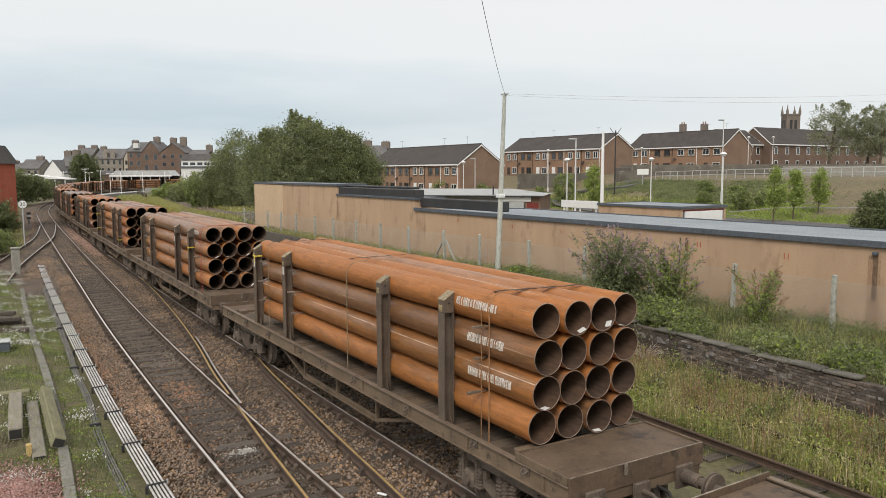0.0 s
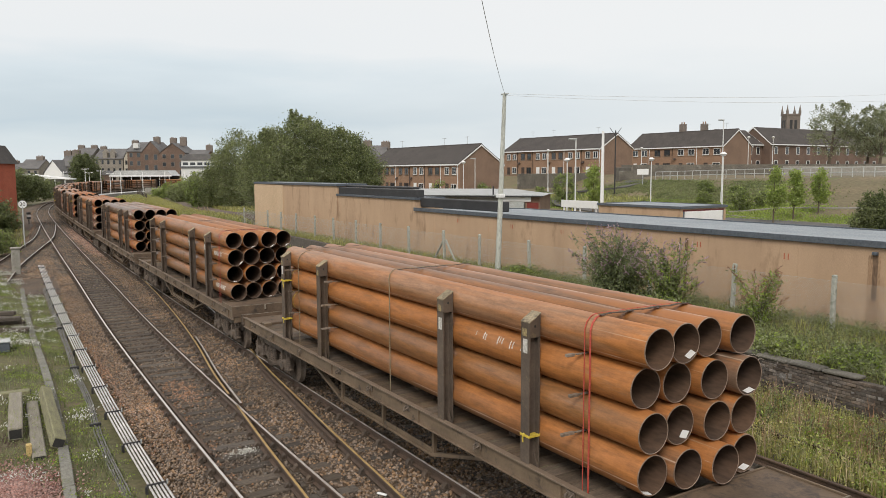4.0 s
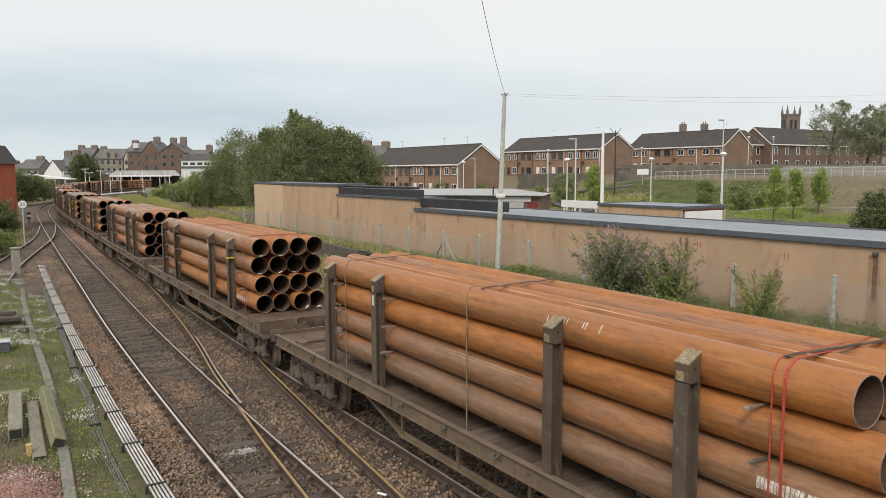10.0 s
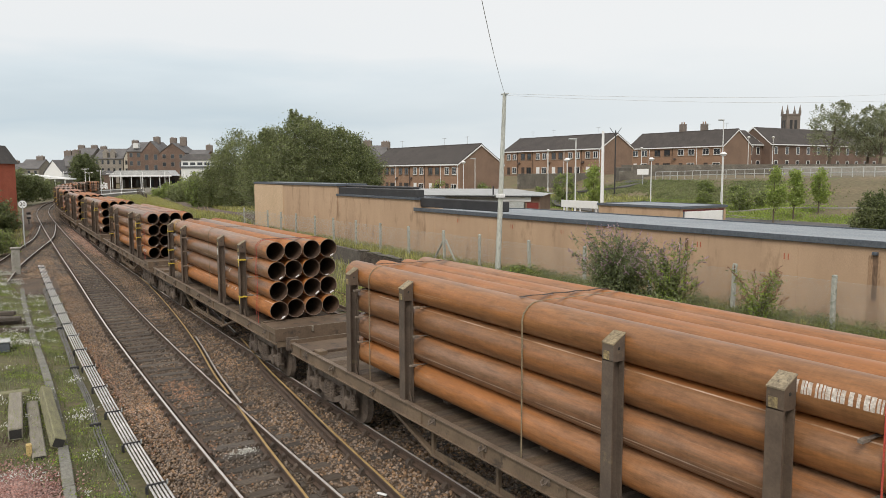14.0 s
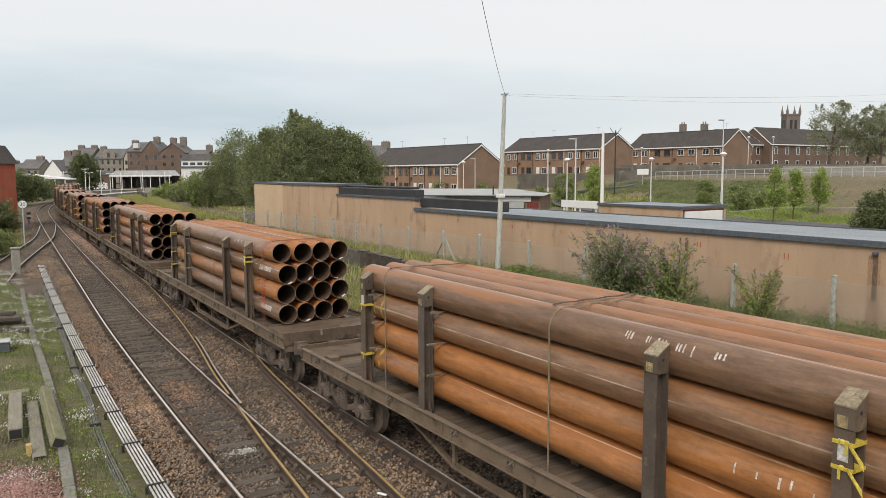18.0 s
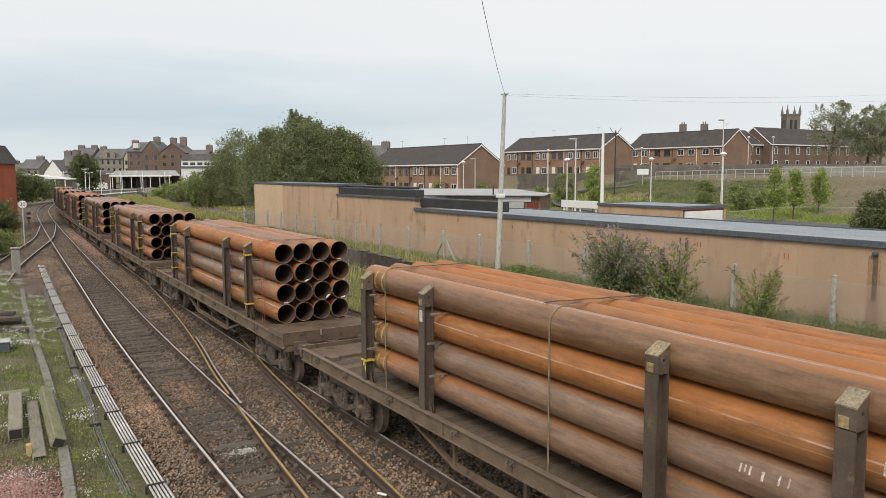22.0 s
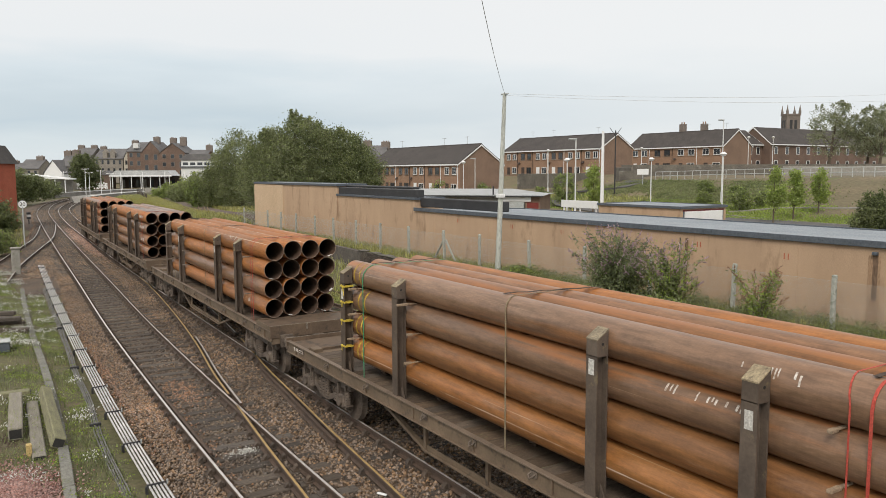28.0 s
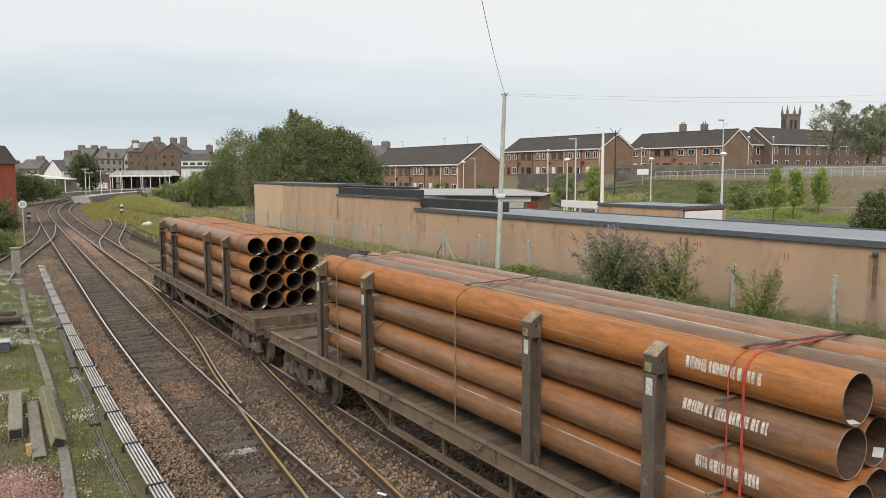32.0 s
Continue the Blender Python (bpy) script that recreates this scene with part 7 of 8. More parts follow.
def plant(name, at, lobes, n, size, mats, label, category, trunk=0.15, clump=0.55, seed=1, group="", limbs=7, flowers=None, shoots=0):
    rng = np.random.default_rng(seed)
    t = thing(name, at, label, category, group)
    pts = crown_points(lobes, n, rng, clump)
    z0 = -0.1
    pts = pts[pts[:, 2] > z0 + 0.1]
    if shoots:
        # leafy shoots that stand out of the upper crown
        lb = np.array(lobes, float)
        for i in range(shoots):
            l = lb[rng.integers(len(lb))]
            a, q = rng.uniform(0, 2 * math.pi), rng.uniform(0.0, 0.8)
            b = l[:3] + l[3:] * np.array([q * math.cos(a), q * math.sin(a), math.sqrt(1 - q * q) * 0.85])
            d = np.array([0.5 * q * math.cos(a), 0.5 * q * math.sin(a), 1.0])
            w = rng.random((70, 1))
            pts = np.concatenate([pts, b + d * w * rng.uniform(0.5, 1.15) + rng.normal(size=(70, 3)) * (0.04 + 0.20 * (1 - w))])
    v, f = leaf_quads(pts, size, rng)
    slots = (rng.random(len(f)) < 0.3).astype(int) if len(mats) > 1 else None
    part("crown", cloud("crown", v, f, mats, slots), None, t)
    if trunk:
        lb = np.array(lobes, float)
        top = lb[np.argmax(lb[:, 2])]
        g = G().tube([(0, 0, -0.3), (top[0] * 0.15, top[1] * 0.15, top[2] * 0.25), (top[0] * 0.4, top[1] * 0.4, top[2] * 0.6), (top[0] * 0.8, top[1] * 0.8, top[2])], [trunk * 1.25, trunk, trunk * 0.7, trunk * 0.25], 8)
        part("trunk", g, M_bark, t)
        for i in range(limbs):
            l = lb[rng.integers(len(lb))]
            e = l[:3] + rng.normal(size=3) * l[3:] * 0.4
            s = rng.uniform(0.15, 0.5)
            a = np.array([top[0] * 0.4 * s, top[1] * 0.4 * s, max(0.2, top[2] * s)])
            m = (a + e) / 2 + np.array([0, 0, 0.25])
            part("limb", G().tube([tuple(a), tuple(m), tuple(e)], [trunk * 0.5, trunk * 0.33, trunk * 0.12], 6), M_bark, t)
    if flowers:
        nf, fm, ln = flowers
        q = crown_points(lobes, nf * 4, rng, clump, 10)
        q = q[np.argsort(-q[:, 2] - 0.3 * rng.random(len(q)))][:nf]
        vs, fs = [], []
        for p in q:
            d = rng.normal(size=3) * 0.6 + np.array([0, 0, 0.9])
            d /= np.linalg.norm(d)
            m = rng.normal(size=(26, 3)) * 0.018 + p + d * (rng.random((26, 1)) * ln)
            a, b = leaf_quads(m, 0.030, rng)
            fs.append(b + sum(len(x) for x in vs))
            vs.append(a)
        part("inflorescence", cloud("inflorescence", np.concatenate(vs), np.concatenate(fs), fm), None, t, "fading lilac flower spikes")
    return t


def arching(name, at, stems, reach, height, leaves, leaf, mats, label, tip=None, seed=1, category="shrub"):
    """A shrub of arching stems with narrow leaves along them and flower spikes at the tips."""
    rng = np.random.default_rng(seed)
    t = thing(name, at, label, category)
    g, cs, ax, tips = G(), [], [], []
    for i in range(stems):
        a = rng.uniform(0, 2 * math.pi)
        r, h = reach * rng.uniform(0.15, 1.0), height * rng.uniform(0.5, 1.0)
        d = np.array([math.cos(a), math.sin(a), 0.0])
        p0 = d * rng.uniform(0, 0.25) * reach * 0.5
        u = np.linspace(0, 1, 7)[:, None]
        pts = p0 + d * r * u ** 1.6 + np.array([0, 0, 1.0]) * h * (u - 0.14 * u ** 3 * (r / reach))
        pts += rng.normal(size=pts.shape) * 0.02
        g.tube([tuple(q) for q in pts], [0.014, 0.012, 0.010, 0.008, 0.006, 0.005, 0.003], 5)
        w = rng.random(leaves) ** 0.75
        k = np.clip((w * 6).astype(int), 0, 5)
        f = (w * 6 - k)[:, None]
        c = pts[k] * (1 - f) + pts[k + 1] * f
        cs.append(c + rng.normal(size=c.shape) * 0.085)
        tips.append((pts[-1], (pts[-1] - pts[-2]) / np.linalg.norm(pts[-1] - pts[-2])))
    part("stem_cluster", g, M_twig if leaves < 5 else M_bark, t)
    c = np.concatenate(cs)
    c = c[c[:, 2] > 0.02]
    v, f = leaf_quads(c, leaf, rng, thin=0.28)
    part("crown", cloud("crown", v, f, mats, (rng.random(len(f)) < 0.35).astype(int)), None, t)
    if tip:
        m, ln = tip
        vs, fs, o = [], [], 0
        for p, d in tips:
            for q in range(3):
                dd = d + rng.normal(size=3) * 0.45
                dd[2] -= 0.15 * q
                dd /= np.linalg.norm(dd)
                n = 22
                w = rng.random((n, 1))
                a, b = leaf_quads(p - d * 0.12 * q + dd * w * ln + rng.normal(size=(n, 3)) * 0.016 * (1.2 - w), 0.029, rng)
                vs.append(a)
                fs.append(b + o)
                o += len(a)
        part("inflorescence", cloud("inflorescence", np.concatenate(vs), np.concatenate(fs), m), None, t, "drooping flower spikes")
    return t


RV = Vector((0.84, -0.54, 0))  # along the row of trees


LANE = Line([(66, 15.2), (84, 15.6), (97, 16.8), (122.7, 20.3), (148, 23.7), (184, 29.0)])  # left edge of the dirt lane


def lobe(u, w, z, r, rz=None):
    """A lobe u metres along the row and w metres behind it."""
    return (RV.x * u + 0.54 * w, RV.y * u + 0.84 * w, z, r, r, rz or r)


plant("tree", (23.4, 75.9, 0.3), [lobe(-2.6, 0, 6.6, 2.6, 2.6), lobe(0.4, 0, 7.5, 2.6, 2.7), lobe(-0.8, -1.0, 4.6, 3.6, 3.2), lobe(2.6, 0.4, 6.0, 2.8, 3.2), lobe(-3.6, 0.2, 4.4, 2.6, 3.2), lobe(1.4, 0.5, 9.2, 1.1, 1.1), lobe(-0.4, 0, 9.9, 0.7, 0.8), lobe(2.9, 0, 7.9, 0.7, 0.8), lobe(-3.4, 0, 8.0, 0.7, 0.8)],
      90000, 0.105, [M_leafmid, M_leafpale], "large dense broadleaf tree with an uneven crown", "tree", 0.32, 0.9, 11, shoots=120)
plant("tree", (27.9, 73.4, 0.3), [lobe(-0.6, 0, 6.6, 2.2, 2.7), lobe(1.3, 0, 5.0, 2.1, 2.6), lobe(-0.2, -0.4, 4.0, 2.8, 2.8)],
      52000, 0.105, [M_leafmid, M_leafdark], "dark broadleaf tree behind the rendered building", "tree", 0.26, 0.85, 12, shoots=60)
plant("tree", (27.8, 107.5, 0.3), [lobe(-0.5, 0, 7.2, 2.9, 3.4), lobe(-2.4, 0.5, 5.0, 2.5, 3.2), lobe(1.2, -0.8, 4.0, 3.1, 3.0), lobe(-0.4, -0.8, 2.6, 2.9, 2.2), lobe(-4.6, 0.5, 3.0, 2.2, 2.4)],
      52000, 0.10, [M_leafmid, M_leafpale], "broadleaf tree at the end of the building", "tree", 0.22, 0.8, 13, shoots=70)
plant("shrub", (23.2, 112.0, 0.3), [(0, 0, 1.8, 1.7, 1.7, 1.9), (1.6, -0.8, 2.9, 1.6, 1.6, 1.8), (-0.8, 0.5, 2.6, 1.3, 1.4, 1.6), (3.0, -1.6, 1.8, 1.8, 1.7, 1.7)], 16000, 0.13, [M_leafmid, M_leafbright], "light green shrub at the edge of the trees", "shrub", 0.1, 0.6, 14)
plant("shrub", (28.6, 136.0, 0.2), [(0, 0, 2.0, 2.4, 2.2, 2.2), (2.6, -1.2, 2.8, 2.2, 2.2, 2.4), (-2.0, 1.2, 1.6, 1.8, 1.8, 1.6), (4.6, -2.6, 3.2, 2.2, 2.0, 2.6)], 18000, 0.15, [M_leafmid, M_leafpale], "green thicket before the station", "shrub", 0.12, 0.7, 23)
plant("shrub", (29.6, 156.0, 0.3), [(0, 0, 1.4, 2.2, 2.0, 1.5), (2.4, -1.5, 2.0, 2.0, 1.8, 1.9), (-2.0, 1.0, 0.9, 1.6, 1.6, 1.0), (4.2, -2.8, 2.6, 1.9, 1.8, 2.2)], 15000, 0.15, [M_leafsap, M_leafpale], "yellow-green bushes at the end of the lane", "shrub", 0.08, 0.6, 24)
# left of the line
plant("shrub", (3.4, 156.0, 0.2), [(0, 0, 2.0, 2.4, 2.2, 2.0), (2.6, 4.0, 2.2, 2.2, 2.2, 2.0), (-2.6, -3.0, 2.2, 2.2, 2.2, 2.2), (5.4, 9.0, 1.9, 2.0, 2.2, 1.7), (-5.0, -6.0, 2.0, 2.2, 2.4, 2.0), (-3.4, -4.0, 4.6, 2.2, 2.4, 2.2), (-0.6, -1.0, 3.8, 2.0, 2.2, 1.9), (-5.6, -8.0, 5.4, 1.9, 2.0, 2.0), (2.0, 2.0, 3.4, 1.7, 1.8, 1.5)], 40000, 0.16, [M_leafmid, M_leafdark], "thick green bushes along the fence of the line", "shrub", 0.12, 0.7, 17)
plant("shrub", (-4.2, 112.0, 0.2), [(0, 0, 2.4, 1.6, 1.8, 2.4), (1.8, 4, 2.0, 1.5, 1.5, 2.0), (0.2, -4, 1.8, 1.4, 1.4, 1.8)], 14000, 0.15, [M_leafdark, M_leafmid], "green bushes against the red building", "shrub", 0.12, 0.6, 18)
plant("shrub", (-4.6, 76.0, 0.0), [(0, 0, 1.8, 1.3, 1.3, 1.9), (-1.4, -1, 2.4, 1.3, 1.3, 2.2), (0.9, 1.4, 1.2, 1.1, 1.1, 1.2)], 13000, 0.12, [M_leafmid, M_leafdark], "lineside bush growing below the red building", "shrub", 0.1, 0.5, 19)
plant("shrub", (-5.0, 60.0, 0.0), [(0, 0, 0.7, 1.0, 1.0, 0.8), (-0.9, -1, 0.8, 0.9, 1.0, 0.9)], 6000, 0.09, [M_leafmid, M_leafbright], "low lineside weeds and brambles", "shrub", 0.0, 0.4, 20)
plant("tree", (21.6, 209.5, 0.3), [(0, 0, 6.4, 2.9, 2.9, 3.0), (0.6, 0, 3.8, 2.7, 2.7, 2.4), (-0.8, 0, 7.8, 1.6, 1.6, 1.6)], 14000, 0.24, [M_leafdark], "dark rounded tree beside the station", "tree", 0.25, 0.9, 21)
plant("tree", (-1.5, 262.0, 0.3), [(0, 0, 5.0, 2.6, 2.6, 2.6), (3.0, -1, 4.2, 2.4, 2.4, 2.2)], 7000, 0.26, [M_leafdark], "small dark tree among the town roofs", "tree", 0.2, 0.8, 22)
# hill to the right
for x, y, h, sd in ((40.7, 50.0, 4.7, 30), (48.6, 37.4, 4.6, 31), (53.7, 38.9, 4.2, 32), (57.5, 38.9, 4.0, 33)):
    plant("sapling", (x, y, gz(x, y)), [(0, 0, h * 0.62, 0.60, 0.60, h * 0.30), (0.2, -0.2, h * 0.45, 0.55, 0.55, h * 0.16), (0, 0, h * 0.88, 0.3, 0.3, h * 0.14)], 3600, 0.10, [M_leafsap, M_leafbright], "slender young tree with bright green leaves", "tree", 0.06, 0.4, sd, "young trees")
plant("shrub", (43.4, 26.4, gz(43.4, 26.4)), [(0, 0, 1.2, 1.15, 1.15, 1.2), (0.2, 0.2, 2.0, 0.8, 0.8, 0.8), (-0.3, 0.3, 0.9, 1.0, 1.0, 0.9)], 11000, 0.09, [M_leafdark, M_leafmid], "round dark evergreen bush on the bank", "shrub", 0.08, 0.4, 34)
plant("shrub", (47.0, 21.5, gz(47, 21.5)), [(0, 0, 1.2, 1.6, 1.6, 1.2), (1.6, -1.2, 1.4, 1.4, 1.4, 1.4)], 8000, 0.09, [M_leafdark, M_leafmid], "dark evergreen bush on the bank", "shrub", 0.08, 0.4, 35)
for x, y, h, sd in ((109.8, 68.7, 10.6, 36), (112.8, 62.4, 10.0, 37), (118.0, 55.0, 9.8, 39), (114.0, 65.0, 8.4, 40)):
    plant("tree", (x, y, gz(x, y)), [(0, 0, h * 0.55, 2.7, 2.7, h * 0.30), (0.8, -0.8, h * 0.80, 1.6, 1.6, h * 0.18), (-1.6, 0.8, h * 0.72, 1.4, 1.4, h * 0.2), (1.7, -1.6, h * 0.45, 1.8, 1.8, h * 0.2)], 7500, 0.13, [M_leafhill, M_leafpale], "loose-crowned tree before the hill houses", "tree", 0.2, 0.85, sd, "trees on the hill", shoots=26)
for x, y, h, sd in ((44.0, 71.0, 3.0, 41), (46.5, 64.0, 2.6, 42), (55.0, 70.0, 4.2, 44), (57.5, 47.0, 2.4, 45), (61.5, 50.5, 1.8, 48), (60.0, 46.5, 1.7, 49), (58.8, 52.5, 1.6, 50), (65.5, 57.5, 1.6, 46), (37.5, 70.0, 3.2, 47)):
    plant("shrub", (x, y, gz(x, y)), [(0, 0, h * 0.55, h * 0.28, h * 0.28, h * 0.42), (0.3, -0.2, h * 0.4, h * 0.34, h * 0.3, h * 0.3)], 3600, 0.10, [M_leafmid, M_leafbright], "small leafy shrub on the grass slope", "shrub", 0.05, 0.4, sd, "shrubs on the slope")
# butterfly bushes before the wall
arching("butterfly_bush", (11.7, 18.9, 0.6), 100, 1.65, 3.0, 130, 0.072, [M_leafgrey, M_leafmid], "bushy butterfly bush with fading lilac spikes", (M_lilac, 0.30), 51)
plant("shrub", (11.7, 18.6, 0.6), [(0, 0, 0.7, 0.7, 0.9, 0.7), (0, 0.5, 1.1, 0.6, 0.7, 0.6)], 6000, 0.055, [M_leafmid, M_leafgrey], "leafy undergrowth below the butterfly bush", "shrub", 0.0, 0.35, 55)
arching("butterfly_bush", (12.0, 16.75, 0.6), 44, 0.95, 2.7, 110, 0.074, [M_leafmid, M_leafbright], "tall green butterfly bush beside the wall", (M_lilac, 0.2), 52)
arching("tall_weed", (12.3, 13.65, 0.6), 22, 0.75, 2.25, 100, 0.064, [M_leafbright, M_leafpale], "tall leafy weed with brown seed spikes", (M_seed, 0.22), 53, "weed")
plant("tall_weed", (13.3, 26.0, 0.6), [(0, 0, 0.4, 0.5, 0.9, 0.4)], 1800, 0.055, [M_leafmid, M_leafbright], "low leafy weeds before the wall", "weed", 0.0, 0.25, 54)
for i, (dx, y, z, n, h) in enumerate(((-0.35, 20.4, -0.02, 70, 0.95), (-0.3, 21.8, -0.02, 50, 0.8), (-0.4, 16.6, -0.02, 46, 0.75), (-0.45, 15.0, -0.02, 34, 0.6), (0.5, 11.2, 0.6, 26, 0.45))):
    arching("dead_brush", (RETAIN(y) + dx, y, z), n, 0.9, h, 3, 0.03, [M_straw, M_straw], "heap of bleached dead twigs against the brick wall", None, 56 + i, "brush")
plant("shrub", (RETAIN(18.4) - 0.05, 18.4, 0.15), [(0, 0, 0.45, 0.45, 0.7, 0.45), (0.5, 0.3, 0.9, 0.5, 0.6, 0.4), (-0.15, -0.5, 0.25, 0.3, 0.4, 0.3)], 6000, 0.05, [M_leafmid, M_leafgrey], "green shrub hanging over the brick wall", "shrub", 0.0, 0.3, 58)
rr = random.Random(77)
for i in range(15):
    y = 6.5 + 17.0 * (i + rr.random()) / 15
    x = SIDING(y) + 0.8 + (RETAIN(y) - SIDING(y) - 1.2) * rr.random()
    pale = rr.random() < 0.4
    arching("tall_weed", (x, y, gz(x, y)), rr.randint(9, 16), rr.uniform(0.35, 0.6), rr.uniform(0.7, 1.15), 46, 0.045, [M_leafpale, M_weed] if pale else [M_leafmid, M_leafbright], "rank pale willowherb beside the siding" if pale else "rank leafy green weed beside the siding", None, 300 + i, "weed")
rr = random.Random(12)
y = 4.6
while y < 17.5:
    x = RETAIN(y) + rr.uniform(0.65, 1.1)
    h = rr.uniform(0.16, 0.55)
    plant("bramble", (x, y, 0.74), [(0, 0, h * 0.6, 0.55, 0.6, h), (-0.35, 0.1, 0.25, 0.25, 0.4, 0.2), (0.5, 0.2, h * 0.5, 0.5, 0.6, h * 0.8)], 2600, 0.050, [M_leafmid, M_leafbright], "green bramble spilling over the low brick wall", "bramble", 0.0, 0.25, 60 + int(y * 7), "brambles on the wall")
    y += rr.uniform(0.7, 2.3)


def blades(n, sampler, h, w, rng, lean=0.35, ztop=None):
    """Grass blades as bent slips of two quads at the places that sampler gives."""
    p = sampler(n)
    n = len(p)
    hh = h * rng.uniform(0.45, 1.3, n)
    a = rng.uniform(0, 2 * math.pi, n)
    d = np.stack([np.cos(a), np.sin(a), np.zeros(n)], 1)
    s = np.stack([-np.sin(a), np.cos(a), np.zeros(n)], 1) * (w * rng.uniform(0.6, 1.4, n))[:, None] / 2
    ln = (lean * rng.uniform(0.1, 1.2, n) * hh)[:, None]
    m = p + d * ln * 0.3 + np.array([0, 0, 1]) * (hh * 0.55)[:, None]
    t = p + d * ln + np.array([0, 0, 1]) * hh[:, None]
    v = np.stack([p - s, p + s, m + s * 0.8, m - s * 0.8, t + s * 0.15, t - s * 0.15], 1).reshape(-1, 3)
    o = np.arange(n)[:, None] * 6
    f = np.concatenate([o + np.array([0, 1, 2, 3]), o + np.array([3, 2, 4, 5])])
    return v, f


def grass(name, n, sampler, h, w, m, label, seed, lean=0.35, category="grass"):
    rng = np.random.default_rng(seed)
    v, f = blades(n, lambda k: sampler(k, rng), h, w, rng, lean)
    return tagged(new(name, cloud(name, v, f, m)), label, category, kind="stuff")


def patchy(pts, rng, scale, cut):
    """Keep the points where a broad noise is high."""
    k = np.array([noise.noise(Vector((p[0] * scale, p[1] * scale, 9.0))) for p in pts])
    return pts[k > cut + rng.normal(size=len(pts)) * 0.12]


def strip(lo, hi, y0, y1, dz=0.0, cut=None, scale=0.6, power=1.0):
    """A sampler between two lines (functions of y)."""
    def f(n, rng):
        y = y0 + (y1 - y0) * rng.random(n) ** power
        t = rng.random(n)
        p = np.array([(lo(b) + (hi(b) - lo(b)) * c, b, 0.0) for b, c in zip(y, t)])
        p[:, 2] = [gz(q[0], q[1]) + dz for q in p]
        return p if cut is None else patchy(p, rng, scale, cut)
    return f


GL, GR = (lambda y: SIDING(y) - 0.30), (lambda y: RETAIN(y) - 0.12)
GW = lambda y: RETAIN(y) - 1.5
grass("weeds_siding", 26000, strip(GL, GR, 2.5, 34, power=1.3), 0.40, 0.016, M_weed, "green weeds and grass between siding and wall", 71)
grass("straw_siding", 7500, strip(GL, GR, 2.5, 30, cut=0.0, scale=0.8, power=1.3), 0.60, 0.012, M_straw, "dry straw-coloured grass below the wall", 72, 0.5)
grass("seed_heads_siding", 4000, strip(lambda y: SIDING(y) + 0.5, GR, 2.5, 26, cut=0.05, scale=0.9), 0.68, 0.016, M_seed, "brown dead weed stalks below the wall", 73, 0.3)
grass("weeds_track", 7000, strip(lambda y: SIDING(y) - 1.5, lambda y: SIDING(y) + 1.2, 2.5, 60, cut=0.20, scale=0.9, power=1.4), 0.16, 0.014, M_weed, "sparse weeds among the siding rails", 74)
grass("grass_terrace", 26000, strip(lambda y: RETAIN(y) + 0.3, lambda y: WALLX - 0.1, 3, 62, power=1.2), 0.24, 0.016, M_weed, "rank grass before the rendered wall", 75)
grass("grass_far_terrace", 9000, strip(lambda y: TRAIN(y) + 5.0, lambda y: 13.5, 34, 84), 0.45, 0.03, M_weed, "grass between siding and fence", 76)
grass("yellow_grass", 26000, strip(lambda y: TRAIN(y) + 2.6 + 2.5 * (y < 100), lambda y: min(TRAIN(y) + 13.0, LANE(y) - 0.3), 88, 154, cut=-0.22, scale=0.1), 0.42, 0.05, M_yellowgrass, "yellow flowering grass beside the curve", 77, 0.4)
grass("green_grass_curve", 14000, strip(lambda y: TRAIN(y) + 4.2, lambda y: min(TRAIN(y) + 14.0, LANE(y) - 0.3), 66, 140, cut=-0.12, scale=0.15), 0.45, 0.045, M_weed, "green grass beside the curve", 78, 0.4)
grass("grass_under_trees", 9000, strip(lambda y: 10.5, lambda y: LANE(y) - 0.2, 66, 92), 0.5, 0.05, M_weed, "grass under the trees", 79)
grass("grass_cess", 30000, strip(lambda y: TROUGH(y) - 2.6, lambda y: TROUGH(y) - 0.1, 9, 62, cut=-0.25, scale=0.8, power=1.3), 0.075, 0.014, M_leafmid, "short mossy grass beside the trough", 80)
grass("grass_cess_strip", 16000, strip(lambda y: TROUGH(y) + 0.14, lambda y: CAB(y) - 0.35, 9, 52, cut=-0.2, scale=1.0, power=1.3), 0.07, 0.013, M_leafmid, "short grass between trough and cables", 81)
grass("grass_left_far", 14000, strip(lambda y: -14.0, lambda y: MAIN(y) - 2.6 - 2.0 * (y < 66), 46, 120), 0.4, 0.035, M_weed, "grass along the far cess", 82)


def leafy(name, n, sampler, size, m, label, seed, h=0.3):
    rng = np.random.default_rng(seed)
    p = sampler(n // 24, rng)
    c = np.repeat(p, 24, axis=0)
    k = np.repeat(rng.uniform(0.4, 1.2, len(p)), 24)
    c = c + rng.normal(size=c.shape) * np.array([0.10, 0.10, 0.0])
    c[:, 2] += rng.random(len(c)) * h * k
    v, f = leaf_quads(c, size, rng)
    return tagged(new(name, cloud(name, v, f, m)), label, "weeds", kind="stuff")


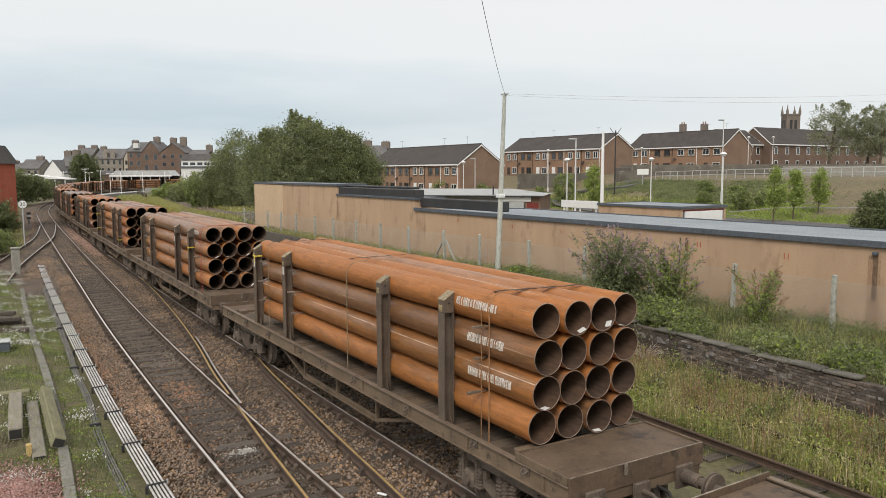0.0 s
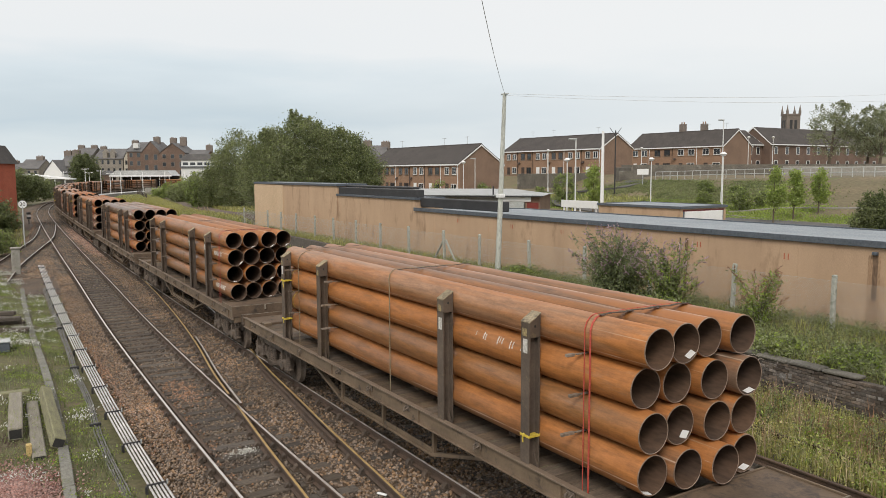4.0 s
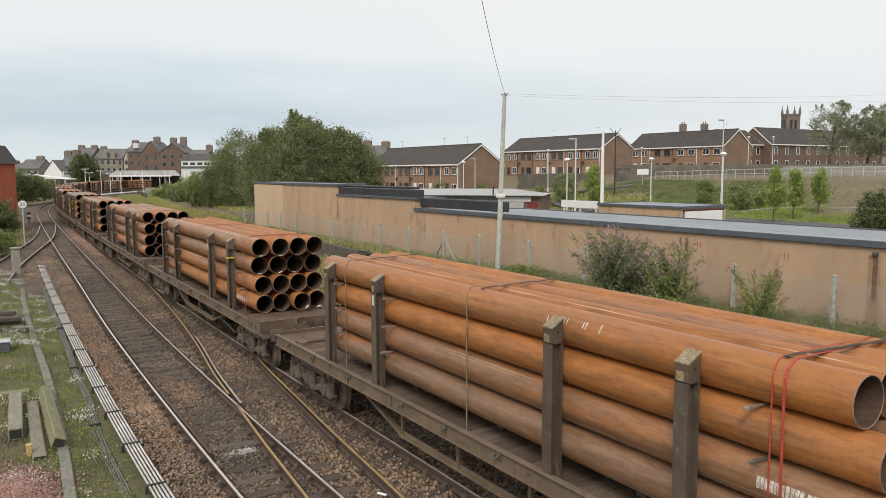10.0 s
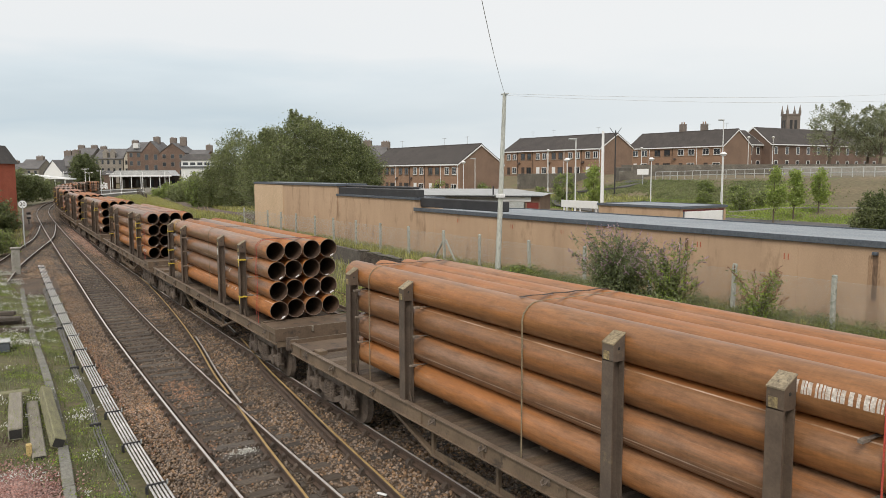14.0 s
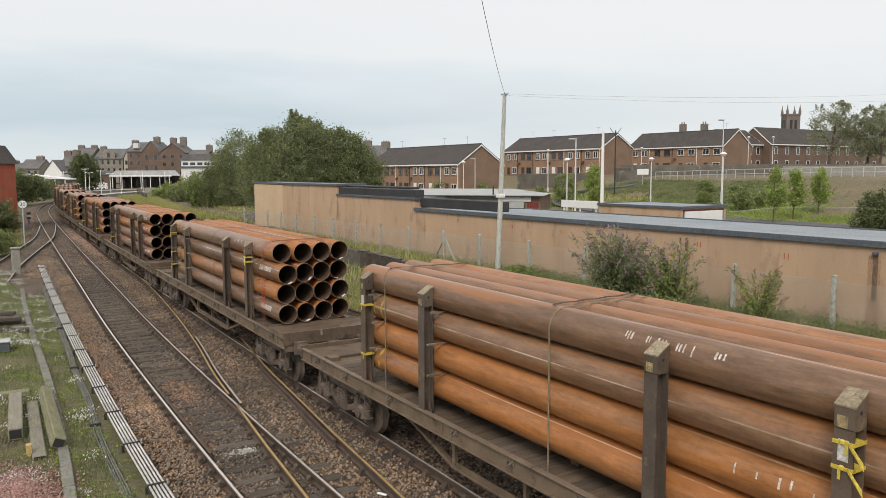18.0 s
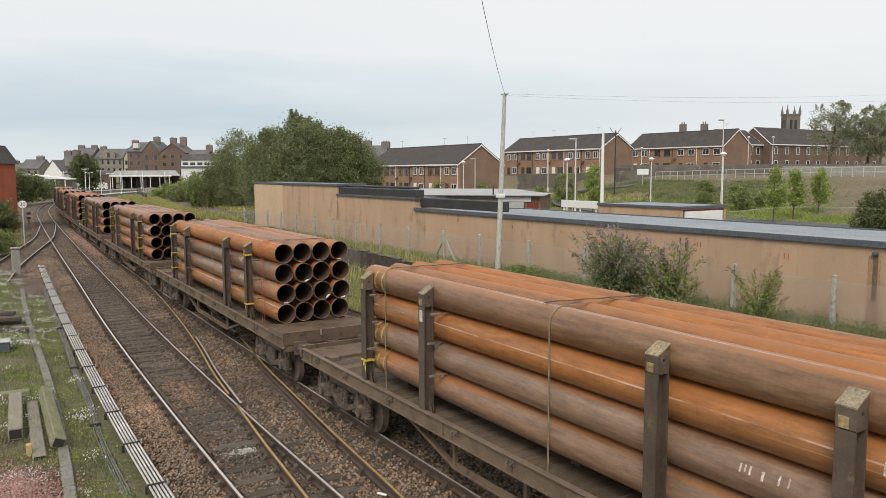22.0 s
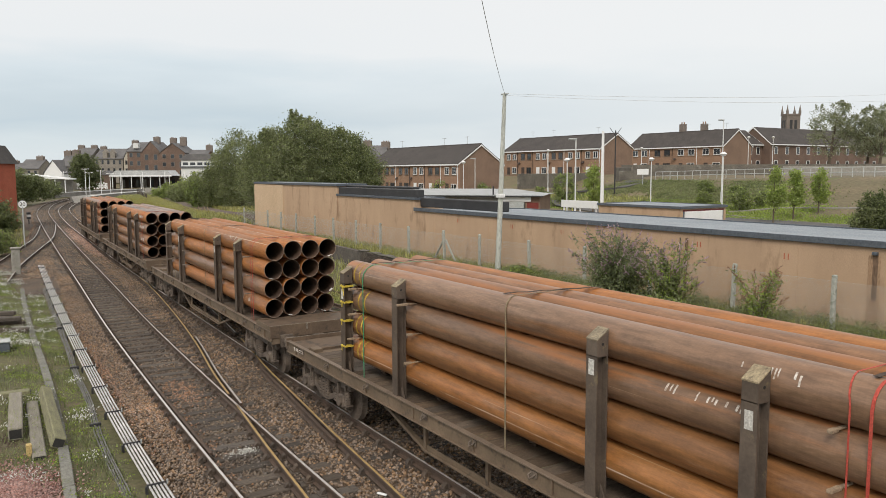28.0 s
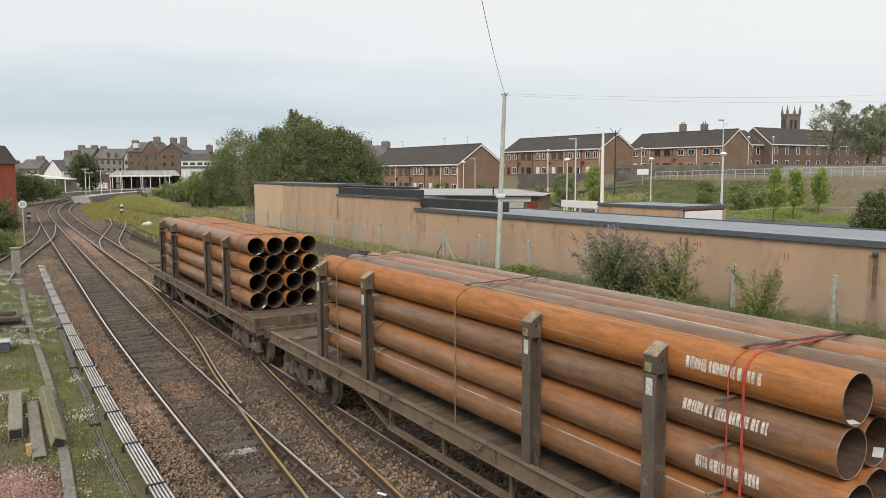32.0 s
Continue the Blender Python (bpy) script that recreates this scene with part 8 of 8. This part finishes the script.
leafy("leafy_weeds", 84000, strip(GL, GR, 2.5, 32, cut=0.02, scale=0.7, power=1.3), 0.034, [M_leafbright], "patches of leafy green weeds beside the siding", 86, 0.45)
leafy("leafy_weeds_dull", 80000, strip(GL, GR, 2.5, 32, power=1.3), 0.028, [M_weedgold, M_leafmid], "dull green weeds beside the siding", 87, 0.5)
leafy("leafy_weeds_wall", 90000, strip(lambda y: RETAIN(y) + 0.35, lambda y: WALLX - 0.2, 3, 28, cut=-0.12, scale=1.1, power=1.2), 0.036, [M_leafmid, M_leafbright], "leafy weeds behind the coping", 88, 0.4)
leafy("leafy_weeds_coping", 42000, strip(lambda y: RETAIN(y) - 0.10, lambda y: RETAIN(y) + 0.5, 3, 26, dz=0.22, cut=-0.05, scale=0.8), 0.034, [M_leafmid], "weeds creeping over the coping stones", 93, 0.14)
leafy("straw_weeds", 48000, strip(GL, GR, 2.5, 28, cut=0.02, scale=0.9, power=1.3), 0.022, [M_straw], "pinkish dry weed tops below the wall", 99, 0.62)
leafy("reddish_weeds", 34000, strip(lambda y: SIDING(y) + 0.8, GR, 2.5, 28, cut=0.08, scale=1.1, power=1.3), 0.022, [M_seed], "reddish-brown dock and dead weeds below the wall", 94, 0.60)
leafy("pale_weeds", 46000, strip(GL, GR, 2.5, 28, cut=0.15, scale=1.3, power=1.3), 0.022, [M_leafpale], "pale grey-green weeds beside the siding", 95, 0.5)
leafy("cess_weeds_bright", 48000, strip(lambda y: TROUGH(y) - 2.2, lambda y: CAB(y) - 0.3, 10, 50, cut=0.02, scale=0.6), 0.022, [M_leafbright], "low green weeds along the cess", 98, 0.10)
leafy("cess_weeds", 30000, strip(lambda y: TROUGH(y) - 1.9, lambda y: TROUGH(y) - 0.1, 10, 50, cut=0.05, scale=0.7), 0.020, [M_leafpale], "pale leafy weeds beside the trough", 96, 0.22)
leafy("clover_cess", 16000, strip(lambda y: TROUGH(y) - 2.4, lambda y: CAB(y) - 0.3, 9, 46, cut=0.0, scale=0.9), 0.016, [M_weed], "low clover along the cess", 89, 0.07)


def bank(x0, x1, y0, y1, cut, scale):
    def f(n, rng):
        p = np.stack([rng.uniform(x0, x1, n), rng.uniform(y0, y1, n), np.zeros(n)], 1)
        p[:, 2] = [gz(q[0], q[1]) for q in p]
        return patchy(p, rng, scale, cut)
    return f


grass("bank_lush_grass", 44000, bank(51.2, 61.5, 14, 76, -0.3, 0.12), 0.13, 0.10, M_leafbright, "lush green grass at the foot of the bank", 92, 0.5)
grass("bank_grass", 13000, bank(52, 75, 18, 72, 0.08, 0.12), 0.12, 0.09, M_leafmid, "green grass on the bank", 83, 0.5)
grass("bank_crest_grass", 36000, bank(58, 73, 50, 78, -0.25, 0.12), 0.11, 0.12, M_leafmid, "green grass towards the crest of the bank", 97, 0.5)
grass("slope_grass", 9000, bank(48, 62, 62, 80, -0.1, 0.1), 0.5, 0.09, M_weed, "grass between the houses", 85, 0.5)


def flower_heads(name, n, sampler, seed, label):
    rng = np.random.default_rng(seed)
    p = sampler(n, rng)
    c = np.repeat(p, 16, axis=0) + rng.normal(size=(len(p) * 16, 3)) * np.array([0.09, 0.09, 0.03])
    c[:, 2] += 0.13
    v, f = leaf_quads(c, 0.026, rng, up=1.5)
    return tagged(new(name, cloud(name, v, f, M_flower)), label, "flowers", kind="stuff")


flower_heads("white_flowers", 1300, strip(lambda y: TROUGH(y) - 1.4, lambda y: TROUGH(y) - 0.05, 11, 50, cut=0.18, scale=0.7), 90, "clumps of tiny white flowers beside the trough")
flower_heads("white_flowers_strip", 260, strip(lambda y: TROUGH(y) + 0.15, lambda y: CAB(y) - 0.3, 11, 40, cut=0.25, scale=1.0), 91, "small white flowers between trough and cables")


# ---- loose stones ----
def stones(name, p, size, m, label, seed, category="stones"):
    rng = np.random.default_rng(seed)
    n = len(p)
    base = np.array([(1, 0, 0), (-1, 0, 0), (0, 1, 0), (0, -1, 0), (0, 0, 0.8), (0, 0, -0.8)], float)
    r = size * rng.uniform(0.5, 1.3, (n, 1, 1)) * rng.uniform(0.7, 1.25, (n, 6, 1))
    a = rng.uniform(0, 2 * math.pi, n)
    ca, sa = np.cos(a), np.sin(a)
    q = base[None] * r
    tilt = rng.normal(size=n) * 0.5
    x = q[..., 0] * ca[:, None] - q[..., 1] * sa[:, None]
    y = q[..., 0] * sa[:, None] + q[..., 1] * ca[:, None]
    z = q[..., 2] + x * tilt[:, None] * 0.6
    v = (np.stack([x, y, z], -1) + p[:, None, :]).reshape(-1, 3)
    t = np.array([(0, 2, 4), (2, 1, 4), (1, 3, 4), (3, 0, 4), (2, 0, 5), (1, 2, 5), (3, 1, 5), (0, 3, 5)])
    f = (np.arange(n)[:, None, None] * 6 + t[None]).reshape(-1, 3)
    return tagged(new(name, cloud(name, v, f, m)), label, category, kind="stuff")


def ballast_points(n, rng):
    y = 7.0 + 41.0 * rng.random(n) ** 1.7
    t = rng.random(n)
    lo = np.array([MAIN(b) - 1.75 for b in y])
    hi = np.array([TRAIN(b) + 2.4 for b in y])
    x = lo + (hi - lo) * t
    z = np.full(n, -0.185) + rng.uniform(-0.02, 0.012, n)
    edge = np.clip((t - 0.90) / 0.1, 0, 1) + np.clip((0.07 - t) / 0.07, 0, 1)
    z -= 0.14 * edge
    p = np.stack([x, y, z], 1)
    keep = np.ones(n, bool)
    for line in (MAIN, TRAIN, CROSS):
        for o in (-GAUGE / 2, GAUGE / 2):
            c = np.array([line(b) for b in y]) + o
            keep &= ~((np.abs(x - c) < 0.085) & ((y < 42) | (line is not CROSS)))
    return p[keep]


_rng = np.random.default_rng(7)
_p = ballast_points(105000, _rng)
# fewer stones lie on the sleepers than between them
_sl = [np.array(sorted((o.matrix_basis.translation.y, o.matrix_basis.translation.x) for o in t.children if o.name.startswith("sleeper."))) for t in (main_track, train_track, cross_track)]
_keep = np.ones(len(_p), bool)
for arr in _sl:
    if len(arr):
        i = np.clip(np.searchsorted(arr[:, 0], _p[:, 1]), 1, len(arr) - 1)
        near = np.where(np.abs(arr[i, 0] - _p[:, 1]) < np.abs(arr[i - 1, 0] - _p[:, 1]), i, i - 1)
        on = (np.abs(arr[near, 0] - _p[:, 1]) < 0.14) & (np.abs(arr[near, 1] - _p[:, 0]) < 1.28)
        _keep &= ~(on & (_rng.random(len(_p)) < (0.34 if arr is _sl[0] else 0.12)))
_p = _p[_keep]
_in = np.zeros(len(_p), bool)
for line in (MAIN,):
    _in |= np.abs(_p[:, 0] - np.array([line(b) for b in _p[:, 1]])) < 0.78
stones("ballast_stones", _p[~_in], 0.040, M_stone, "loose rust-brown ballast stones beside the tracks", 8, "ballast")
stones("ballast_stones_oily", _p[_in], 0.038, M_stonedark, "darker ballast stones between the rails", 11, "ballast")


# coarser stones on the far ballast
_n = 60000
_y = 46 + 84 * _rng.random(_n) ** 1.3
_l = np.array([min(MAIN(b), LEFTSPUR(min(max(b, 44), 91)) if b < 91 else 99) - 1.5 for b in _y])
_r = np.array([max(TRAIN(b), SPUR(min(max(b, 58), 99)) if 58 < b < 99 else -99) + 1.5 for b in _y])
_x = _l + (_r - _l) * _rng.random(_n)
stones("far_ballast_stones", np.stack([_x, _y, np.full(_n, -0.19)], 1), 0.050, M_stone, "coarse ballast stones on the far tracks", 12, "ballast")


def heap(n, rng):
    x, y = rng.normal(-7.15, 0.42, n), rng.normal(14.3, 0.9, n)
    z = gz(-7.1, 14) + 0.22 * np.exp(-((x + 7.15) / 0.6) ** 2 - ((y - 14.3) / 1.2) ** 2) + rng.uniform(-0.02, 0.03, n)
    return np.stack([x, y, z], 1)


stones("gravel_heap", heap(9000, _rng), 0.026, M_pink, "heap of pink granite gravel", 9, "gravel")
_q = np.stack([_rng.uniform(-8.6, -6.7, 5000), _rng.uniform(16.0, 20, 5000), np.full(5000, -0.13)], 1)
stones("dark_gravel", _q, 0.022, M_ballast, "dark gravel between the timbers", 10, "gravel")

grass("station_grass", 9000, strip(lambda y: TRAIN(y) + 6.0, lambda y: min(TRAIN(y) + 24.0, LANE(y) - 0.3), 126, 176, cut=-0.2, scale=0.12), 0.4, 0.08, M_weed, "rough grass below the station", 100, 0.4)

_s = np.stack([_rng.normal(-3.05, 0.17, 260), _rng.normal(14.72, 0.10, 260), np.full(260, -0.150)], 1)
stones("white_spill", _s, 0.013, M_flower, "splash of white powder on the sleepers", 13, "spill")
M_pinkballast = mat("pinkish_ballast_stone", (0.26, 0.165, 0.125), (0.40, 0.265, 0.205), scale=0.6, fine=30, bump=0.3, world=True, island=0.5)
M_orangestone = mat("rusty_orange_stone", (0.20, 0.125, 0.085), (0.36, 0.215, 0.14), scale=0.6, fine=30, bump=0.3, world=True, island=0.5)
_s = np.stack([_rng.normal(-2.95, 0.22, 500), _rng.normal(19.7, 0.7, 500), np.full(500, -0.160)], 1)
stones("pink_stones", _s, 0.028, M_orangestone, "patch of rusty stones between the rails", 14, "stones")
_s = np.stack([_rng.normal(-4.02, 0.26, 4200), _rng.normal(19.5, 3.4, 4200), np.full(4200, -0.165)], 1)
stones("orange_stones", _s, 0.032, M_orangestone, "patch of rust-orange stones beside the rail", 15, "stones")
_yy = _rng.normal(70.0, 6.5, 5000)
_xx = np.array([TRAIN(b) for b in _yy]) - 0.95 + _rng.normal(0, 0.28, 5000)
stones("pink_ballast", np.stack([_xx, _yy, np.full(5000, -0.165)], 1), 0.050, M_pinkballast, "patch of pinkish fresh ballast between the tracks", 17, "ballast")
grass("lane_side_grass", 14000, strip(lambda y: LANE(y) - 0.4, lambda y: LANE(y) + 1.9, 74, 168), 0.4, 0.06, M_weedgold, "yellow-green grass at the edge of the dirt lane", 102, 0.4)
grass("lane_verge_grass", 6000, strip(lambda y: LANE(y) + 5.6, lambda y: LANE(y) + 11.0, 92, 124), 0.35, 0.06, M_weedgold, "bright grass verge beside the dirt lane", 101, 0.4)
# ballast heaped over the sleeper ends beside the cables
_yy = 8.0 + 38.0 * _rng.random(15000) ** 1.5
_xx = np.array([MAIN(b) for b in _yy]) - 0.84 - 0.85 * _rng.random(15000)
stones("shoulder_stones", np.stack([_xx, _yy, -0.145 - 0.10 * np.clip((-_xx + np.array([MAIN(b) for b in _yy]) - 1.35) / 0.35, 0, 1) + _rng.uniform(-0.015, 0.012, 15000)], 1), 0.034, M_stone, "rust-brown ballast heaped over the sleeper ends", 16, "ballast")

# ---- brick retaining wall beside the siding ----
M_lime = mat("lime_bloom", (0.11, 0.10, 0.095), (0.30, 0.29, 0.275), rough=0.95, scale=9, fine=40, bump=0.1, world=True, contrast=0.4)
rw = thing("retaining_wall_1", (0, 0, 0), "low dark brick retaining wall with stone coping", "wall", kind="structure")
part("backing", G().sweep([(p[0], p[1], 0) for p in RETAIN.pts(-6, 60, 1.0)], [(0.02, -0.4), (0.02, 0.80), (0.30, 0.80), (0.30, -0.4)]), M_mortar, rw)
part("footing", G().sweep([(p[0], p[1], 0) for p in RETAIN.pts(-6, 60, 1.0)], [(-0.06, -0.4), (-0.06, -0.16), (0.1, -0.16), (0.1, -0.4)]), M_concrete, rw)
BRICK = [fixn(G().box((0, 0, 0), (0.10, 0.215 if i else 0.210, 0.064), bev=0.006).mesh("brick", M_brickdark)) for i in range(2)]
rr = random.Random(21)
rest = G()
for r in range(14):
    y = -3.0 + (0.1125 if r % 2 else 0.0)
    while y < 40:
        d = RETAIN(y + 0.1) - RETAIN(y - 0.1)
        z = -0.167 + r * 0.074
        m = pose(RETAIN(y) + 0.045 + rr.uniform(-0.016, 0.014), y, z, 0, 0, -math.degrees(math.atan(d / 0.2)) + rr.uniform(-2.5, 2.5))
        if 8.4 < y < 14.0:
            part("brick", rr.choice(BRICK), None, rw, at=m)
        elif rr.random() > 0.02:
            rest.box((0, 0, 0), (0.10, 0.213, 0.064), m=m)
        y += 0.225
tagged(part("brickwork", rest, M_brickdark, rw), kind="stuff")
cop = fixn(G().box((0, 0, 0), (0.36, 0.86, 0.075), bev=0.022).mesh("coping_stone", mat("dark_coping_stone", (0.085, 0.080, 0.070), (0.15, 0.14, 0.12), rough=0.92, scale=2.5, fine=25, bump=0.4, vary=0.2, c3=(0.10, 0.12, 0.05), spots=0.15)))
for y in np.arange(-2.5, 40, 0.9):
    if rr.random() < 0.22:
        continue
    d = RETAIN(y + 0.3) - RETAIN(y - 0.3)
    part("coping_stone", cop, None, rw, at=pose(RETAIN(y) + 0.14, y, 0.885 + rr.uniform(-0.030, 0.020), rr.uniform(-1.6, 1.6), rr.uniform(-3, 3), -math.degrees(math.atan(d / 0.6)) + rr.uniform(-3, 3)))
for k in range(26):
    y = rr.uniform(7.5, 20)
    part("lime_stain", G().box((RETAIN(y) - 0.020, y, 0.62 - rr.uniform(0, 0.12)), (0.006, rr.uniform(0.06, 0.22), rr.uniform(0.04, 0.14))), M_lime, rw, "white lime bloom")


# ---- what moves ----
def motions():
    for i, k in enumerate(range(FIRST, LAST + 1)):
        rows = [(t, wagon_pose(k, t)) for t in np.arange(0.0, 32.01, 0.5)]
        walk(WAGONS[i], rows)
        walk(LOADS[i], rows)


motions()
